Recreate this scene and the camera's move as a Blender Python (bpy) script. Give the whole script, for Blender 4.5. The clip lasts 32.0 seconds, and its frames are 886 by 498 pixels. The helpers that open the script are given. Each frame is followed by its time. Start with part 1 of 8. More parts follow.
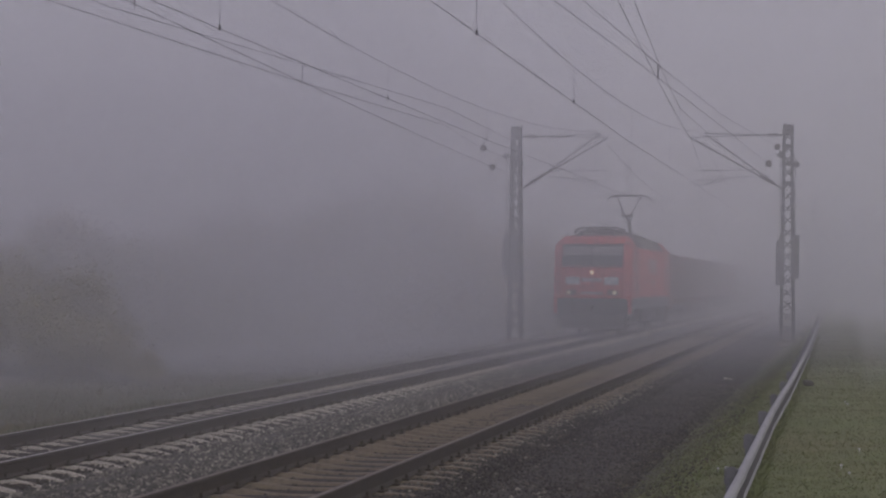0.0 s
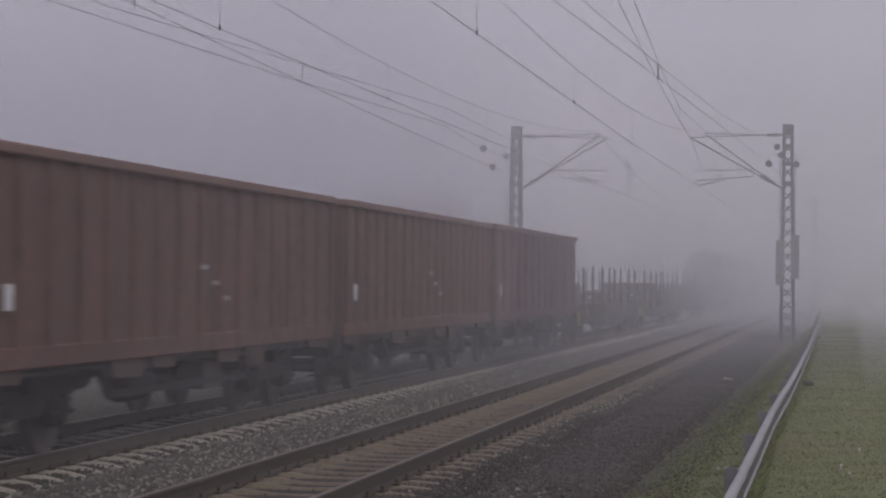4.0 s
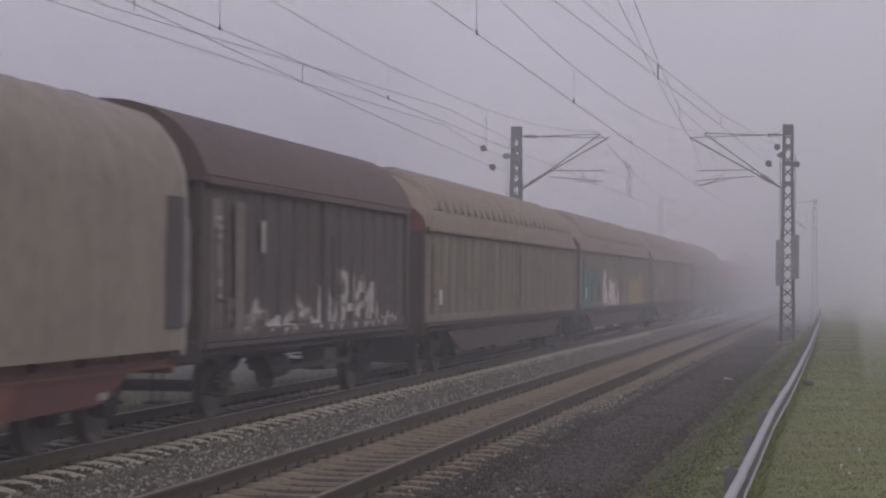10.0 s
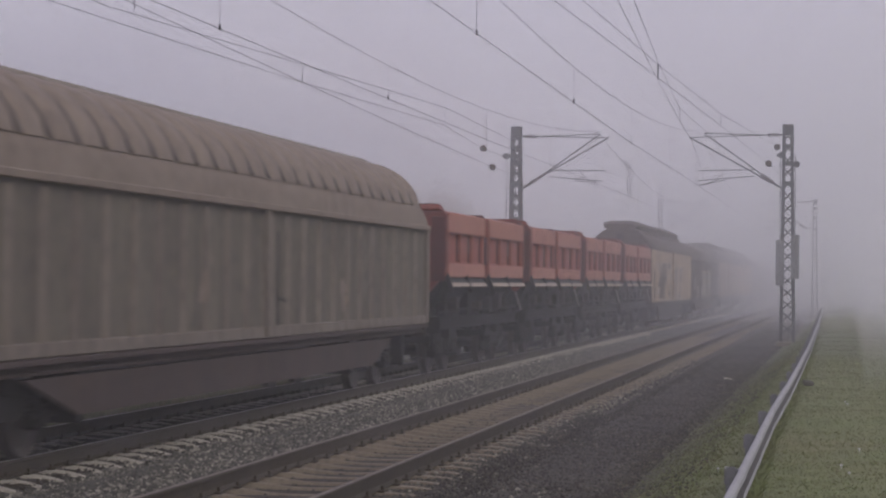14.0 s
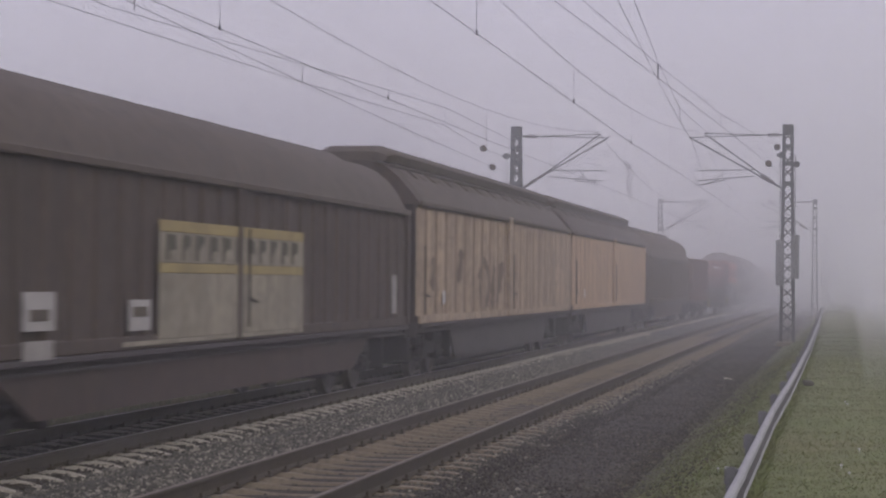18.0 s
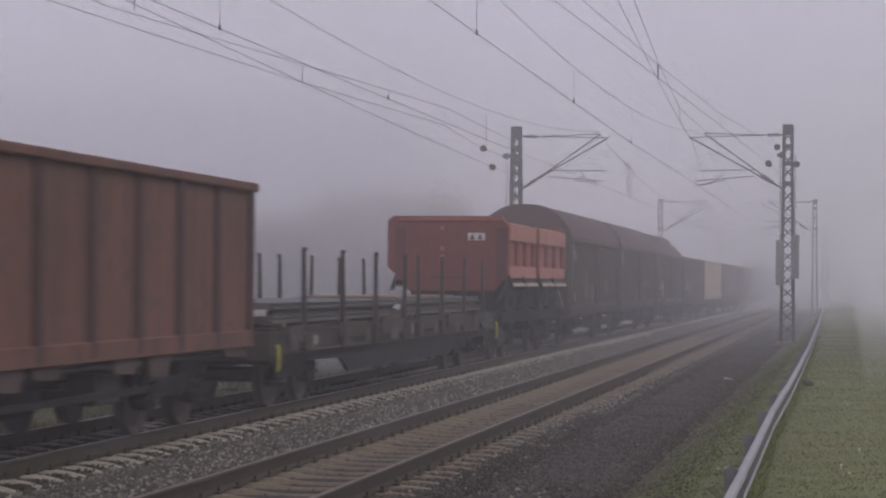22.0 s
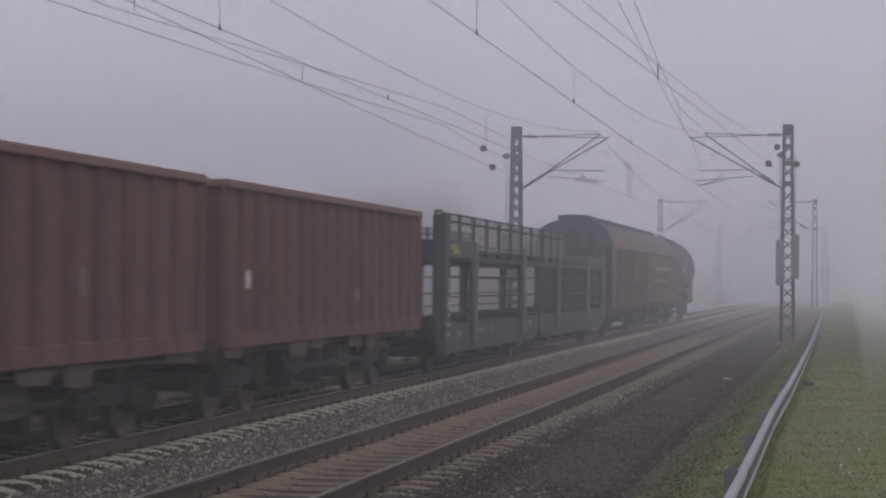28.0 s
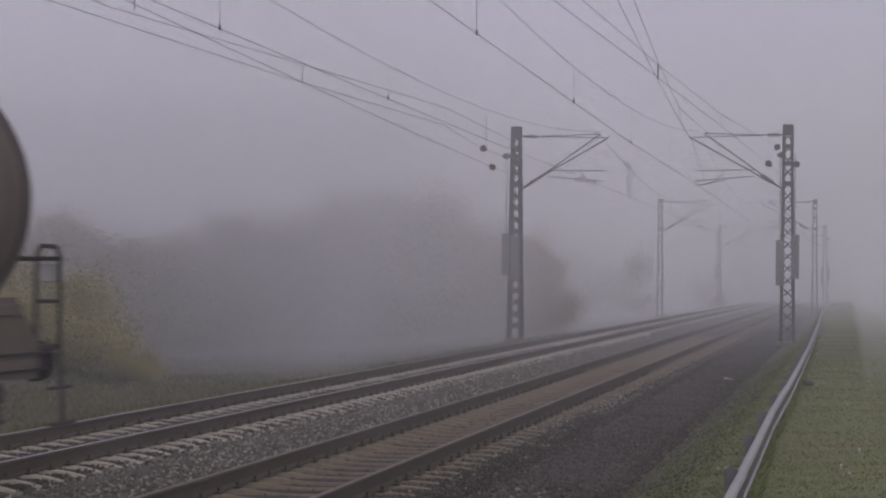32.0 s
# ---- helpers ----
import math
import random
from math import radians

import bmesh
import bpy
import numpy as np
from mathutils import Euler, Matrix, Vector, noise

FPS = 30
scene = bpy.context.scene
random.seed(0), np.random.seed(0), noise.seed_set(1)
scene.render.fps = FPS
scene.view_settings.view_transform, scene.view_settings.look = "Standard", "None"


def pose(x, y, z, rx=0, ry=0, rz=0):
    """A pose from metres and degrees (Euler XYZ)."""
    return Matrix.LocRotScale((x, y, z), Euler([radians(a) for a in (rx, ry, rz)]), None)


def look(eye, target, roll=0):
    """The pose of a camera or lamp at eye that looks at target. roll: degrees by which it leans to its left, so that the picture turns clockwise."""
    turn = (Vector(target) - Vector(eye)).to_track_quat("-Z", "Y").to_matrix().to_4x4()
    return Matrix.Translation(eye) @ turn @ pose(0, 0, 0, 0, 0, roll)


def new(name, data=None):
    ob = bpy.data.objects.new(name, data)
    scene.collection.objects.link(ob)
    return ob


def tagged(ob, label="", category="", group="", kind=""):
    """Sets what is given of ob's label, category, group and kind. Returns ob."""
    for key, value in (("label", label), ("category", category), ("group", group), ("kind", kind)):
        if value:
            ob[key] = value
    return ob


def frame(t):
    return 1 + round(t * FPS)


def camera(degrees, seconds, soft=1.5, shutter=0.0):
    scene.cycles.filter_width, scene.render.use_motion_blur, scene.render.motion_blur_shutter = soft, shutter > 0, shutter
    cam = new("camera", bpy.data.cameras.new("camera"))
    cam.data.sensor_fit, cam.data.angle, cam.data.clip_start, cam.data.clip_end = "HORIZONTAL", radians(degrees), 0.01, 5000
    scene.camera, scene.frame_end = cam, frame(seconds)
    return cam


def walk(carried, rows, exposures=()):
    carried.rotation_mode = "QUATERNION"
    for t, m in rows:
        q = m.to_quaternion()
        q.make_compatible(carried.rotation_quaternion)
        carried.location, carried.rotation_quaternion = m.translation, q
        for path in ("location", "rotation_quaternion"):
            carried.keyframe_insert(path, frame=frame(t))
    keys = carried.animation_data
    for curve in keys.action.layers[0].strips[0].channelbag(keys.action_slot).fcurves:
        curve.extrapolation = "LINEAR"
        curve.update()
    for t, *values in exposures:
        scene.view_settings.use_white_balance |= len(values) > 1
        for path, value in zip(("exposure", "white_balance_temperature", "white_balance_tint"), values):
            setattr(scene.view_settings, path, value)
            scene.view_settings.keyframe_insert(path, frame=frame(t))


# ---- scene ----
# One camera on a tripod beside a two-track main line in fog; a goods train passes on the far track.
XL, XR = -9.5, -5.44          # centre lines of the two tracks; rail top is z = 0
SPEED = 23.478                # train speed in metres a second, towards -y
FRONT = 78.89                 # y of the locomotive's front at 0 s
EYE = (0.0, 0.0, 1.938)
cam = camera(24.216, 32.0, soft=2.1, shutter=0.3)
_yaw, _pitch = radians(11.109), radians(0.905)
AIM = (-math.sin(_yaw) * math.cos(_pitch), math.cos(_yaw) * math.cos(_pitch), 1.938 + math.sin(_pitch))
STAND = look(EYE, AIM, 0.456)
walk(cam, [(0, STAND), (32, STAND)],
     exposures=[(0, -0.94), (3, -0.63), (6, -0.60), (7, -0.69), (9, -0.52), (13, -0.43), (17, -0.39), (19, -0.35), (21, -0.42), (23, -0.46), (25, -0.40), (27, -0.5), (28, -0.54), (29, -0.54), (30, -0.5), (31, -0.5), (32, -0.70)])

# ---------------------------------------------------------------- light
world = bpy.data.worlds.new("world")
scene.world = world
world.use_nodes = True
wn, wl = world.node_tree.nodes, world.node_tree.links
sky = wn.new("ShaderNodeTexSky")
sky.sky_type, sky.sun_disc = "NISHITA", False
sky.sun_elevation, sky.sun_rotation = radians(38), radians(150)
grey = wn.new("ShaderNodeHueSaturation")
grey.inputs["Saturation"].default_value = 0.16
wl.new(sky.outputs[0], grey.inputs["Color"])
tint = wn.new("ShaderNodeMixRGB")
tint.blend_type = "MIX"
tint.inputs[0].default_value = 0.82
tint.inputs[2].default_value = (9.2, 8.6, 11.7, 1)
wl.new(grey.outputs[0], tint.inputs[1])
wl.new(tint.outputs[0], wn["Background"].inputs["Color"])
wn["Background"].inputs["Strength"].default_value = 0.092
sun_data = bpy.data.lights.new("sun", "SUN")
sun_data.energy, sun_data.angle, sun_data.color = 1.5, radians(40), (1.0, 0.955, 0.85)
sun = new("sun", sun_data)
sun.matrix_world = look((0, 0, 45), (-45, 34, 0))

scene.cycles.volume_bounces = 4

# ---------------------------------------------------------------- helpers
class Mesh:
    """Collects points and faces, in metres."""

    def __init__(self):
        self.v, self.f = [], []

    def add(self, pts, faces):
        n = len(self.v)
        self.v.extend(tuple(q) for q in pts)
        self.f.extend(tuple(i + n for i in face) for face in faces)
        return self

    def box(self, x0, x1, y0, y1, z0, z1, c=0.0):
        if not c:
            return self.prism([(x0, z0), (x1, z0), (x1, z1), (x0, z1)], y0, y1)
        lo, hi, pts, ix = (x0, y0, z0), (x1, y1, z1), [], {}
        for i in (0, 1):
            for j in (0, 1):
                for k in (0, 1):
                    s = (i, j, k)
                    for a in range(3):
                        q = []
                        for b in range(3):
                            e = hi[b] if s[b] else lo[b]
                            q.append(e if b == a else e + (-c if s[b] else c))
                        ix[s, a] = len(pts)
                        pts.append(q)
        faces = []
        for a in range(3):
            b, d = (a + 1) % 3, (a + 2) % 3
            for side in (0, 1):
                def key(p, q):
                    s = [0, 0, 0]
                    s[a], s[b], s[d] = side, p, q
                    return ix[tuple(s), a]
                ring = [key(0, 0), key(1, 0), key(1, 1), key(0, 1)]
                faces.append(ring if side else ring[::-1])
            for p in (0, 1):
                for q in (0, 1):
                    def edge(t, ax):
                        s = [0, 0, 0]
                        s[a], s[b], s[d] = t, p, q
                        return ix[tuple(s), ax]
                    ring = [edge(0, b), edge(1, b), edge(1, d), edge(0, d)]
                    faces.append(ring if p != q else ring[::-1])
        for i in (0, 1):
            for j in (0, 1):
                for k in (0, 1):
                    ring = [ix[(i, j, k), a] for a in range(3)]
                    faces.append(ring if (i + j + k) % 2 else ring[::-1])
        return self.add(pts, faces)

    def prism(self, ring, a, b, axis="y", cap=True):
        """A closed ring of (x, z) drawn out along y, of (y, z) along x, or of (x, y) along z."""
        def place(p, t):
            return {"y": (p[0], t, p[1]), "x": (t, p[0], p[1]), "z": (p[0], p[1], t)}[axis]
        n = len(ring)
        pts = [place(p, a) for p in ring] + [place(p, b) for p in ring]
        faces = [(i, (i + 1) % n, n + (i + 1) % n, n + i) for i in range(n)]
        if cap:
            faces += [tuple(range(n))[::-1], tuple(range(n, 2 * n))]
        return self.add(pts, faces)

    def sheet(self, line, y0, y1, thick=0.03):
        """An open line of (x, z) drawn out along y, with a thickness inwards."""
        inner = []
        for i, (x, z) in enumerate(line):
            a, b = line[max(i - 1, 0)], line[min(i + 1, len(line) - 1)]
            d = Vector((b[0] - a[0], b[1] - a[1])).normalized()
            inner.append((x - d.y * thick, z + d.x * thick))
        return self.prism(list(line) + inner[::-1], y0, y1)

    def tube(self, p, q, r, n=8, r2=None):
        p, q = Vector(p), Vector(q)
        d = (q - p).normalized()
        u = d.orthogonal().normalized()
        w = d.cross(u)
        r2 = r if r2 is None else r2
        pts = []
        for c, rr in ((p, r), (q, r2)):
            pts += [c + (u * math.cos(2 * math.pi * i / n) + w * math.sin(2 * math.pi * i / n)) * rr for i in range(n)]
        faces = [(i, (i + 1) % n, n + (i + 1) % n, n + i) for i in range(n)]
        return self.add(pts, faces + [tuple(range(n))[::-1], tuple(range(n, 2 * n))])

    def path(self, pts, r, n=6):
        for p, q in zip(pts, pts[1:]):
            self.tube(p, q, r, n)
        return self

    def lathe(self, ring, centre, axis="y", n=20):
        """A line of (radius, place along the axis) spun round."""
        pts = []
        for r, t in ring:
            for i in range(n):
                c, s = r * math.cos(2 * math.pi * i / n), r * math.sin(2 * math.pi * i / n)
                o = {"y": (c, t, s), "x": (t, c, s), "z": (c, s, t)}[axis]
                pts.append([o[k] + centre[k] for k in range(3)])
        faces = []
        for j in range(len(ring) - 1):
            for i in range(n):
                faces.append((j * n + i, j * n + (i + 1) % n, (j + 1) * n + (i + 1) % n, (j + 1) * n + i))
        faces += [tuple(range(n))[::-1], tuple(range((len(ring) - 1) * n, len(ring) * n))]
        return self.add(pts, faces)

    def data(self, name, material, smooth=32):
        me = bpy.data.meshes.new(name)
        me.from_pydata(self.v, [], self.f)
        bm = bmesh.new()
        bm.from_mesh(me)
        if len(bm.faces) < 60000:
            bmesh.ops.recalc_face_normals(bm, faces=bm.faces)
        bm.to_mesh(me)
        bm.free()
        me.materials.append(material)
        if smooth:
            me.shade_smooth()
            me.set_sharp_from_angle(angle=radians(smooth))
        return me


def part(name, mesh, material, parent, label="", smooth=32):
    data = mesh if isinstance(mesh, bpy.types.Mesh) else mesh.data(name, material, smooth)
    ob = new(name, data)
    ob.parent = parent
    return tagged(ob, label)


def at(ob, m):
    ob.matrix_basis = m
    return ob


def thing(name, label, category, group="", kind="", m=None):
    ob = tagged(new(name), label, category, group, kind)
    ob.empty_display_size = 0.3
    if m is not None:
        ob.matrix_basis = m
    return ob


# ---------------------------------------------------------------- materials
def surface(name, base, other=None, rough=0.7, metal=0.0, big=0.8, small=14.0, amount=0.55, streak=0.0, bump=0.15, grime=None,
            spec=0.3, fine=70.0, vary=0.12, coord="Object", fringe=None):
    """Painted, weathered or earthy surface: patches, streaks that run down, fine grain and relief."""
    mat = bpy.data.materials.new(name)
    mat.use_nodes = True
    n, l = mat.node_tree.nodes, mat.node_tree.links
    b = n["Principled BSDF"]
    other = other or tuple(c * 0.6 for c in base)
    grime = grime or tuple(c * 0.35 + 0.012 for c in base)
    tc = n.new("ShaderNodeTexCoord")
    info = n.new("ShaderNodeObjectInfo")
    off = n.new("ShaderNodeVectorMath")
    off.operation = "MULTIPLY_ADD"
    l.new(info.outputs["Random"], off.inputs[0])
    off.inputs[1].default_value = (31.0, 47.0, 13.0)
    l.new(tc.outputs[coord], off.inputs[2])

    def cloud(scale, detail, stretch=None):
        src = off.outputs[0]
        if stretch:
            mp = n.new("ShaderNodeMapping")
            mp.inputs["Scale"].default_value = stretch
            l.new(src, mp.inputs[0])
            src = mp.outputs[0]
        t = n.new("ShaderNodeTexNoise")
        t.inputs["Scale"].default_value, t.inputs["Detail"].default_value = scale, detail
        l.new(src, t.inputs["Vector"])
        return t.outputs["Fac"]

    def ramp(src, lo, hi):
        r = n.new("ShaderNodeMapRange")
        r.inputs[1].default_value, r.inputs[2].default_value = lo, hi
        l.new(src, r.inputs[0])
        return r.outputs[0]

    def mix(fac, a, c, kind="MIX"):
        m = n.new("ShaderNodeMix")
        m.data_type, m.blend_type = "RGBA", kind
        for sock, val in ((m.inputs[0], fac), (m.inputs[6], a), (m.inputs[7], c)):
            if isinstance(val, bpy.types.NodeSocket):
                l.new(val, sock)
            else:
                sock.default_value = val if isinstance(val, float) else (*val, 1)
        return m.outputs[2]

    def times(a, k):
        m = n.new("ShaderNodeMath")
        m.operation = "MULTIPLY"
        l.new(a, m.inputs[0])
        m.inputs[1].default_value = k
        return m.outputs[0]

    col = mix(times(ramp(cloud(big, 4), 0.38, 0.68), amount), base, other)
    col = mix(times(ramp(cloud(small, 5), 0.45, 0.75), amount), col, grime)
    if streak:
        col = mix(times(ramp(cloud(1.0, 3, (5.0, 5.0, 0.28)), 0.42, 0.72), streak), col, grime)
    if fringe:
        # bare earth along the edge of the path: colour, from x, to x, in ragged patches
        earth, xa, xb = fringe
        sep = n.new("ShaderNodeSeparateXYZ")
        l.new(tc.outputs[coord], sep.inputs[0])
        rag = n.new("ShaderNodeMath")
        rag.operation = "MULTIPLY_ADD"
        l.new(cloud(1.1, 6), rag.inputs[0])
        rag.inputs[1].default_value = 2.6
        l.new(sep.outputs[0], rag.inputs[2])
        col = mix(times(ramp(rag.outputs[0], xa + 1.3, xb + 1.3), 0.85), col, earth)
    grain = cloud(fine, 3)
    g = n.new("ShaderNodeMapRange")
    g.inputs[1].default_value, g.inputs[2].default_value = 0.3, 0.7
    g.inputs[3].default_value, g.inputs[4].default_value = 1 - vary, 1 + vary
    l.new(grain, g.inputs[0])
    hv = n.new("ShaderNodeHueSaturation")
    l.new(col, hv.inputs["Color"])
    l.new(g.outputs[0], hv.inputs["Value"])
    l.new(hv.outputs[0], b.inputs["Base Color"])
    rr = n.new("ShaderNodeMapRange")
    rr.inputs[3].default_value, rr.inputs[4].default_value = max(rough - 0.12, 0.05), min(rough + 0.15, 1)
    l.new(cloud(small * 0.6, 3), rr.inputs[0])
    l.new(rr.outputs[0], b.inputs["Roughness"])
    b.inputs["Metallic"].default_value = metal
    b.inputs["Specular IOR Level"].default_value = spec
    if bump:
        bp = n.new("ShaderNodeBump")
        bp.inputs["Strength"].default_value, bp.inputs["Distance"].default_value = bump, 0.02
        l.new(grain, bp.inputs["Height"])
        l.new(bp.outputs[0], b.inputs["Normal"])
    return mat


def lamp_glass(name, colour, strength):
    mat = bpy.data.materials.new(name)
    mat.use_nodes = True
    b = mat.node_tree.nodes["Principled BSDF"]
    b.inputs["Base Color"].default_value = (*colour, 1)
    b.inputs["Emission Color"].default_value = (*colour, 1)
    b.inputs["Emission Strength"].default_value = strength
    return mat


def fog_matter(name, density):
    mat = bpy.data.materials.new(name)
    mat.use_nodes = True
    n, l = mat.node_tree.nodes, mat.node_tree.links
    n.remove(n["Principled BSDF"])
    sc = n.new("ShaderNodeVolumeScatter")
    sc.inputs["Color"].default_value = (0.972, 0.968, 0.968, 1)
    sc.inputs["Density"].default_value = density
    sc.inputs["Anisotropy"].default_value = 0.0
    l.new(sc.outputs[0], n["Material Output"].inputs["Volume"])
    return mat


THIN_FOG, MIDDLE_FOG, THICK_FOG, DRIFT_FOG = (fog_matter(n, d) for n, d in (("thin_fog", 0.0032), ("middle_fog", 0.0062), ("thick_fog", 0.016), ("drifting_fog", 0.0030)))
FIELD_FOG = fog_matter("field_fog", 0.0075)
RUST_RAIL = surface("rusty_rail", (0.062, 0.049, 0.030), (0.040, 0.033, 0.022), 0.75, 0.1, 2, 20, 0.6)
SHINE_RAIL = surface("rail_head", (0.40, 0.385, 0.35), (0.28, 0.265, 0.24), 0.45, 0.7, 1, 9, 0.4, bump=0.03)
DULL_RAIL = surface("dull_rail_head", (0.18, 0.152, 0.125), (0.12, 0.10, 0.084), 0.7, 0.2, 1, 9, 0.5, bump=0.05)
CONCRETE = surface("pale_concrete", (0.44, 0.405, 0.33), (0.31, 0.28, 0.225), 0.9, 0, 1.5, 18, 0.7, bump=0.4)
OLD_CONCRETE = surface("brown_concrete", (0.205, 0.168, 0.112), (0.15, 0.12, 0.08), 0.92, 0, 1.5, 18, 0.6, bump=0.4)
STONE = surface("ballast_stone", (0.105, 0.098, 0.078), (0.072, 0.066, 0.053), 0.9, 0, 9, 40, 0.7, bump=0.3, vary=0.3)
GRIT = surface("ballast_grit", (0.085, 0.079, 0.064), (0.06, 0.055, 0.045), 0.95, 0, 0.7, 25, 0.8, bump=0.9, fine=22, vary=0.55)
DIRTY_SHADED_GRIT = surface("brown_ballast_grit", (0.052, 0.042, 0.032), (0.034, 0.028, 0.022), 0.95, 0, 0.7, 25, 0.8, bump=0.8, fine=26, vary=0.45)
CINDER = surface("dark_cinder", (0.064, 0.055, 0.043), (0.037, 0.033, 0.027), 0.95, 0, 0.7, 6, 0.9, bump=0.9, fine=16, vary=0.6, fringe=((0.062, 0.055, 0.033), -2.75, -2.2))
TURF = surface("turf", (0.160, 0.185, 0.071), (0.178, 0.167, 0.077), 0.95, 0, 0.55, 5, 0.85, bump=0.12, fine=6, vary=0.15, grime=(0.105, 0.122, 0.048), fringe=((0.054, 0.047, 0.031), -1.75, -2.35))
GRASS = surface("grass_blade", (0.164, 0.190, 0.073), (0.182, 0.173, 0.079), 0.9, 0, 0.7, 3, 0.6, bump=0, vary=0.1, grime=(0.122, 0.142, 0.056))
DITCH_GRASS = surface("dull_ditch_grass", (0.088, 0.098, 0.040), (0.11, 0.10, 0.05), 0.9, 0, 0.6, 4, 0.6, bump=0, vary=0.2, grime=(0.06, 0.068, 0.030))
DRY_GRASS = surface("withered_grass", (0.15, 0.128, 0.068), (0.12, 0.115, 0.052), 0.9, 0, 0.6, 4, 0.5, bump=0, vary=0.15, grime=(0.12, 0.11, 0.055))
LEAF = surface("autumn_leaf", (0.30, 0.245, 0.12), (0.32, 0.225, 0.105), 0.85, 0, 0.35, 3, 0.8, bump=0, vary=0.3)
GREEN_LEAF = surface("green_leaf", (0.24, 0.225, 0.105), (0.27, 0.225, 0.105), 0.85, 0, 0.35, 3, 0.8, bump=0, vary=0.3)
YELLOW_LEAF = surface("yellow_leaf", (0.28, 0.245, 0.095), (0.19, 0.18, 0.07), 0.85, 0, 0.8, 4, 0.8, bump=0, vary=0.3)
BARK = surface("bark", (0.075, 0.06, 0.05), None, 0.95, 0, 2, 15, 0.7, bump=0.7)
GALV = surface("galvanised_steel", (0.40, 0.40, 0.395), (0.24, 0.24, 0.236), 0.6, 0.25, 1.2, 12, 0.5, bump=0.1)
HOLLOW_SHADE = surface("shaded_steel_hollow", (0.085, 0.08, 0.074), (0.055, 0.052, 0.048), 0.8, 0.1, 1.2, 12, 0.6, bump=0.1)
POST_STEEL = surface("dull_post_steel", (0.26, 0.26, 0.262), (0.17, 0.165, 0.165), 0.65, 0.4, 1.2, 12, 0.5)
MAST_STEEL = surface("mast_steel", (0.085, 0.09, 0.09), (0.06, 0.055, 0.05), 0.7, 0.3, 1.5, 14, 0.6)
WIRE = surface("wire_copper", (0.045, 0.043, 0.045), None, 0.6, 0.4, 3, 30, 0.3, bump=0)
PORCELAIN = surface("brown_porcelain", (0.07, 0.045, 0.035), None, 0.3, 0, 4, 20, 0.3, bump=0, spec=0.5)

# ---------------------------------------------------------------- the fog over the line
for y0, y1, matter, words in ((-40, 50, THIN_FOG, "thin grey mist over the near tracks"), (50.01, 1200, MIDDLE_FOG, "grey fog over the tracks and fields")):
    tagged(new("fog", Mesh().box(-700, 600, y0, y1, -6, 30).data("fog", matter, 0)), words, "fog", kind="structure")
for k in range(6):
    patch = Mesh().box(-680 + k, -11.7 - 0.3 * k, 45 + 2.2 * k, 420 - k, -3, 12 - 0.9 * k).data("field_fog", FIELD_FOG, 0)
    tagged(new("field_fog", patch), "fog hanging over the field and among the trees", "fog", kind="structure")
for k in range(5):
    patch = Mesh().box(0.3 + 1.0 * k, 590 - k, 36 + 8 * k, 430 - k, -3, 5 - 0.5 * k).data("field_fog", FIELD_FOG, 0)
    tagged(new("field_fog", patch), "low fog lying over the grass beside the line", "fog", kind="structure")
far_bank = tagged(new("fog_bank", Mesh().box(-690, 590, 0, 900, -5, 29).data("fog_bank", THICK_FOG, 0)), "thick bank of grey fog drawing back along the line", "fog", kind="structure")
mists = []
for k in range(4):
    bank = Mesh().box(-110, 22 - 7 * k, 32 + 5 * k, 77 - k, -3, 16 - 2 * k).data("mist_bank", DRIFT_FOG, 0)
    mists.append(tagged(new("mist_bank", bank), "bank of grey mist drifting off across the line", "mist", kind="structure"))

veils = []
for k in range(3):
    veil = Mesh().box(-90 - k, -5.6 - 0.7 * k, 16 + 3 * k, 62 - k, -3, 13 - 2 * k).data("mist_veil", DRIFT_FOG, 0)
    veils.append(tagged(new("mist_veil", veil), "thin veil of mist drawing off the field beside the line", "mist", kind="structure"))

# ---------------------------------------------------------------- ground
def ground_height(x, y):
    """Cross-fall of the formation: ballast bed, ditch on the far side, cinder path and grass verge on the near side."""
    n1 = noise.noise((x * 0.35, y * 0.35, 3.1)) * 0.05 + noise.noise((x * 1.7, y * 1.7, 8.2)) * 0.02
    if x < -11.9:
        t = min((-11.9 - x) / 1.6, 1)
        z = -0.34 - 0.26 * t
        if x < -18:
            z += min((-18 - x) * 0.02, 1.2)
        return z + n1 * 1.6
    if x < -3.95:
        return -0.34
    t = min((x + 3.95) / 1.4, 1)
    bank = min(max((x + 2.45) / 1.2, 0), 1)
    return -0.30 - 0.08 * t + n1 * (0.15 + 0.6 * bank) + 0.46 * bank * bank * (3 - 2 * bank)


def turf_height(x, y):
    """The turf lies a little lower under the cinder path."""
    return ground_height(x, y) - (0.07 if -4.4 < x < -2.55 else 0.0)


def lattice(xs, ys, height, name, material, keep):
    pts = [(x, y, height(x, y)) for y in ys for x in xs]
    w, faces = len(xs), []
    for j in range(len(ys) - 1):
        for i in range(w - 1):
            if keep(0.5 * (xs[i] + xs[i + 1])):
                faces.append((j * w + i, j * w + i + 1, (j + 1) * w + i + 1, (j + 1) * w + i))
    return Mesh().add(pts, faces).data(name, material, 60)


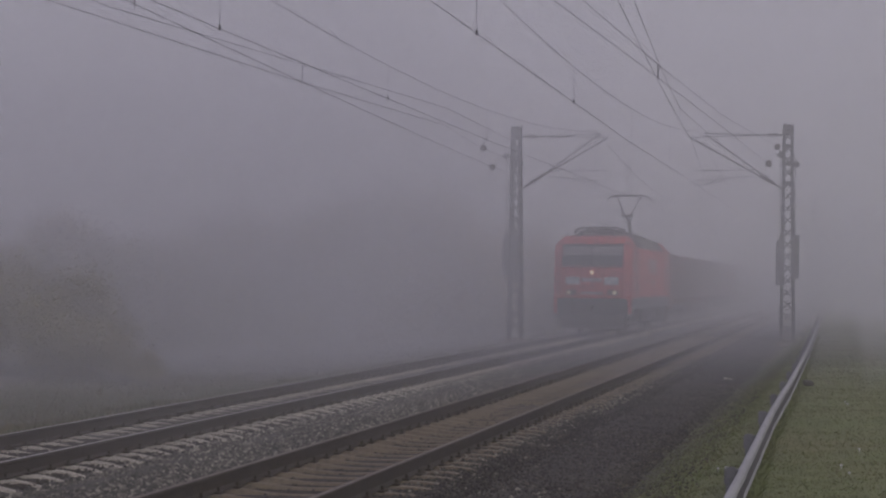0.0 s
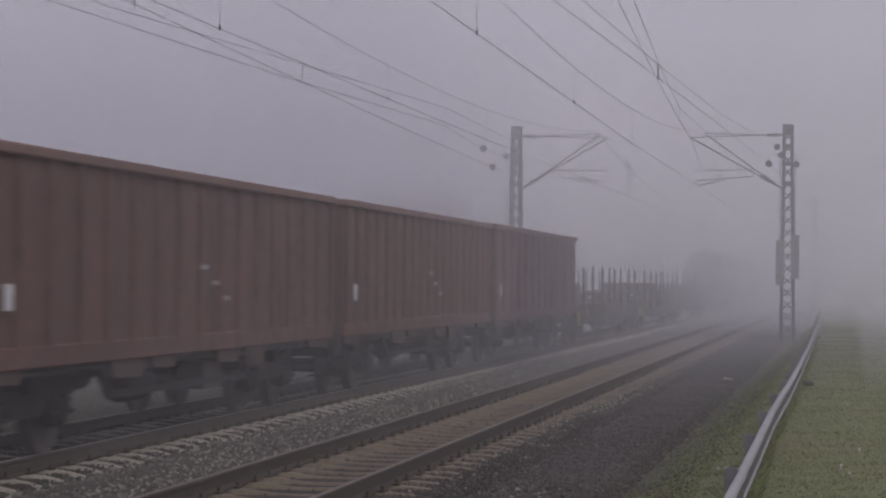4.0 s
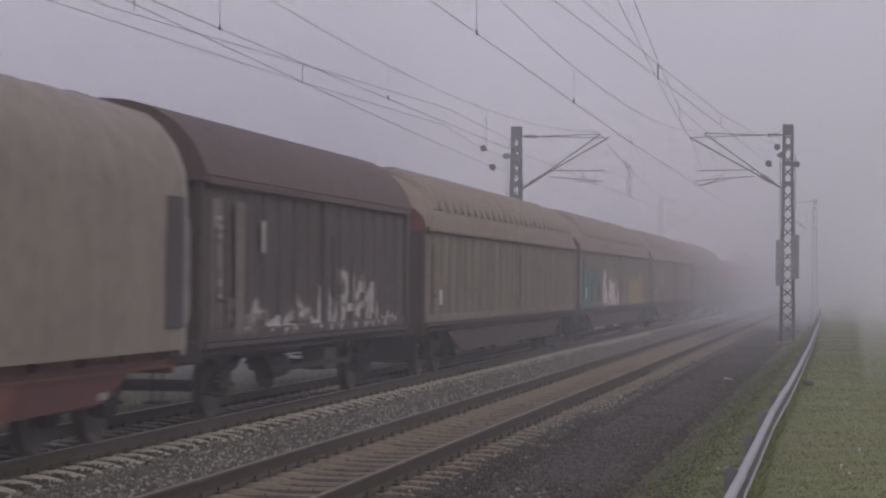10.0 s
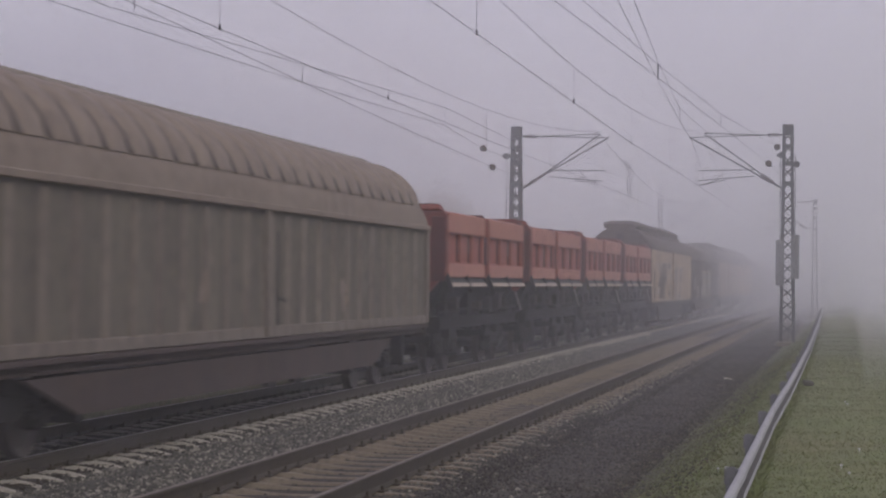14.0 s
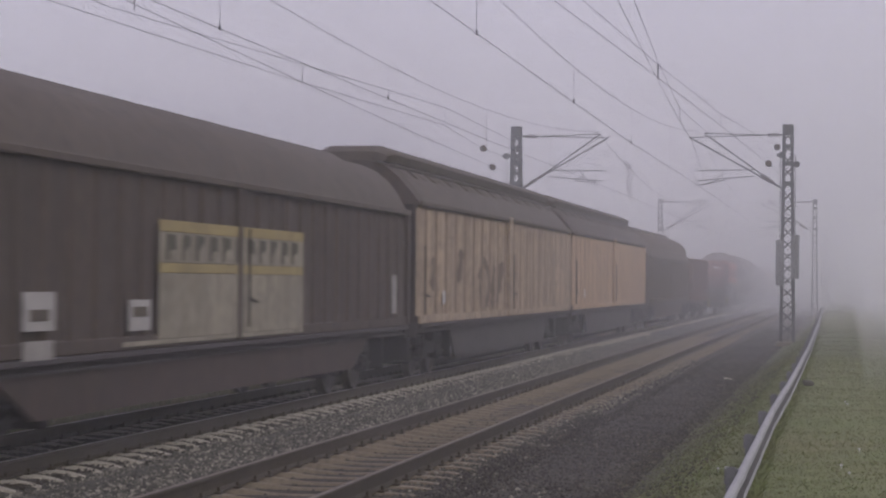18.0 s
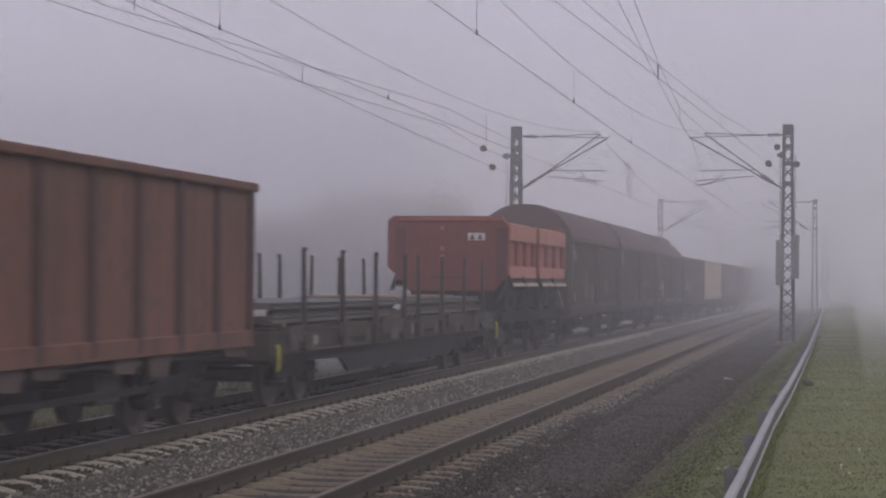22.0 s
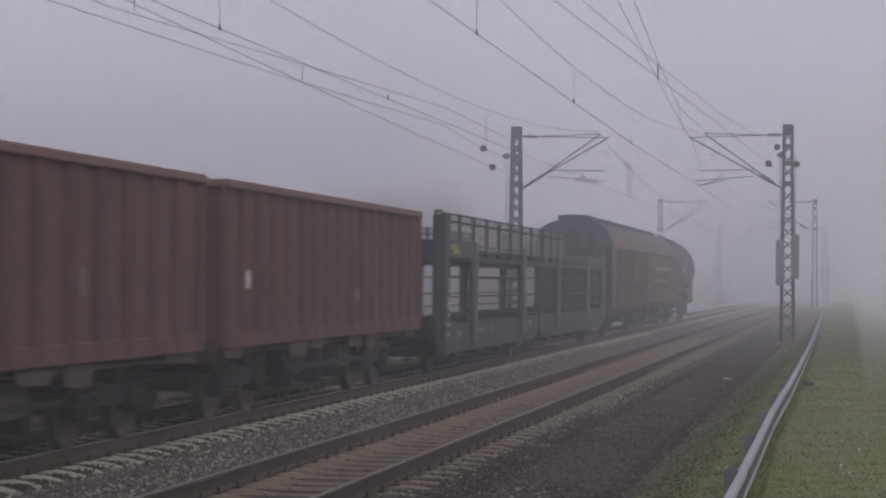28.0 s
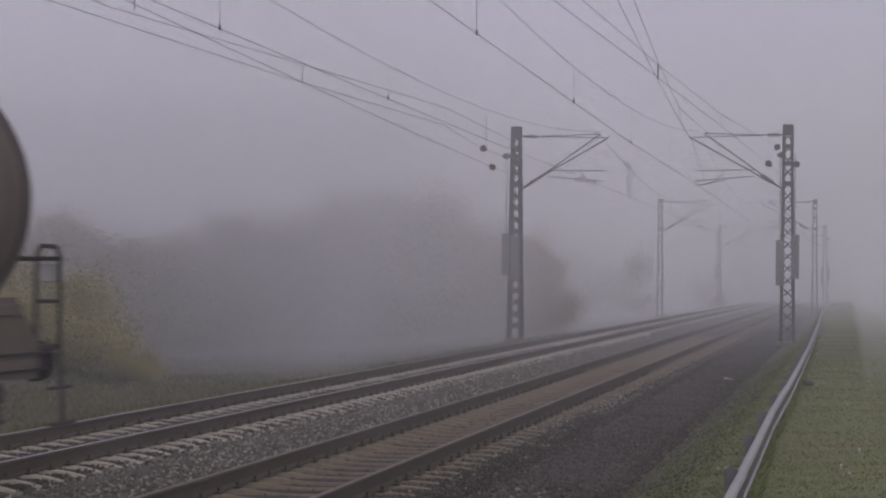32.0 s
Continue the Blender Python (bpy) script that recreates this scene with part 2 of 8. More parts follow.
gx = [-2500, -900, -300, -120, -80, -60, -48, -40, -34, -30, -27, -24, -22] + [-20 + 0.5 * i for i in range(17)]
gx += [-11.9 + 0.397 * i for i in range(21)] + [-3.8 + 0.25 * i for i in range(33)] + [5, 6.5, 8, 10, 13, 17, 24, 34, 60, 120, 300, 900, 2500]
gx = sorted(set(round(x, 3) for x in gx))
gy = [-400, -120, -40, -15, -5, 0, 4, 8] + [10 + 0.5 * i for i in range(120)] + [70 + 2 * i for i in range(40)] + [155, 170, 190, 220, 260, 320, 420, 700, 1400, 3000]
ground = new("ground", lattice(gx, gy, turf_height, "ground", TURF, lambda x: True))
tagged(ground, "flat grassy ground along the railway embankment", "ground", kind="structure")

def path_edge(y):
    """Where the cinders give way to grass."""
    return -2.3 - 0.002 * (y - 21) + 0.22 * noise.noise((0, y * 0.35, 1)) + 0.16 * noise.noise((0, y * 1.1, 5)) + 0.12 * noise.noise((3, y * 2.9, 5))


# cinder path: a slightly raised sheet beside the near track, its edge wandering into the grass
pts, faces, rows = [], [], 0
for j in range(-36, 420):
    y = 6 + j if j < 0 else 6 + j * 0.25 if j < 260 else 71 + (j - 260) * 1.0
    edge = path_edge(y)
    for i in range(7):
        x = -4.35 + (edge + 4.35) * i / 6
        pts.append((x, y, ground_height(x, y) + (0.035 if i < 6 else -0.03) + 0.008 * noise.noise((x * 3, y * 3, 0))))
for j in range(455):
    for i in range(6):
        faces.append((j * 7 + i, j * 7 + i + 1, j * 7 + 8 + i, j * 7 + 7 + i))
path = new("cinder_path", Mesh().add(pts, faces).data("cinder_path", CINDER, 60))
tagged(path, "dark trodden cinder path beside the near track", "path", kind="structure")


# ---------------------------------------------------------------- tracks
def ballast_bed(name, ring, material, label):
    pts, faces, w = [], [], len(ring)
    ys = [-30, -10, 0] + [6 + 0.8 * i for i in range(90)] + [80, 90, 105, 120, 150, 200, 300, 600, 1500]
    for y in ys:
        for x, z in ring:
            pts.append((x + 0.05 * noise.noise((x, y * 0.8, 2)), y, z + 0.022 * noise.noise((x * 2.3, y * 1.1, 4))))
    for j in range(len(ys) - 1):
        for i in range(w - 1):
            faces.append((j * w + i, j * w + i + 1, (j + 1) * w + i + 1, (j + 1) * w + i))
    ob = new(name, Mesh().add(pts, faces).data(name, material, 60))
    return tagged(ob, label, "ballast", kind="structure")


ballast_bed("ballast_far", [(-12.2, -0.62), (-11.6, -0.33), (-11.1, -0.22), (-10.8, -0.25), (-10.6, -0.212), (-10.2, -0.212), (-9.5, -0.216), (-8.7, -0.212), (-8.45, -0.222),
                            (-8.15, -0.27), (-7.9, -0.22), (-7.45, -0.25), (-7.1, -0.245)], GRIT, "grey crushed stone ballast under the far track")
ballast_bed("ballast_near", [(-7.1, -0.249), (-6.8, -0.24), (-6.6, -0.225), (-6.2, -0.235), (-5.44, -0.24), (-4.7, -0.235), (-4.25, -0.225), (-3.9, -0.27), (-3.5, -0.42)],
            DIRTY_SHADED_GRIT, "brownish dirty ballast under the near track")

RAIL_RING = [(-0.075, -0.172), (0.075, -0.172), (0.075, -0.160), (0.012, -0.140), (0.009, -0.045), (0.036, -0.034), (0.036, -0.006),
             (0.030, 0.0), (-0.030, 0.0), (-0.036, -0.006), (-0.036, -0.034), (-0.009, -0.045), (-0.012, -0.140), (-0.075, -0.160)]
track_far = thing("track_1", "far running track with rusty rails on pale concrete sleepers", "track", kind="structure", m=pose(XL, 0, 0))
track_near = thing("track_2", "near running track with rusty rails on old brown concrete sleepers", "track", kind="structure", m=pose(XR, 0, 0))
rail_mesh = Mesh().prism(RAIL_RING, -60, 1500).data("rail", RUST_RAIL)
head_mesh = Mesh().prism([(-0.022, -0.002), (0.024, -0.002), (0.022, 0.003), (-0.018, 0.003)], -60, 1500).data("running_surface", SHINE_RAIL)
dull_mesh = Mesh().prism([(-0.027, -0.002), (0.027, -0.002), (0.024, 0.003), (-0.024, 0.003)], -60, 1500).data("running_surface", DULL_RAIL)
for trk in (track_far, track_near):
    for s in (-1, 1):
        r = at(part("rail", rail_mesh, None, trk), pose(s * 0.7535, 0, 0))
        part("running_surface", head_mesh if trk == track_far else dull_mesh, None, r, "polished top of the rail" if trk == track_far else "")


# ---------------------------------------------------------------- lattice masts with brackets
def catenary_mast(m, side, label, boxes=True, slim=False):
    """A riveted steel mast 8.1 m high; side: +1 when its track lies towards +x."""
    mast = thing("catenary_mast", label, "mast", "masts along the line", m=m)
    base, top, H = (0.22, 0.15, 7.92) if slim else (0.29, 0.19, 8.1)

    def half(z):
        return base + (top - base) * z / H
    part("footing", Mesh().box(-0.4, 0.4, -0.4, 0.4, -0.5, 0.0, 0.03), OLD_CONCRETE, mast, "concrete footing")
    for sx in (-1, 1):
        for sy in (-1, 1):
            leg = Mesh()
            b, t = half(0), half(H)
            e = 0.07 if slim else 0.11
            ring = [(0, 0), (-e * sx, 0), (-e * sx, -0.014 * sy), (-0.014 * sx, -0.014 * sy), (-0.014 * sx, -e * sy), (0, -e * sy)]
            pts = [(sx * b + x, sy * b + y, 0.0) for x, y in ring] + [(sx * t + x, sy * t + y, H) for x, y in ring]
            leg.add(pts, [(i, (i + 1) % 6, 6 + (i + 1) % 6, 6 + i) for i in range(6)] + [tuple(range(6)), tuple(range(6, 12))])
            part("angle_post", leg, MAST_STEEL, mast, smooth=0)
    steps, lattice_bars = 17, []
    for k in range(steps):
        z0, z1 = 0.25 + k * 0.45, 0.25 + (k + 1) * 0.45
        for f in range(4):
            a, b = half(z0) - 0.012, half(z1) - 0.012
            for flip in ((1, -1) if f % 2 == 0 else ((1,) if k % 2 else (-1,))):
                p, q = ((-a * flip, -a, z0), (b * flip, -b, z1))
                rot = Matrix.Rotation(math.pi / 2 * f, 3, "Z")
                lattice_bars.append((rot @ Vector(p), rot @ Vector(q)))
    if slim:
        # too far off to tell the bars apart
        far = Mesh()
        for p, q in lattice_bars:
            far.tube(p, q, 0.016, 4)
        tagged(part("lattice_bracing", far, MAST_STEEL, mast, smooth=0), kind="stuff")
    else:
        for p, q in lattice_bars:
            part("lattice_brace", Mesh().tube(p, q, 0.023, 5), MAST_STEEL, mast, smooth=0)
    part("head_plate", Mesh().box(-top - .01, top + .01, -top - .01, top + .01, H - 0.34, H, 0.01), MAST_STEEL, mast)
    for z in (5.9, 6.65, 7.3):
        h = half(z) + 0.012
        part("clamp_band", Mesh().box(-h, h, -h, h, z - 0.07, z + 0.07, 0.008), MAST_STEEL, mast)
    hook = 3.1 if side > 0 else 3.33
    # two brackets for the overlapping wires
    s = side
    for dy, reach, zt in ((-0.28, 3.6, 7.6), (0.28, 3.16, 7.84)):
        arm = Mesh().path([(s * 0.2, dy, 7.72), (s * reach, dy * 2.2, zt)], 0.017)
        part("top_tube", arm, MAST_STEEL, mast)
        part("strut_tube", Mesh().path([(s * 0.2, dy, 5.7), (s * reach, dy * 2.2, zt)], 0.025), MAST_STEEL, mast)
        ins = Mesh()
        d = (Vector((s * reach, dy * 2.2, zt)) - Vector((s * 0.2, dy, 5.7))).normalized()
        for k in range(7):
            c = Vector((s * 0.2, dy, 5.7)) + d * (0.45 + 0.075 * k)
            ins.tube(c, c + d * 0.04, 0.075, 10, 0.05)
        part("insulator", ins, PORCELAIN, mast)
        ins = Mesh()
        for k in range(6):
            x0 = 0.35 + 0.07 * k
            ins.tube((s * x0, dy * 1.05, 7.72), (s * (x0 + 0.04), dy * 1.05, 7.722), 0.06, 10, 0.045)
        part("insulator", ins, PORCELAIN, mast)
        part("steady_arm", Mesh().path([(s * 1.25, dy * 1.5, 6.3 + dy * 0.5), (s * 3.4, dy * 2, 6.2 + dy * 0.8)], 0.016), MAST_STEEL, mast)
        part("registration_arm", Mesh().path([(s * 2.35, dy * 2, 6.22 + dy * 0.8), (s * 2.8, dy * 1.2, 5.95), (s * hook, 0 if dy < 0 else 0.3, 5.835)], 0.014), MAST_STEEL, mast)
    if boxes:
        for dx, z0, z1 in ((-0.42, 2.1, 3.78), (0.13, 2.35, 3.98)) if side < 0 else ((-0.46, 2.38, 3.98), (-0.12, 2.2, 3.9)):
            w = Mesh()
            for k in range(11):
                za, zb = z0 + (z1 - z0) * k / 11, z0 + (z1 - z0) * (k + 0.985) / 11
                w.box(dx, dx + 0.31, -0.52, -0.24, za, zb, 0.012)
            part("tension_weight", w, POST_STEEL, mast, "stack of cast tension weights")
            part("weight_rope", Mesh().tube((dx + 0.15, -0.38, z1), (dx + 0.15, -0.38, 7.0), 0.014, 6), WIRE, mast)
            part("pulley", Mesh().lathe([(0.05, -0.03), (0.12, -0.03), (0.09, 0), (0.12, 0.03), (0.05, 0.03)], (dx + (0.12 if side > 0 else 0.2), -0.38, 6.95 - 0.35 * (dx > 0)), "y", 16), MAST_STEEL, mast)
            part("pulley_fork", Mesh().box(dx + 0.02, dx + 0.26, -0.4, -0.2, 6.9 - 0.35 * (dx > 0), 7.0 - 0.35 * (dx > 0), 0.01), MAST_STEEL, mast)
    return mast


Y1, STEP = 78.1, 63.5
masts = []
for k in range(4):
    y = Y1 + STEP * k
    anchor, slim = k in (0, 2), k > 0
    masts.append(catenary_mast(pose(-12.5 - 0.15 * (k == 1), y, -0.2), 1, "dark lattice steel mast with two brackets and tension weights" if anchor
                               else "dark lattice steel mast with bracket beyond the far track", anchor, slim))
    masts.append(catenary_mast(pose(-2.23, y, -0.2), -1, "dark lattice steel mast on the verge with two tension weights" if anchor
                               else "dark lattice steel mast with bracket on the verge", anchor, slim))


# ---------------------------------------------------------------- overhead wires
def wire(name, pts, r=0.0048, label="thin dark overhead wire in the fog"):
    ob = new(name, Mesh().path(pts, r, 6).data(name, WIRE, 60))
    return tagged(ob, label, "wire", "overhead wires")


def span_height(y, sag0, top):
    """Messenger wire: hangs between masts 63.5 m apart."""
    u = ((y - Y1) / STEP) % 1.0
    return sag0 + (top - sag0) * (2 * u - 1) ** 2


def catenary(x0, zc, drift, fall, first, gap):
    ys = [-30 + 4 * i for i in range(86)]

    def cx(y):
        return x0 + drift * math.cos(math.pi * (y - Y1) / STEP)
    def cz(y):
        return zc - fall * min(max(y - 28, -12), 26)
    wire("contact_wire", [(cx(y), y, cz(y)) for y in ys], 0.0052, "thin dark contact wire above the track")
    wire("messenger_wire", [(cx(y), y, span_height(y, 6.45, 7.7)) for y in ys], 0.0048, "thin dark sagging messenger wire above the contact wire")
    for k in range(23):
        y = first + gap * k
        d = Mesh().path([(cx(y), y, cz(y) - 0.02), (cx(y), y, span_height(y, 6.45, 7.7))], 0.005)
        d.box(cx(y) - .01, cx(y) + .01, y - .03, y + .03, cz(y) - 0.03, cz(y) + 0.06)
        tagged(new("dropper", d.data("dropper", WIRE, 0)), "short thin dropper wire between two overhead wires", "wire", "droppers of the overhead line")


catenary(-9.5, 5.84, 0.10, 0.0045, 18.95, 11.7)
catenary(-5.66, 5.86, 0.10, 0.0090, 20.45, 11.3)
wire("overlap_wire", [(-9.0, 15, 5.05), (-9.3, 23, 5.23), (-9.9, 36.82, 5.59), (-10.6, 53.92, 6.12), (-12.2, 69.1, 6.478), (-12.4, 77.7, 6.5)])
wire("overlap_wire", [(-9.0, 18, 5.75), (-9.3, 26.05, 5.58), (-9.95, 37.21, 5.61), (-10.6, 49.41, 5.64), (-12.2, 70.96, 5.946), (-12.4, 77.7, 6.0)])
wire("overlap_wire", [(-9.0, 17, 5.4), (-9.3, 25, 5.42), (-9.9, 36.93, 5.93), (-10.6, 54.29, 6.6), (-12.35, 77.8, 7.2)])
wire("overlap_wire", [(-4.9, 20, 6.35), (-4.6, 32.37, 6.41), (-4.1, 44.5, 6.41), (-3.6, 59.27, 6.46), (-2.6, 68.9, 5.918), (-2.38, 77.9, 5.9)])
wire("overlap_wire", [(-4.9, 22, 6.75), (-4.6, 35.88, 6.9), (-4.1, 45.56, 6.73), (-3.6, 59.77, 6.81), (-2.45, 72.7, 6.72), (-2.38, 77.9, 6.7)])
wire("overlap_wire", [(-2.6, 20, 6.6), (-3.3, 29.79, 6.04), (-3.9, 42.33, 6.19), (-4.3, 53.57, 6.14), (-4.5, 60.61, 6.1), (-5.3, 78.0, 5.85)])
wire("overlap_wire", [(-2.6, 20, 6.9), (-3.3, 32.1, 6.35), (-3.9, 43.34, 6.5), (-4.3, 53.54, 6.47), (-5.2, 78.0, 7.6)])
for (x, y, z) in ((-12.2, 69.1, 6.478), (-12.2, 70.96, 5.946), (-2.45, 72.7, 6.72), (-2.6, 68.9, 5.918)):
    ring = [(0.03, -0.16), (0.10, -0.12), (0.05, -0.06), (0.11, -0.02), (0.05, 0.03), (0.11, 0.07), (0.04, 0.12), (0.03, 0.18)]
    tagged(new("strain_insulator", Mesh().lathe(ring, (x, y, z), "y", 14).data("strain_insulator", PORCELAIN)),
           "round dark strain insulator hung in an anchor wire", "insulator", "strain insulators")
for a, b in (((-9.92, 36.9, 5.6), (-9.92, 36.9, 5.93)), ((-10.6, 54.1, 6.12), (-10.6, 54.1, 6.6)), ((-4.1, 45, 6.41), (-4.1, 45, 6.73)), ((-3.6, 59.5, 6.46), (-3.6, 59.5, 6.81)),
             ((-3.9, 43, 6.19), (-3.9, 43, 6.5)), ((-4.3, 53.6, 6.14), (-4.3, 53.6, 6.47)), ((-9.3, 26, 5.5), (-9.3, 26, 5.7))):
    tagged(new("dropper", Mesh().path([a, b], 0.008).data("dropper", WIRE, 0)), "short thin dropper wire between two overhead wires", "wire", "droppers of the overhead line")


for x, y, bottom in ((-9.60, 90.0, 5.72), (-9.46, 90.4, 5.72)):
    loop = Mesh().path([(-9.417, y, 6.94), (x, y, 7.3), (x + 0.05, y + 0.1, 7.0), (x + 0.2, y + 0.2, 6.75), (x + 0.1, y, 6.5), (-9.417, y, bottom)], 0.013)
    tagged(new("jumper_cable", loop.data("jumper_cable", WIRE, 0)), "slack jumper cable looped between two overhead wires", "cable", "jumper cables")


# ---------------------------------------------------------------- guard rail on the verge
def rail_x(y):
    for (ya, xa), (yb, xb) in zip(RAIL_LINE, RAIL_LINE[1:]):
        if y <= yb:
            t = (y - ya) / (yb - ya)
            return xa + (xb - xa) * t
    return RAIL_LINE[-1][1]


RAIL_LINE = [(-20, -0.80), (14, -0.88), (19, -0.90), (24, -0.95), (35, -0.94), (53, -1.0), (85, -1.22), (101, -1.36), (200, -2.2), (420, -4.0)]
W_RING = [(0.022, 0.304), (0.034, 0.312), (0.052, 0.308), (0.070, 0.290), (0.077, 0.270), (0.077, 0.248), (0.06, 0.222), (0.012, 0.19), (0.0, 0.16), (0.004, 0.136), (0.022, 0.118), (0.056, 0.096), (0.064, 0.076), (0.064, 0.044), (0.05, 0.018), (0.02, 0.0)]
guard = thing("guard_rail", "galvanised corrugated steel guard rail on the grass verge", "guard rail")
RAIL_TOP = 0.42
y = -23.0
while y < 150:
    y2 = y + 4.0
    b = Mesh()
    pts = []
    for yy, o in ((y, 0.0), (y2 + 0.12, 0.006)):
        x = rail_x(yy)
        wob = 0.006 * math.sin(yy * 0.9)
        outer = [(x + px + o, yy, RAIL_TOP - 0.31 + pz + wob) for px, pz in W_RING]
        pts += outer + [(px - 0.006, py, pz) for px, py, pz in outer]
    w = len(W_RING)
    for o in (0, w):
        b.f.extend((o + i, o + i + 1, o + 2 * w + i + 1, o + 2 * w + i) for i in range(w - 1))
    b.f.extend([(0, w, 3 * w, 2 * w), (w - 1, 2 * w - 1, 4 * w - 1, 3 * w - 1)])
    b.v = pts
    beam = part("beam", b, GALV, guard, smooth=25)
    # dark strip paints the shade in the hollow below the upper wave
    valley = Mesh()
    for yy, o in ((y, 0.002), (y2 + 0.12, 0.008)):
        valley.v += [(rail_x(yy) + px + o, yy, RAIL_TOP - 0.31 + pz + 0.006 * math.sin(yy * 0.9)) for px, pz in W_RING[6:12]]
    valley.f = [(i, i + 1, i + 7, i + 6) for i in range(5)]
    part("dirty_valley", valley, HOLLOW_SHADE, beam, "dark strip painting the shade in the beam's hollow", smooth=25)
    x = rail_x(y + 0.06)
    part("splice_bolt", Mesh().tube((x + 0.02, y + 0.05, RAIL_TOP - 0.155), (x + 0.04, y + 0.05, RAIL_TOP - 0.155), 0.014, 8), POST_STEEL, beam)
    for dy in (0.9,):
        x = rail_x(y + dy)
        p = Mesh().prism([(-0.075, -0.05), (0.0, -0.05), (0.0, -0.035), (-0.06, -0.035), (-0.06, 0.035), (0.0, 0.035), (0.0, 0.05), (-0.075, 0.05)], -0.8, RAIL_TOP - 0.055, "z")
        p.v = [(px * 1.0 + x - 0.05, py * 0.95 + y + dy, pz) for px, py, pz in p.v]
        part("post", p, POST_STEEL, guard, smooth=0)
        part("spacer", Mesh().box(x - 0.14, x + 0.005, y + dy - 0.04, y + dy + 0.04, RAIL_TOP - 0.2, RAIL_TOP - 0.07), POST_STEEL, guard, smooth=0)
    y = y2

for (x, y, lab) in ((-0.72, 38.6, "dark stone lying in the grass"), (-2.8, 49.5, "pale scrap of litter on the cinder path")):
    dark = lab.startswith("dark")
    s = 0.11 if dark else 0.10
    q = Mesh().box(-s, s, -s * 0.7, s * 0.7, -0.02, 0.09 if dark else 0.05, 0.025 if dark else 0.015)
    q.v = [(px + 0.02 * math.sin(py * 40), py, pz + 0.01 * math.sin(px * 50)) for px, py, pz in q.v]
    tagged(at(new("stone" if dark else "litter", q.data("stone", STONE if dark else CONCRETE)), pose(x, y, ground_height(x, y) + 0.02, 4, 3, 25)), lab, "stone" if dark else "litter")

# ---------------------------------------------------------------- paint of the vehicles
RED = surface("traffic_red_paint", (0.56, 0.066, 0.054), (0.48, 0.058, 0.05), 0.42, 0, 0.6, 7, 0.35, 0.25, 0.03, (0.20, 0.045, 0.04), 0.45)
BAND_DARK = surface("grimy_board_grey", (0.10, 0.098, 0.10), (0.07, 0.068, 0.07), 0.75, 0, 0.8, 8, 0.6, 0.4)
DARK_GREY = surface("dark_grey_underframe", (0.070, 0.060, 0.057), (0.046, 0.039, 0.037), 0.75, 0, 0.8, 8, 0.6, 0.4)
BAND_GREY = surface("grey_band_paint", (0.19, 0.19, 0.20), (0.13, 0.13, 0.13), 0.6, 0, 0.8, 8, 0.5, 0.4, 0.05)
ROOF_GREY = surface("grey_roof_paint", (0.19, 0.175, 0.145), (0.13, 0.118, 0.10), 0.65, 0, 0.8, 8, 0.5, 0.2, 0.05)
GEAR = surface("oily_running_gear", (0.022, 0.020, 0.020), (0.04, 0.034, 0.03), 0.75, 0.2, 1.2, 9, 0.6, 0.2)
WHEEL_STEEL = surface("brown_wheel_steel", (0.06, 0.05, 0.045), (0.10, 0.08, 0.065), 0.6, 0.4, 2, 9, 0.5)
BLACK = surface("black_rubber", (0.018, 0.018, 0.02), None, 0.6, 0, 2, 12, 0.4, bump=0.05)
WHITE = surface("white_paint", (0.62, 0.61, 0.60), (0.48, 0.46, 0.44), 0.6, 0, 1.5, 9, 0.4, 0.3, 0.03)
CREAM = surface("cream_paint", (0.40, 0.33, 0.255), (0.28, 0.225, 0.17), 0.65, 0, 1.5, 9, 0.5, 0.35, 0.05)
FADED_YELLOW = surface("faded_yellow_paint", (0.235, 0.185, 0.105), (0.17, 0.135, 0.085), 0.7, 0, 1.5, 9, 0.6, 0.5, 0.03)
YELLOW = surface("yellow_paint", (0.34, 0.27, 0.08), (0.24, 0.18, 0.07), 0.6, 0, 1.5, 9, 0.5, 0.35, 0.03)
PINK = surface("pale_pink_paint", (0.50, 0.40, 0.41), (0.36, 0.27, 0.28), 0.6, 0, 1.5, 9, 0.5, 0.3, 0.03)
TEAL = surface("faded_teal_paint", (0.055, 0.19, 0.20), (0.05, 0.14, 0.15), 0.6, 0, 1.5, 9, 0.5, 0.3, 0.03)
WINDOW = surface("dark_window_glass", (0.03, 0.032, 0.035), (0.05, 0.05, 0.052), 0.12, 0, 0.8, 3, 0.4, bump=0, spec=0.6)
SHADE = surface("grey_sun_blind", (0.27, 0.26, 0.25), (0.22, 0.21, 0.20), 0.4, 0, 0.8, 6, 0.3, bump=0)
HEADLIGHT = lamp_glass("lit_headlight", (1.0, 0.80, 0.52), 1.5)
DARK_SILL = surface("dark_brown_sill", (0.075, 0.052, 0.040), (0.05, 0.038, 0.031), 0.8, 0, 0.7, 6, 0.6, 0.55, 0.1)
GREY_BROWN = surface("grimy_grey_brown_paint", (0.105, 0.076, 0.061), (0.078, 0.058, 0.048), 0.8, 0, 0.7, 6, 0.6, 0.55, 0.12, (0.045, 0.036, 0.031))
DARK_RIB_BROWN = surface("dark_brown_rib_paint", (0.068, 0.049, 0.041), (0.05, 0.038, 0.033), 0.8, 0, 0.7, 6, 0.6, 0.5, 0.1)
BUFF = surface("stained_buff_paint", (0.55, 0.46, 0.34), (0.44, 0.355, 0.25), 0.75, 0, 0.8, 6, 0.6, 0.6, 0.06, (0.17, 0.115, 0.075))
DARK_RIB = surface("dark_red_rib", (0.085, 0.045, 0.040), (0.06, 0.036, 0.032), 0.8, 0, 0.7, 6, 0.6, 0.4, 0.1)
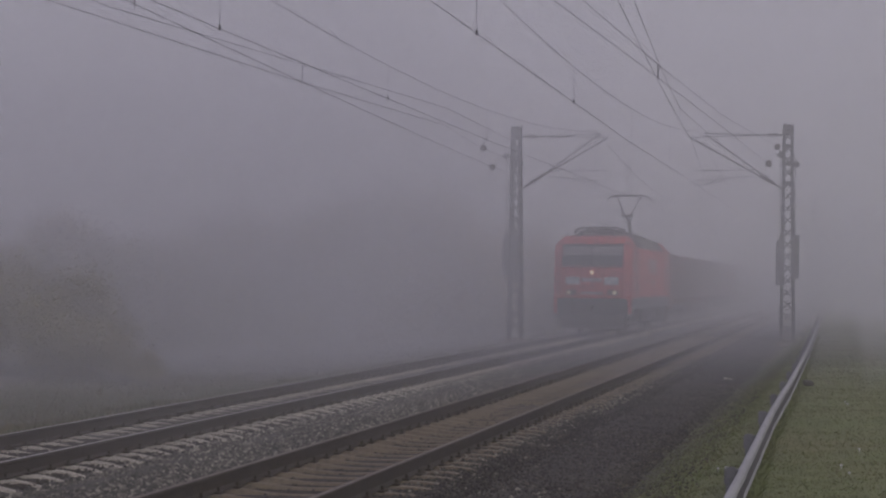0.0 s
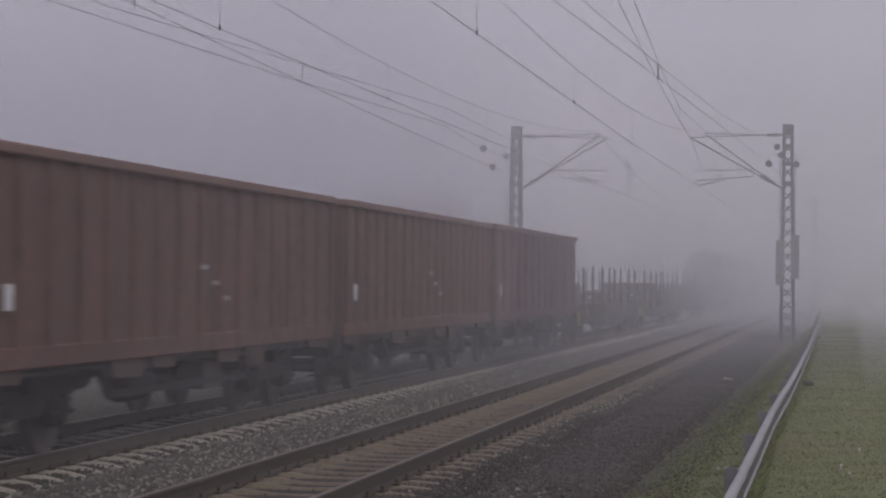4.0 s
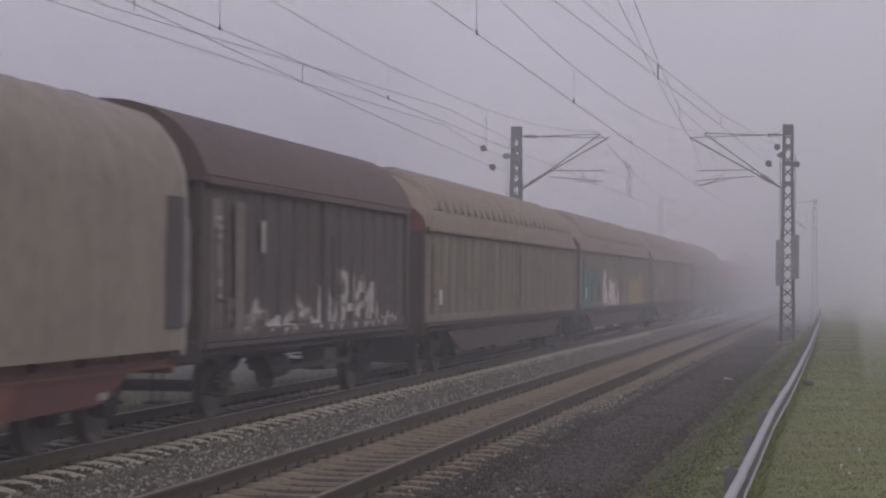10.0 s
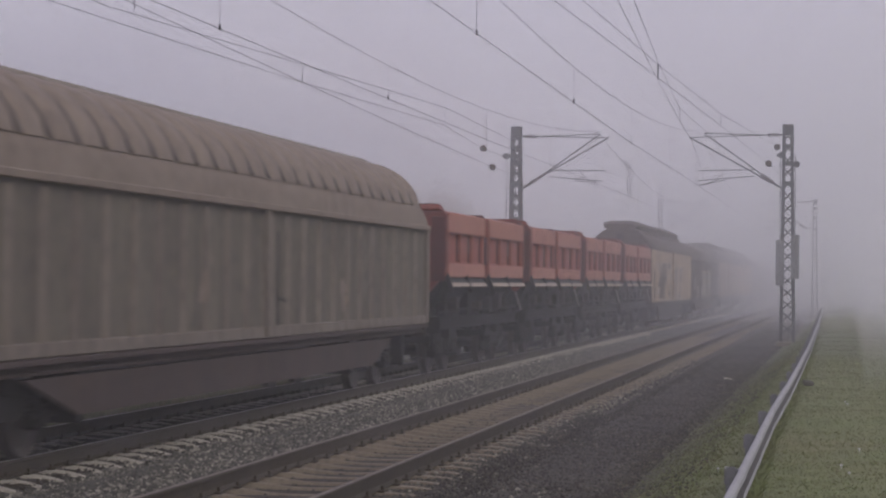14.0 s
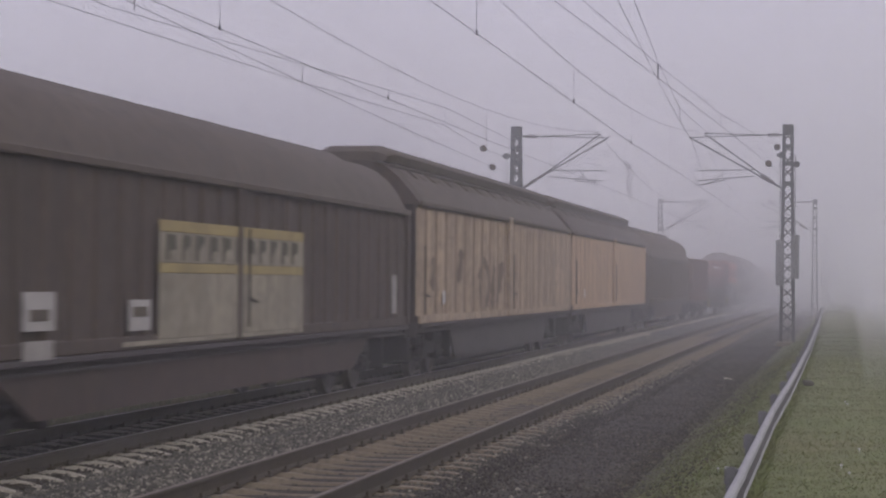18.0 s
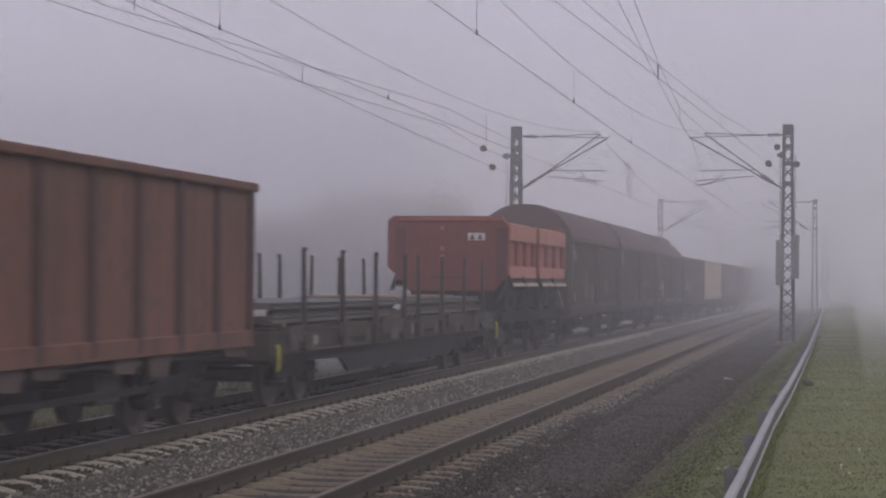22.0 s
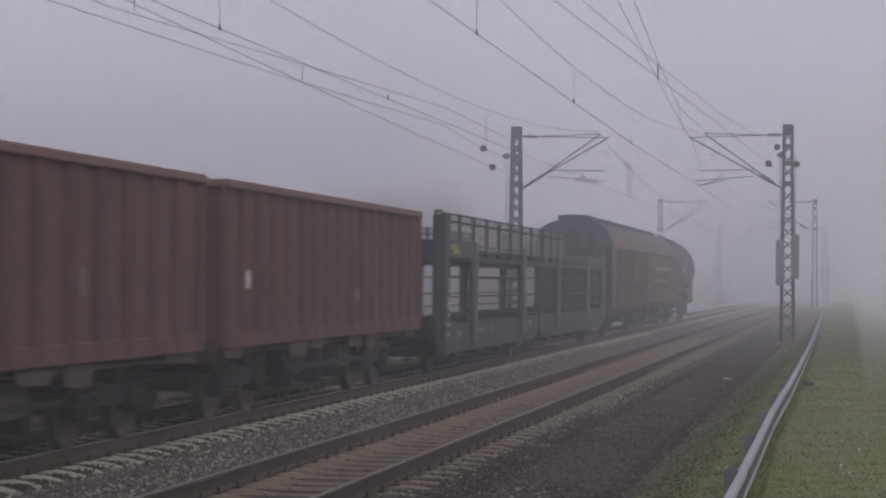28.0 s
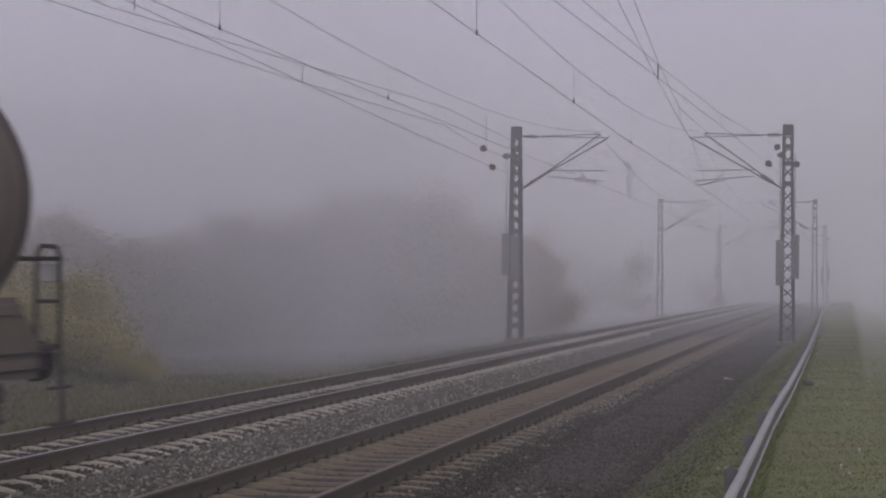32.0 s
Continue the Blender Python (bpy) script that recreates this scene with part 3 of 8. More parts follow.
PANEL_BROWN = surface("faded_brown_panel", (0.180, 0.086, 0.054), (0.12, 0.062, 0.042), 0.8, 0, 0.7, 6, 0.6, 0.55, 0.1, (0.07, 0.05, 0.04))
BROWN = surface("rust_brown_wagon_paint", (0.140, 0.074, 0.054), (0.095, 0.056, 0.043), 0.8, 0, 0.7, 6, 0.6, 0.55, 0.12, (0.05, 0.036, 0.03))
BROWN_B = surface("weathered_red_brown_paint", (0.15, 0.082, 0.066), (0.10, 0.06, 0.05), 0.8, 0, 0.7, 6, 0.6, 0.55, 0.12, (0.055, 0.038, 0.031))
RUST_RIB = surface("dark_rust_rib_paint", (0.115, 0.058, 0.045), (0.066, 0.040, 0.034), 0.8, 0, 0.45, 5, 0.75, 0.65, 0.12, (0.045, 0.033, 0.029))
RIM = surface("rusty_top_rail", (0.20, 0.12, 0.10), (0.13, 0.085, 0.07), 0.8, 0, 0.8, 7, 0.6, 0.2)
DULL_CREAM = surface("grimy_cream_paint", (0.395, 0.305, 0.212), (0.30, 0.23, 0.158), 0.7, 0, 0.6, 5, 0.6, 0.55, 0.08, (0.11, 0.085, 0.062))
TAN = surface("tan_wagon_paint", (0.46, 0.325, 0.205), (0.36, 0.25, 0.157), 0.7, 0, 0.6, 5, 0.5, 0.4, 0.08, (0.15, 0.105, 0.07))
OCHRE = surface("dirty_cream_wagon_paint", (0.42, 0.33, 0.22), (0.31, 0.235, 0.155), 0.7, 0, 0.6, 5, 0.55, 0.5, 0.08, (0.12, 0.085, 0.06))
DUST = surface("dusty_grey_brown_paint", (0.210, 0.177, 0.141), (0.16, 0.131, 0.104), 0.8, 0, 0.5, 5, 0.6, 0.55, 0.1, (0.085, 0.068, 0.055))
DUST_ROOF = surface("dusty_roof_sheet", (0.245, 0.195, 0.15), (0.19, 0.148, 0.113), 0.7, 0.1, 0.5, 5, 0.5, 0.2, 0.06, (0.10, 0.08, 0.068))
SEAM_SHADE = surface("dirty_shaded_roof_seam", (0.085, 0.070, 0.058), (0.06, 0.05, 0.042), 0.8, 0, 0.8, 6, 0.6)
DARK_ROOF = surface("soot_dark_roof", (0.090, 0.072, 0.054), (0.108, 0.086, 0.064), 0.72, 0, 0.6, 6, 0.6, 0.2, 0.08)
DARK_WALL = surface("dark_brown_wagon_paint", (0.086, 0.065, 0.049), (0.062, 0.048, 0.038), 0.78, 0, 0.6, 6, 0.6, 0.5, 0.1)
COVERED = surface("brown_black_wagon_paint", (0.078, 0.064, 0.056), (0.10, 0.078, 0.066), 0.78, 0, 0.6, 6, 0.6, 0.55, 0.1)
RED_ROOF = surface("red_brown_roof", (0.102, 0.068, 0.055), (0.078, 0.055, 0.046), 0.7, 0, 0.6, 6, 0.6, 0.15, 0.08)
TARP_DARK = surface("dark_grey_tarpaulin", (0.074, 0.072, 0.064), (0.054, 0.053, 0.048), 0.5, 0, 0.9, 4, 0.6, 0.25, 0.2)
TARP_PATCH = surface("rubbed_tarpaulin", (0.15, 0.145, 0.13), (0.11, 0.105, 0.095), 0.7, 0, 0.9, 6, 0.6, 0.3, 0.1)
TARP_PALE = surface("grey_beige_tarpaulin", (0.225, 0.19, 0.145), (0.185, 0.155, 0.118), 0.55, 0, 0.9, 4, 0.5, 0.3, 0.2)
ORANGE = surface("rust_orange_paint", (0.17, 0.062, 0.035), (0.11, 0.046, 0.03), 0.7, 0, 1.0, 6, 0.5, 0.3)
DUMP_RED = surface("faded_red_paint", (0.31, 0.092, 0.062), (0.24, 0.074, 0.052), 0.65, 0, 0.7, 6, 0.5, 0.4, 0.08, (0.13, 0.055, 0.045))
DUMP_SHADE = surface("shaded_red_end_paint", (0.20, 0.056, 0.042), (0.145, 0.045, 0.036), 0.68, 0, 0.7, 6, 0.6, 0.4, 0.08, (0.09, 0.04, 0.032))
DUMP_DARK = surface("dark_red_paint", (0.12, 0.04, 0.034), (0.08, 0.03, 0.028), 0.7, 0, 0.7, 6, 0.5, 0.4, 0.08)
DUMP_PALE = surface("pale_red_and_sheen_paint", (0.42, 0.19, 0.135), (0.35, 0.14, 0.10), 0.65, 0, 0.7, 6, 0.5, 0.3, 0.08, (0.2, 0.09, 0.07))
TIMBER = surface("sawn_timber", (0.24, 0.175, 0.125), (0.16, 0.115, 0.085), 0.8, 0, 1.2, 8, 0.5, 0, 0.2)
SILL_BROWN = surface("worn_brown_sill", (0.066, 0.056, 0.043), (0.046, 0.040, 0.032), 0.8, 0, 0.9, 6, 0.6, 0.4)
PALE_PANEL = surface("dirty_pale_panel", (0.235, 0.205, 0.155), (0.17, 0.145, 0.108), 0.75, 0, 1.0, 6, 0.7, 0.5)
SIGN_DARK = surface("dark_olive_lettering", (0.085, 0.078, 0.05), (0.065, 0.06, 0.04), 0.75, 0, 1.0, 6, 0.6, 0.4)
WORN = surface("worn_buff_patch", (0.21, 0.175, 0.145), (0.13, 0.105, 0.088), 0.8, 0, 1.5, 9, 0.7, 0.4)
RUST_STEEL = surface("rust_brown_steel", (0.125, 0.085, 0.065), (0.085, 0.06, 0.05), 0.8, 0.1, 0.9, 8, 0.6)
PALE_STEEL = surface("grey_mill_steel", (0.14, 0.132, 0.122), (0.10, 0.095, 0.088), 0.6, 0.2, 0.9, 8, 0.5)
OLD_STEEL = surface("stacked_dark_steel", (0.085, 0.08, 0.08), (0.12, 0.10, 0.09), 0.7, 0.3, 0.9, 8, 0.6)
DULL_PLATE = surface("dull_worn_plate", (0.115, 0.10, 0.082), (0.075, 0.066, 0.055), 0.8, 0, 1.5, 9, 0.7, 0.4)
SAFETY_YELLOW = surface("worn_yellow_paint", (0.42, 0.40, 0.06), (0.30, 0.28, 0.06), 0.6, 0, 1.5, 9, 0.5)
CAR_DARK = surface("dark_railing_paint", (0.035, 0.037, 0.042), (0.05, 0.052, 0.057), 0.65, 0, 0.7, 6, 0.5, 0.3, 0.05)
CAR_PALE = surface("pale_grey_post_paint", (0.13, 0.135, 0.145), (0.095, 0.1, 0.108), 0.65, 0, 0.7, 6, 0.5, 0.35, 0.05)
CAR_GREY = surface("grey_blue_wagon_paint", (0.048, 0.055, 0.066), (0.037, 0.040, 0.046), 0.6, 0, 0.7, 6, 0.5, 0.35, 0.05)
BLUE_END = surface("faded_blue_paint", (0.054, 0.078, 0.088), (0.042, 0.056, 0.062), 0.65, 0, 0.7, 6, 0.5, 0.4, 0.05)
END_DARK = surface("dark_blue_end_paint", (0.030, 0.036, 0.041), (0.022, 0.025, 0.028), 0.75, 0, 0.7, 6, 0.5, 0.4, 0.05)
WARM_OLIVE = surface("warm_olive_brown_paint", (0.180, 0.135, 0.086), (0.132, 0.099, 0.064), 0.78, 0, 0.6, 5, 0.6, 0.55, 0.1)
OLIVE = surface("olive_brown_wagon_paint", (0.094, 0.075, 0.049), (0.070, 0.055, 0.037), 0.78, 0, 0.6, 5, 0.6, 0.55, 0.1)
RUST_ROOF = surface("rusty_brown_roof", (0.158, 0.122, 0.094), (0.118, 0.092, 0.073), 0.75, 0, 0.5, 5, 0.5, 0.2, 0.08)
HOOP = surface("dark_hoop_steel", (0.062, 0.05, 0.043), (0.085, 0.066, 0.054), 0.7, 0.1, 0.8, 6, 0.6)
TANK = surface("dirty_brown_tank_paint", (0.120, 0.094, 0.068), (0.085, 0.067, 0.052), 0.6, 0, 0.5, 5, 0.6, 0.5, 0.08)
PATCH = surface("pale_patch", (0.33, 0.31, 0.28), (0.22, 0.20, 0.18), 0.7, 0, 1.5, 9, 0.6, 0.3)

# ---------------------------------------------------------------- running gear, built once
WHEEL_R = 0.46


def wheelset_mesh():
    m = Mesh()
    for s in (-1, 1):
        ring = [(0.09, 0.70 * s), (0.09, 0.72 * s), (0.36, 0.74 * s), (0.41, 0.70 * s), (0.49, 0.69 * s), (0.475, 0.725 * s), (WHEEL_R, 0.74 * s), (WHEEL_R - 0.01, 0.83 * s),
                (0.40, 0.82 * s), (0.35, 0.78 * s), (0.14, 0.79 * s), (0.11, 0.86 * s), (0.07, 0.98 * s)]
        m.lathe(ring, (0, 0, WHEEL_R), "x", 24)
    m.tube((-0.75, 0, WHEEL_R), (0.75, 0, WHEEL_R), 0.085, 10)
    return m.data("wheelset", WHEEL_STEEL)


WHEELSET = wheelset_mesh()


def axlebox_mesh():
    m = Mesh()
    for s in (1,):
        m.box(s * 0.93 - 0.08, s * 0.93 + 0.10, -0.15, 0.15, 0.32, 0.62, 0.03)
        m.lathe([(0.12, s * 1.02), (0.10, s * 1.07)], (0, 0, WHEEL_R), "x", 12)
        for d in (-0.24, 0.24):
            m.lathe([(0.07, 0.50), (0.08, 0.53), (0.06, 0.56), (0.08, 0.60), (0.06, 0.64), (0.07, 0.68)], (s * 0.96, d, 0), "z", 10)
            m.box(s * 0.96 - 0.1, s * 0.96 + 0.1, d - 0.09, d + 0.09, 0.45, 0.50, 0.01)
    return m.data("axlebox", GEAR)


AXLEBOX = axlebox_mesh()


def bogie_mesh():
    m = Mesh()
    for s in (-1, 1):
        side = [(-1.35, 0.66), (-1.25, 0.86), (-0.75, 0.86), (-0.5, 0.74), (0.5, 0.74), (0.75, 0.86), (1.25, 0.86), (1.35, 0.66), (0.62, 0.66), (0.42, 0.46), (-0.42, 0.46), (-0.62, 0.66)]
        m.prism(side, s * 0.94 - 0.05, s * 0.94 + 0.06, "x")
        m.box(s * 0.9 - 0.05, s * 0.9 + 0.22, -0.2, 0.2, 0.72, 0.95, 0.03)
    m.box(-0.95, 0.95, -0.24, 0.24, 0.62, 0.9, 0.03)
    for y in (-1.32, 1.32):
        m.box(-0.95, 0.95, y - 0.05, y + 0.05, 0.66, 0.8, 0.015)
    return m.data("bogie_frame", GEAR)


BOGIE = bogie_mesh()


def buffer_mesh():
    m = Mesh()
    m.lathe([(0.13, 0.62), (0.13, 0.40), (0.10, 0.38), (0.10, 0.10), (0.20, 0.08), (0.23, 0.04), (0.225, 0.0)], (0, 0, 0), "y", 18)
    m.box(-0.19, 0.19, 0.60, 0.66, -0.17, 0.17, 0.02)
    return m.data("buffer", GEAR)


BUFFER = buffer_mesh()
COUPLER = Mesh().box(-0.07, 0.07, -0.12, 0.7, -0.09, 0.09, 0.03).path([(0, -0.1, 0), (0.02, -0.28, -0.1), (0, -0.42, -0.02)], 0.04, 8).data("coupling_hook", GEAR)
HOSE = Mesh().path([(0.32, 0.5, -0.02), (0.33, 0.3, -0.1), (0.32, 0.1, -0.32), (0.28, -0.1, -0.42), (0.2, -0.32, -0.36)], 0.026, 6).data("brake_hose", BLACK)
STEP_MESH = Mesh().path([(0.0, -0.17, 0.42), (0.0, -0.17, 0.0), (0.0, 0.17, 0.0), (0.0, 0.17, 0.42)], 0.016, 6).box(-0.12, 0.1, -0.17, 0.17, -0.012, 0.012).data("foot_step", GEAR)
SHOE = Mesh().box(-0.05, 0.05, -0.12, 0.12, -0.22, 0.22, 0.03).data("brake_shoe", GEAR)
RESERVOIR = Mesh().lathe([(0.05, -0.55), (0.17, -0.5), (0.19, -0.4), (0.19, 0.4), (0.17, 0.5), (0.05, 0.55)], (0, 0, 0), "y", 14).data("air_reservoir", GEAR)


def axles(v, places):
    for y in places:
        w = at(part("wheelset", WHEELSET, None, v), pose(0, y, 0))
        for s in (-1, 1):
            at(part("axlebox", AXLEBOX, None, w), pose(0, 0, 0, 0, 0, 90 - 90 * s))
            at(part("brake_shoe", SHOE, None, v), pose(s * 0.77, y + 0.56, 0.5))


def bogies(v, places, wheelbase=1.8):
    for y in places:
        b = at(part("bogie", BOGIE, None, v), pose(0, y, 0))
        for d in (-wheelbase / 2, wheelbase / 2):
            w = at(part("wheelset", WHEELSET, None, b), pose(0, d, 0))
            for s in (0, 180):
                at(part("axlebox", AXLEBOX, None, b), pose(0, d, 0, 0, 0, s))


def draw_gear(v, L, z=1.05, steps=True):
    for end, y in ((0, 0.0), (180, L)):
        for s in (-1, 1):
            at(part("buffer", BUFFER, None, v), pose(s * 0.875, y + (-0.58 if end == 0 else 0.58), z, 0, 0, end))
        at(part("coupling_hook", COUPLER, None, v), pose(0, y - (0.05 if end == 0 else -0.05), z, 0, 0, end))
        at(part("brake_hose", HOSE, None, v), pose(0, y - (0.1 if end == 0 else -0.1), z - 0.05, 0, 0, end))
    if steps:
        for y in (0.5, L - 0.5):
            for s in (-1, 1):
                at(part("foot_step", STEP_MESH, None, v), pose(s * 1.3, y, 0.45))


def underframe(v, L, z0=0.95, z1=1.16, w=1.32, mat=None, truss=True):
    mat = mat or DARK_GREY
    for s in (-1, 1):
        part("side_sill", Mesh().prism([(s * w, z0), (s * w, z0 + .03), (s * (w - .06), z0 + .03), (s * (w - .06), z1 - .03), (s * w, z1 - .03), (s * w, z1), (s * (w - .1), z1), (s * (w - .1), z0)], 0, L), mat, v)
    part("floor_frame", Mesh().box(-w + 0.1, w - 0.1, 0.02, L - 0.02, z0 + 0.03, z1 - 0.005), GEAR, v)
    for y in (0, L):
        part("headstock", Mesh().box(-w, w, y - 0.04, y + 0.04, z0 - 0.08, z1, 0.015), mat, v)
    part("centre_sill", Mesh().box(-0.3, 0.3, 0.1, L - 0.1, 0.72, z0 + 0.05, 0.02), GEAR, v)
    if truss:
        for s in (-1, 1):
            a, b = L * 0.27, L * 0.73
            ring = [(a, z0), (a + 0.5, z0 - 0.36), (b - 0.5, z0 - 0.36), (b, z0), (b - 0.12, z0 + 0.01), (b - 0.55, z0 - 0.28), (a + 0.55, z0 - 0.28), (a + 0.12, z0 + 0.01)]
            part("truss_rod", Mesh().prism(ring, s * 1.18 - 0.03, s * 1.18 + 0.03, "x"), GEAR, v)
        at(part("air_reservoir", RESERVOIR, None, v), pose(0.75, L * 0.44, 0.62))
        part("brake_cylinder", Mesh().lathe([(0.08, -0.4), (0.16, -0.36), (0.16, 0.2), (0.05, 0.24), (0.03, 0.7)], (-0.6, L * 0.56, 0.62), "y", 12), GEAR, v)
        part("battery_box", Mesh().box(0.82, 1.2, L * 0.56, L * 0.56 + 0.8, 0.5, 0.86, 0.02), DARK_GREY, v)


def plates(v, side, spots, mat=None):
    """Small pale plates and notices on the side: (y, z, width, height)."""
    for y, z, w, h in spots:
        part("notice_plate", Mesh().box(side - 0.003, side + 0.006, y - w / 2, y + w / 2, z - h / 2, z + h / 2, 0.002), mat or WHITE, v, smooth=0)


vehicles = []
walls = {}


def vehicle(name, label, category, q, group="wagons of the goods train"):
    v = thing(name, label, category, group, m=pose(XL, FRONT + q, 0))
    vehicles.append((v, q))
    return v


# ---------------------------------------------------------------- open wagons
def gondola(q, L, ribs, paint, label, rim=None, wide=0.14, axle="bogie", top=3.28, marks=(), numbers=True, lip=0.0, rib_paint=None, panel=None, low=False):
    v = vehicle("open_wagon", label, "wagon", q)
    w, z0 = 1.44, 1.12
    underframe(v, L, 0.93, 1.13, 1.32, DARK_GREY, axle == "bogie")
    for s in (-1, 1):
        part("side_wall", Mesh().box(s * (w - 0.09) - 0.02, s * (w - 0.09) + 0.02, 0.03, L - 0.03, z0, top - 0.05), panel or paint, v)
        part("top_rail", Mesh().box(s * (w - 0.05) - 0.075, s * (w - 0.05) + 0.075, 0.0 if lip == 0 else -lip, L + lip, top - 0.12, top, 0.02), rim or RIM, v)
        part("bottom_rail", Mesh().box(s * (w - 0.06) - 0.05, s * (w - 0.06) + 0.05, 0.0, L, z0 - 0.1, z0 + 0.13, 0.015), paint, v)
        rib = Mesh().prism([(-wide / 2, 0), (wide / 2, 0), (wide * 0.32, s * 0.075), (-wide * 0.32, s * 0.075)], z0 - 0.05, top - 0.1, "z")
        rib.v = [(y, x, z) for x, y, z in rib.v]
        rib = rib.data("rib", rib_paint or paint, 0)
        for a, b, d in ((0.1, 0.09, 0.22), (0.27, 0.36, 0.3), (0.37, 0.44, 0.22), (0.56, 0.64, 0.26), (0.66, 0.73, 0.34), (0.9, 0.99, 0.2)):
            a, b = (max(L * a, 0.1), L * b) if a > 0.1 else (0.1, L * b)
            part("bottom_flap", Mesh().prism([(a, z0 - 0.08), (a + 0.1, z0 - d), (b - 0.16, z0 - d - 0.03), (b, z0 - 0.08)], s * (w - 0.1) - 0.03, s * (w - 0.1) + 0.03, "x"), GREY_BROWN, v)
        for k in range(ribs):
            at(part("rib", rib, None, v), pose(s * (w - 0.075), 0.12 + (L - 0.24) * k / (ribs - 1), 0))
    for y, d in ((0.03, 1), (L - 0.03, -1)):
        part("end_wall", Mesh().box(-w + 0.08, w - 0.08, y - 0.03, y + 0.03, z0, top - 0.03), paint, v)
        for x in (-0.75, 0, 0.75):
            part("end_rib", Mesh().box(x - 0.06, x + 0.06, y - d * 0.1 - 0.03, y - d * 0.1 + 0.03, z0, top - 0.12, 0.01), paint, v)
        part("end_top_rail", Mesh().box(-w + 0.03, w - 0.03, y - 0.07, y + 0.07, top - 0.12, top - 0.004, 0.02), rim or RIM, v)
    part("floor", Mesh().box(-w + 0.1, w - 0.1, 0.05, L - 0.05, z0 - 0.03, z0 + 0.02), GEAR, v)
    if numbers:
        plates(v, w + 0.003, [(0.62, 1.75, 0.22, 0.26)])
        for k in range(3):
            plates(v, w + 0.003, [(L * 0.5 + 0.5 * k, 2.1 - 0.2 * k, 0.32, 0.06)], PATCH)
    for y, z, a, b, m in marks:
        plates(v, w + 0.005, [(y, z, a, b)], m)
    # added cross blocks make the gap under the wagon as dark as its shade
    for y in (L * 0.36, L * 0.5, L * 0.64) if low else ():
        part("brake_beam", Mesh().box(-1.1, 1.1, y - 0.1, y + 0.1, 0.3, 0.9, 0.03), GEAR, v)
    if axle == "bogie":
        bogies(v, (2.2, L - 2.2))
    else:
        axles(v, (L * 0.2, L * 0.8))
    draw_gear(v, L)
    return v


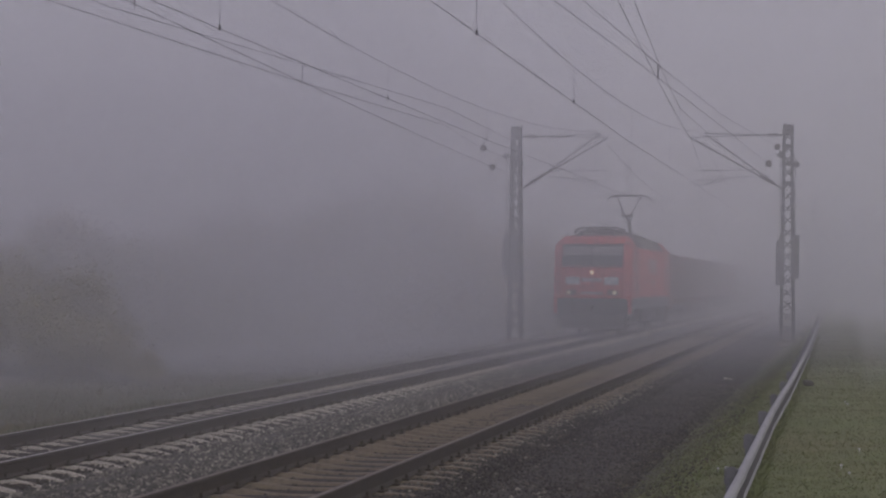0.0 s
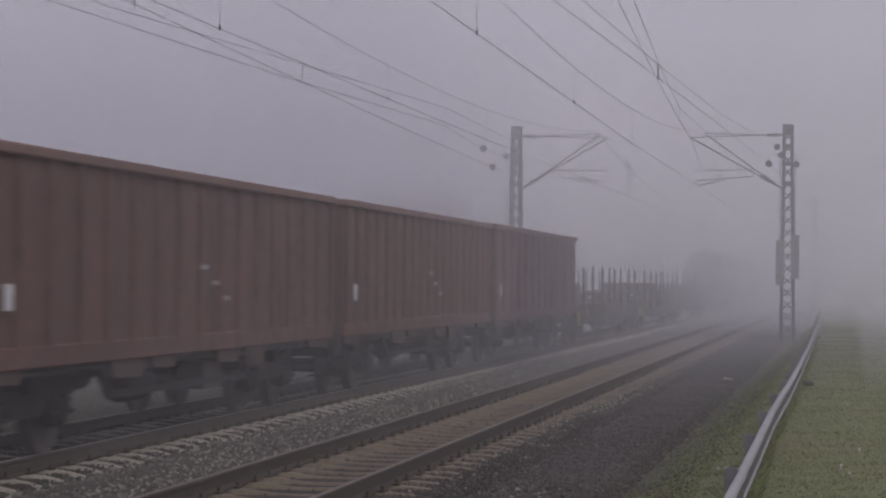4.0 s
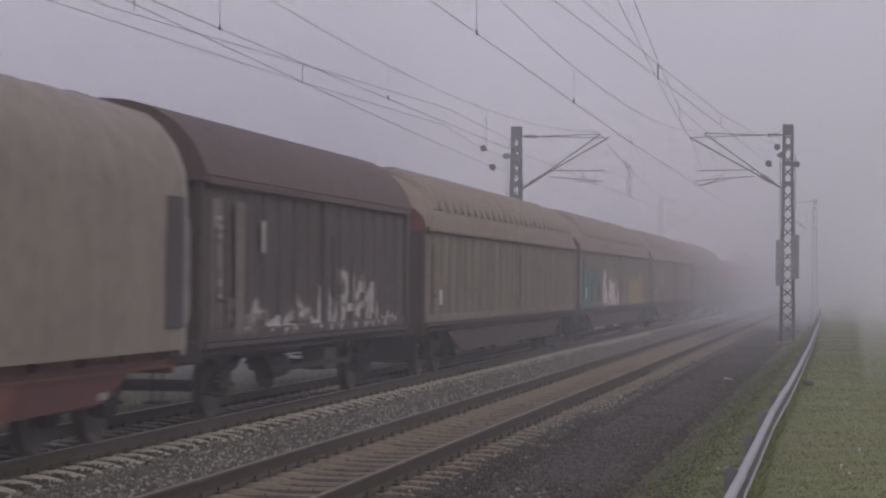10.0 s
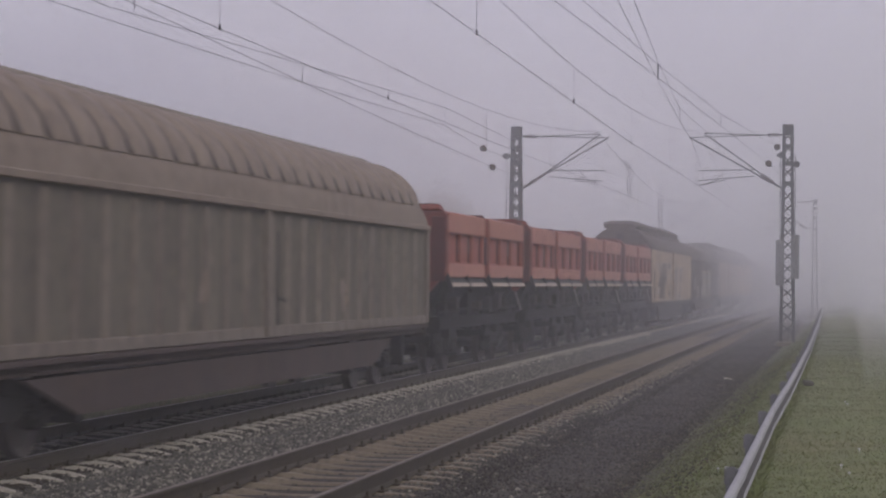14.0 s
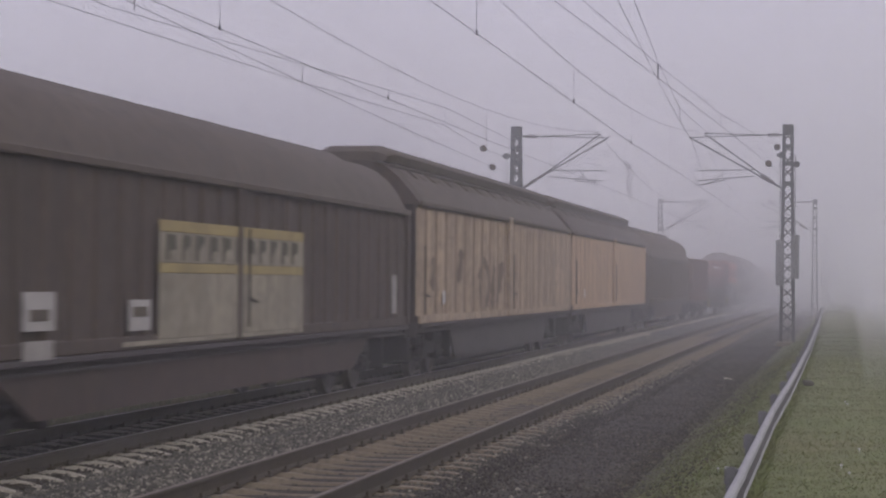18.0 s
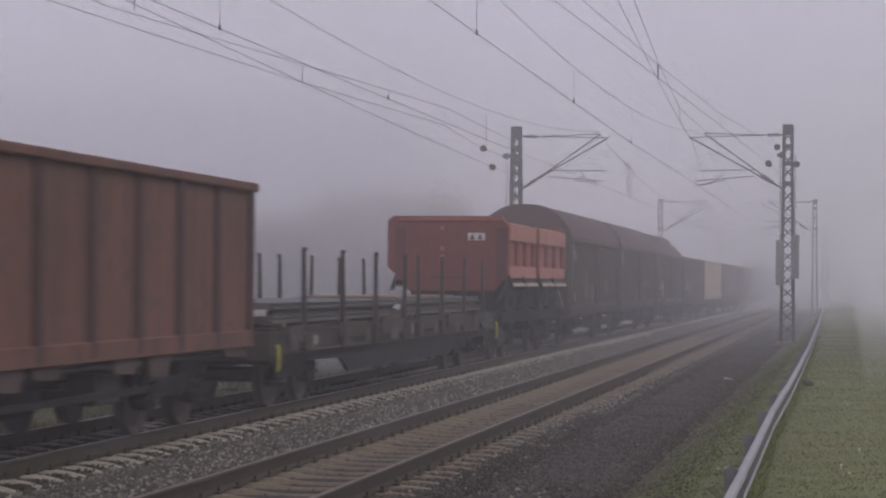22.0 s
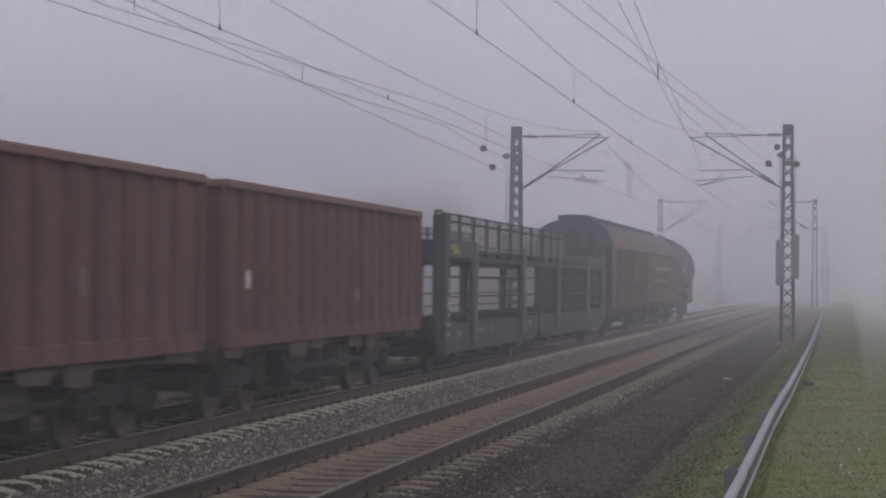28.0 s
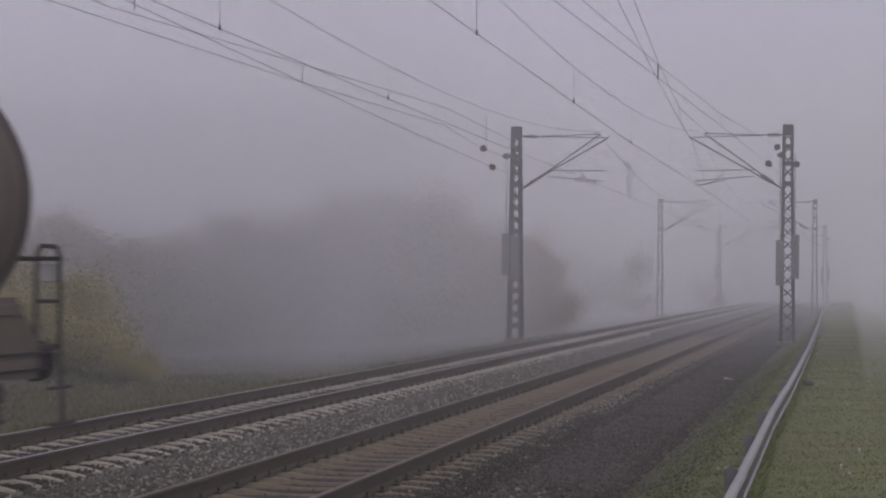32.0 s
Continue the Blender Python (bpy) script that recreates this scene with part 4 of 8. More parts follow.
# ---------------------------------------------------------------- stake wagons with load
def stake_wagon(q, L, seed, label, stacks):
    rnd = random.Random(seed)
    v = vehicle("stake_wagon", label, "wagon", q)
    underframe(v, L, 0.84, 1.19, 1.34, SILL_BROWN, False)
    for s in (-1, 1):
        part("fish_belly_sill", Mesh().prism([(0.3, 0.85), (0.3, 0.72), (4.6, 0.66), (5.2, 0.42), (L - 5.2, 0.42), (L - 4.6, 0.66), (L - 0.3, 0.72), (L - 0.3, 0.85)], s * 1.2 - 0.03, s * 1.2 + 0.03, "x"), GEAR, v)
    for k in range(int(L / 0.6)):
        part("floor_plank", PLANK, None, v).matrix_basis = pose(0, 0.3 + k * (L - 0.6) / (int(L / 0.6) - 1), 1.21)
    n = 8
    for s in (-1, 1):
        for k in range(n):
            y = L / 2 + (-7.85, -5.42, -3.0, -0.7, 0.7, 3.0, 5.42, 7.85)[k]
            st = at(part("stake", STAKE, None, v), pose(s * 1.34, y + (0.0 if s > 0 else -0.35), 0.85, rnd.uniform(-1, 1), rnd.uniform(-1.2, 1.2), 0 if s > 0 else 180))
            at(part("stake_pocket", POCKET, None, v), pose(s * 1.32, y + (0.0 if s > 0 else -0.35), 0.98))
        for k in range(6):
            at(part("side_flap", FLAP, None, v), pose(s * 1.33, 1.9 + k * (L - 3.8) / 5, 1.1))
    plates(v, 1.36, [(L * 0.06, 1.0, 0.3, 0.22), (L * 0.12, 1.0, 0.45, 0.26), (L * 0.24, 1.02, 0.3, 0.3), (L * 0.31, 1.02, 0.3, 0.22), (L * 0.42, 1.0, 0.6, 0.24), (L * 0.55, 1.0, 0.25, 0.3), (L * 0.62, 1.02, 0.4, 0.2), (L * 0.74, 1.0, 0.5, 0.2), (L * 0.85, 1.0, 0.24, 0.26)], DULL_PLATE)
    for y in (0.22, L - 0.22):
        part("corner_handle", Mesh().path([(1.36, y, 0.62), (1.39, y, 0.66), (1.39, y, 0.95), (1.36, y, 1.0)], 0.03, 6), SAFETY_YELLOW, v, "yellow shunter's handle")
    plates(v, 1.367, [(L * 0.125, 1.02, 0.2, 0.14), (L * 0.5, 1.05, 0.12, 0.2), (L * 0.9, 0.98, 0.2, 0.12)], PATCH)
    bogies(v, (2.6, L - 2.6))
    draw_gear(v, L)
    # the load is a set of things of its own that rides along
    for a, b, tall in stacks:
        ld = vehicle("load_of_steel", "bundle of rusty steel bars stacked high on a stake wagon" if tall else "low bundle of grey steel bars on timber bearers", "load", q + a, "loads on the stake wagons")
        z = 1.235
        for yb in (0.5, (b - a) / 2, b - a - 0.5):
            part("bearer", BEARER, None, ld).matrix_basis = pose(0, yb, z)
        z += 0.06
        for lay in range(6 if tall else 3):
            h, wide = 0.1, 1.18 - 0.05 * (lay % 2) - (0.25 if lay > 2 else 0)
            short = rnd.uniform(0.0, 0.5) + (0.6 if lay > 2 else 0)
            for i in range(6):
                x = -wide + 2 * wide * (i + 0.5) / 6
                hh = wide / 6 * 0.94
                d0, d1 = rnd.uniform(-0.1, 0.25), rnd.uniform(-0.3, 0.2) - short
                bar = Mesh().prism([(x - hh, z), (x + hh, z), (x + hh, z + 0.03), (x + hh - 0.05, z + 0.045), (x + hh - 0.05, z + 0.07), (x + hh - 0.012, z + 0.08), (x + hh - 0.012, z + h), (x - hh, z + h)], d0, b - a + d1)
                part("steel_bar", bar, RUST_STEEL if lay > 2 else (OLD_STEEL if lay % 2 else PALE_STEEL), ld)
            z += h + 0.004
        if rnd.random() < 0.7:
            part("timber_board", Mesh().box(-0.9, 0.9, 0.3, (b - a) * rnd.uniform(0.4, 0.8), z - 0.002, z + 0.04, 0.01), TIMBER, ld)
        part("end_plate", Mesh().box(0.85, 1.08, -0.12, -0.08, 1.40, 1.5, 0.01), WHITE, ld, "pale end plate with tags")
        part("end_plate", Mesh().box(0.5, 0.72, b - a + 0.26, b - a + 0.3, 1.38, 1.5, 0.01), WHITE, ld, "pale end plate with tags")
    return v


PLANK = Mesh().box(-1.3, 1.3, -0.27, 0.27, -0.03, 0.025, 0.008).data("floor_plank", GEAR)
STAKE_PAINT = surface("dark_brown_stake", (0.048, 0.040, 0.036), (0.07, 0.052, 0.044), 0.8, 0, 1.2, 8, 0.5)
STAKE = Mesh().add([(sx * w, sy * w, zz) for zz, w in ((0.0, 0.048), (1.54, 0.026)) for sx, sy in ((-1, -1), (1, -1), (1, 1), (-1, 1))], [(0, 1, 5, 4), (1, 2, 6, 5), (2, 3, 7, 6), (3, 0, 4, 7), (0, 3, 2, 1), (4, 5, 6, 7)]).box(-0.03, 0.035, -0.02, 0.07, 1.53, 1.6, 0.012).data("stake", STAKE_PAINT, 0)
POCKET = Mesh().box(-0.06, 0.07, -0.08, 0.08, -0.1, 0.16, 0.02).data("stake_pocket", SILL_BROWN)
FLAP = Mesh().box(-0.02, 0.025, -0.95, 0.95, -0.1, 0.16, 0.012).data("side_flap", SILL_BROWN)
BEARER = Mesh().box(-1.2, 1.2, -0.06, 0.06, 0.0, 0.06, 0.008).data("bearer", TIMBER)


# ---------------------------------------------------------------- covered wagons
ROUND = [(1.41, 2.98), (1.40, 3.20), (1.36, 3.38), (1.26, 3.59), (1.10, 3.80), (0.88, 3.98), (0.60, 4.10), (0.30, 4.16)]
FLATTER = [(1.42, 3.45), (1.40, 3.51), (1.22, 3.73), (0.98, 3.99), (0.72, 4.20), (0.5, 4.28), (0.25, 4.31)]
BARREL = [(1.40, 3.22), (1.44, 3.30), (1.36, 3.54), (1.2, 3.78), (0.98, 3.99), (0.70, 4.16), (0.36, 4.26)]


def arch(half, ridge):
    return half + [(0.0, ridge)] + [(-x, z) for x, z in reversed(half)]


def roof_mesh(half, ridge, L, taper, drop=0.5, over=0.0):
    """A roof sheet lofted along the wagon, that comes down in a curve at both ends."""
    line = arch(half, ridge)
    ze = half[0][1]
    stations = [(-over, drop if taper else 1.0)]
    if taper:
        stations += [(taper * t, drop + (1 - drop) * math.sin(t * math.pi / 2)) for t in (0.12, 0.3, 0.55, 0.8, 1.0)]
    else:
        stations += [(0.4, 1.0)]
    n_mid = max(int(L / 1.5), 2)
    a, b = stations[-1][0], L - stations[-1][0]
    full = stations + [(a + (b - a) * k / n_mid, 1.0) for k in range(1, n_mid)] + [(L - y, k) for y, k in reversed(stations)]
    m, w = Mesh(), len(line)
    pts = []
    for y, k in full:
        for x, z in line:
            pts.append((x * (0.94 + 0.06 * k), y, ze + (z - ze) * k))
    faces = []
    for j in range(len(full) - 1):
        for i in range(w - 1):
            faces.append((j * w + i, j * w + i + 1, (j + 1) * w + i + 1, (j + 1) * w + i))
    faces += [tuple(range(w)), tuple(range((len(full) - 1) * w, len(full) * w))]
    return m.add(pts, faces)


def covered(q, L, label, wall, roof, half=ROUND, ridge=4.31, ribs=26, rib_w=0.09, doors=2, roof_ribs=0, cap=False, taper=0.9, end=None, base=1.14, gear="bogie",
            sill=None, splits=True, eave=True, category="wagon", name="covered_wagon", drop=0.5, over=0.0, seam_dark=None, post=True, under=0.96, sheet=None, gable=None, middle=0.0, scallop=0.36, rib_span=(2, 99), cap_in=0.75):
    v = vehicle(name, label, category, q)
    w, zt = 1.40, half[0][1]
    walls[v] = (L, doors, ribs, rib_w, base)
    underframe(v, L, under - 0.02, base, 1.34, sill or DARK_GREY, True)
    part("end_wall", Mesh().box(-1.33, 1.33, 0.02, 0.08, base, zt), end or wall, v)
    part("end_wall", Mesh().box(-1.33, 1.33, L - 0.08, L - 0.02, base, zt), end or wall, v)
    for yy, d in ((0.0, -1), (L, 1)):
        for x in (-1.3, -0.45, 0.45, 1.3):
            part("end_post", Mesh().box(x - 0.06, x + 0.06, yy - 0.03, yy + 0.03, base - 0.02, zt - 0.01, 0.012), end or wall, v)
    for s in (-1, 1):
        for d in range(doors):
            a, b = 0.06 + (L - 0.12) * d / doors, 0.06 + (L - 0.12) * (d + 1) / doors
            # sheet: a darker colour than the ribs for the recessed wall
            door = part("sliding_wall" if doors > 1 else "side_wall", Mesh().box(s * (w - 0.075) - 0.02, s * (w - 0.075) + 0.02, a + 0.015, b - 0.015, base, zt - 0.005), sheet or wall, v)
            n = max(ribs // doors, 2)
            rib = Mesh().prism([(rib_w / 2 * t, s * 0.07 * (1 - t * t)) for t in (-1, -0.85, -0.6, -0.25, 0.25, 0.6, 0.85, 1)], base + 0.13, zt - 0.1, "z")
            rib.v = [(y, x, z) for x, y, z in rib.v]
            rib = rib.data("rib", wall, 45)
            for k in range(n):
                at(part("rib", rib, None, door), pose(s * (w - 0.057), a + 0.14 + (b - a - 0.28) * k / (n - 1), 0))
            part("bottom_band", Mesh().box(s * (w - 0.03) - 0.03, s * (w - 0.03) + 0.03, a + 0.01, b - 0.01, base - 0.02, base + 0.14, 0.012), wall, door)
            if post:
                part("door_post", Mesh().box(s * w - 0.02, s * w + 0.035, b - 0.2, b - 0.02, base, zt + 0.04, 0.012), wall, door)
                if middle and d == 0:
                    part("middle_post", Mesh().box(s * w - 0.03, s * w + 0.05, b - middle, b - 0.01, base - 0.01, zt + 0.06, 0.015), wall, door)
                part("lock_rod", Mesh().tube((s * (w + 0.03), a + 0.3, base + 0.15), (s * (w + 0.03), a + 0.3, base + 1.5), 0.014, 6), GEAR, door)
                part("lock_handle", Mesh().path([(s * (w + 0.03), a + 0.3, base + 0.55), (s * (w + 0.05), a + 0.62, base + 0.50)], 0.018, 6), GEAR, door)
        if eave:
            part("eave_rail", Mesh().box(s * (w + 0.015) - 0.03, s * (w + 0.015) + 0.03, 0.02, L - 0.02, zt - 0.05, zt + 0.05, 0.015), roof, v)
        if splits:
            part("guide_rail", Mesh().box(s * 1.36 - 0.05, s * 1.36 + 0.05, 0.05, L - 0.05, base - 0.1, base - 0.03, 0.012), sill or DARK_GREY, v)
    if gable:
        for y0, y1 in ((-0.05, 0.06), (L - 0.06, L + 0.05)):
            k = 0.98 if taper == 0 else drop + 0.02
            part("end_gable", Mesh().prism([(x * (0.94 + 0.06 * k), zt - 0.05 + (z - zt) * k) for x, z in arch(half, ridge)], y0, y1), gable, v)
    rf = part("roof", roof_mesh(half, ridge, L, taper, drop, over), roof, v, smooth=40)
    if roof_ribs:
        pts2 = half[rib_span[0]:rib_span[1]]
        rb = Mesh()
        cross = [(-1.0, -0.02), (-0.86, 0.045), (-0.4, 0.085), (0.4, 0.085), (0.86, 0.045), (1.0, -0.02)]
        for i, (x, z) in enumerate(pts2):
            lift = 0.25 if i in (0, len(pts2) - 1) else 1.0
            nx, nz = (0.75, 0.66) if x > 0.8 else (0.4, 0.9)
            rb.v += [(x + nx * h * lift, scallop * t, z + nz * h * lift) for t, h in cross]
        rb.f = [(j * 6 + i, j * 6 + i + 1, j * 6 + 7 + i, j * 6 + 6 + i) for j in range(len(pts2) - 1) for i in range(5)]
        # dark strips colour in the dirt and crease shade between roof ribs
        sm = Mesh()
        for x, z in pts2:
            nx, nz = (0.75, 0.66) if x > 0.8 else (0.4, 0.9)
            sm.v += [(x + nx * h, t, z + nz * h) for t, h in ((-0.055, -0.01), (-0.04, 0.035), (0.04, 0.035), (0.055, -0.01))]
        sm.f = [(j * 4 + i, j * 4 + i + 1, j * 4 + 5 + i, j * 4 + 4 + i) for j in range(len(pts2) - 1) for i in range(3)]
        sm = sm.data("roof_seam", SEAM_SHADE if roof == DUST_ROOF else DARK_ROOF, 40)
        rb = rb.data("roof_rib", roof, 40)
        for s in (0, 180):
            for k in range(roof_ribs):
                y = taper + 0.15 + (L - 2 * taper - 0.3) * k / (roof_ribs - 1)
                at(part("roof_rib", rb, None, rf), pose(0, y, 0, 0, 0, s))
                if k < roof_ribs - 1:
                    at(part("roof_seam", sm, None, rf), pose(0, y + 0.5 * (L - 2 * taper - 0.3) / (roof_ribs - 1), 0, 0, 0, s))
    if cap:
        c0, c1 = cap_in, L - cap_in
        foot = 0.72 if cap_in > 0.32 else 0.80
        ring = [(-foot, ridge - 0.05), (-0.78, ridge + 0.10), (-0.74, ridge + 0.16), (-0.5, ridge + 0.27), (0.5, ridge + 0.27), (0.74, ridge + 0.16), (0.78, ridge + 0.10), (foot, ridge - 0.05)]
        m = Mesh()
        n = len(ring)
        pts = []
        for y, k in ((c0 - 0.2, 0.6), (c0 + 0.05, 1.0), (c1 - 0.05, 1.0), (c1 + 0.2, 0.6)):
            pts += [(x * (0.75 + 0.25 * k), y, ridge - 0.04 + (z - ridge + 0.04) * k) for x, z in ring]
        faces = [(j * n + i, j * n + i + 1, (j + 1) * n + i + 1, (j + 1) * n + i) for j in range(3) for i in range(n - 1)]
        part("ridge_cap", m.add(pts, faces + [tuple(range(n)), tuple(range(3 * n, 4 * n))]), roof, v, smooth=25)
        part("ridge_gutter", Mesh().box(0.66, 0.80, c0, c1, ridge - 0.14, ridge - 0.09, 0.01), roof, v)
    elif seam_dark:
        part("ridge_strip", Mesh().box(-0.46, 0.46, taper + 0.3, L - taper - 0.5, ridge - 0.05, ridge + (0.045 if roof == seam_dark else 0.09), 0.02), seam_dark, v)
    if gear == "bogie":
        bogies(v, (2.9, L - 2.9))
        # dark blocks added to close off the bright view beneath the frame
        for y in (0.7, 4.9, L - 4.9, L - 0.7):
            part("brake_beam", Mesh().box(-1.05, 1.05, y - 0.1, y + 0.1, 0.32, 0.94, 0.03), GEAR, v)
    else:
        axles(v, (L * 0.17, L * 0.83))
        for s in (-1, 1):
            for y in (L * 0.17, L * 0.83):
                spring = [(-0.62, 0.80), (-0.4, 0.70), (0, 0.64), (0.4, 0.70), (0.62, 0.80), (0.62, 0.86), (0.4, 0.78), (0, 0.73), (-0.4, 0.78), (-0.62, 0.86)]
                m = Mesh().prism(spring, s * 1.0 - 0.06, s * 1.0 + 0.06, "x")
                m.v = [(x, yy + y, z) for x, yy, z in m.v]
                part("leaf_spring", m, GEAR, v)
    draw_gear(v, L)
    return v


# ---------------------------------------------------------------- tarpaulin wagons
def tarp_wagon(q, L, label, skin, sill, ends, frame=None):
    v = vehicle("tarpaulin_wagon", label, "wagon", q)
    half = [(1.48, 1.08), (1.48, 2.95), (1.45, 3.25), (1.34, 3.55), (1.14, 3.82), (0.95, 3.97)]
    underframe(v, L, 0.86, 1.1, 1.34, sill, False)
    line = arch(half, 4.27)
    m, w, pts, faces = Mesh(), len(line), [], []
    ys = [0.12 + (L - 0.24) * i / 60 for i in range(61)]
    for y in ys:
        fold = 0.012 * math.cos((y - 0.12) / (L - 0.24) * 12 * 2 * math.pi)
        for i, (x, z) in enumerate(line):
            f = fold if 0 < i < w - 1 else 0
            pts.append((x + math.copysign(f, x) * (abs(x) > 0.1), y, z + f * 0.7))
    for j in range(60):
        for i in range(w - 1):
            faces.append((j * w + i, j * w + i + 1, (j + 1) * w + i + 1, (j + 1) * w + i))
    part("tarpaulin", m.add(pts, faces), skin, v, smooth=50)
    for y, d in ((0.0, 1), (L, -1)):
        big = [(x * 1.015, z + (0.02 if z > 1.2 else 0)) for x, z in line]
        e = part("end_wall", Mesh().prism(big, y + d * 0.02, y + d * 0.14), ends, v)
        part("end_beam", Mesh().box(-1.4, 1.4, y - d * 0.04, y + d * 0.03, 2.9, 3.02, 0.015), ends, e)
        part("end_panel", Mesh().box(-0.95, 0.95, y - d * 0.03, y + d * 0.03, 1.25, 2.35, 0.015), ends, e)
        for s in (-1, 1):
            part("corner_post", Mesh().box(s * 1.38 - 0.07, s * 1.38 + 0.07, y - d * 0.1, y + d * 0.05, 1.0, 3.0, 0.015), ends, e)
            part("grab_rail", Mesh().path([(s * 1.48, y - d * 0.05, 1.4), (s * 1.5, y - d * 0.08, 1.5), (s * 1.5, y - d * 0.08, 2.6), (s * 1.48, y - d * 0.05, 2.7)], 0.018), PATCH, e)
    for s in (-1, 1):
        for k in range(9):
            y = 0.8 + (L - 1.6) * k / 8
            part("lashing_hook", Mesh().box(s * 1.44 - 0.03, s * 1.44 + 0.03, y - 0.04, y + 0.04, 0.98, 1.12, 0.01), GEAR, v)
    if frame:
        for y, d in ((0.06, 1),):
            hoop = [(x * 1.03, z + (0.05 if z > 1.2 else 0)) for x, z in line]
            hoop = hoop + [(x * 0.98, z - 0.06) for x, z in reversed(line)]
            part("end_hoop", Mesh().prism([(x, max(z, 2.95)) for x, z in hoop], min(y, y + d * 0.75), max(y, y + d * 0.75)), frame, v, "pale steel end hoop")
            for s in (-1, 1):
                part("end_post", Mesh().box(s * 1.5 - 0.03, s * 1.5 + 0.02, min(y + d * 0.25, y + d * 0.42), max(y + d * 0.25, y + d * 0.42), 1.0, 3.0, 0.01), frame, v)
                part("end_post", Mesh().box(s * 1.5 - 0.03, s * 1.5 + 0.015, min(y + d * 0.6, y + d * 1.0), max(y + d * 0.6, y + d * 1.0), 1.2, 2.85, 0.01), DARK_GREY, v)
                part("rear_panel", Mesh().box(s * 1.5 - 0.03, s * 1.5 + 0.012, L - 0.75, L - 0.12, 1.35, 2.95, 0.01), DARK_GREY, v)
                part("sole_plate", Mesh().prism([(0.4, 0.98), (0.6, 0.72), (3.9, 0.66), (4.8, 0.56), (6.9, 0.5), (9.7, 0.54), (10.7, 0.86), (L - 0.4, 0.98)], s * 1.28 - 0.02, s * 1.28 + 0.02, "x"), DUMP_DARK, v, "dark rusty red sole plate")
                part("sole_patch", Mesh().prism([(4.75, 0.6), (6.8, 0.54), (7.4, 0.9), (5.6, 0.88)], s * 1.303 - 0.003, s * 1.303 + 0.004, "x"), ORANGE, v, "faded rust-orange patch")
                part("lever_ring", Mesh().path([(s * 1.34, 4.4 + 0.16 * math.cos(t), 0.68 + 0.17 * math.sin(t)) for t in (0, 0.8, 1.6, 2.4, 3.14, 3.9, 4.7, 5.5, 6.28)], 0.022).tube((s * 1.34, 4.5, 0.55), (s * 1.34, 4.6, 0.42), 0.03, 6), SAFETY_YELLOW, v, "worn yellow brake lever ring")
                for zz in (1.45, 1.9, 2.35):
                    part("end_rung", Mesh().box(s * 1.5 - 0.03, s * 1.5 + 0.03, min(y, y + d * 0.4), max(y, y + d * 0.4), zz, zz + 0.05), frame, v)
        plates(v, 1.497, [(4.5, 2.08, 0.62, 0.46), (5.05, 2.05, 0.5, 0.12)], DARK_GREY)
        plates(v, 1.305, [(3.27, 0.90, 0.75, 0.035), (3.27, 0.82, 0.75, 0.035), (3.27, 0.74, 0.6, 0.035), (9.75, 0.62, 0.3, 0.08)], PATCH)
    else:
        plates(v, 1.492, [(0.45, 2.65, 0.45, 0.5), (0.3, 1.3, 0.55, 0.4), (0.35, 1.75, 0.3, 0.3), (0.5, 2.1, 0.2, 0.12), (2.0, 2.3, 0.7, 0.25)], TARP_PATCH)
        plates(v, 1.494, [(1.2, 1.6, 0.12, 0.2), (3.3, 1.62, 0.14, 0.14)], PATCH)
        for s in (-1, 1):
            part("end_post", Mesh().box(s * 1.5 - 0.03, s * 1.5 + 0.015, L - 0.75, L - 0.35, 1.4, 2.8, 0.01), TARP_PATCH, v)
    bogies(v, (2.2, L - 2.2))
    draw_gear(v, L)
    return v


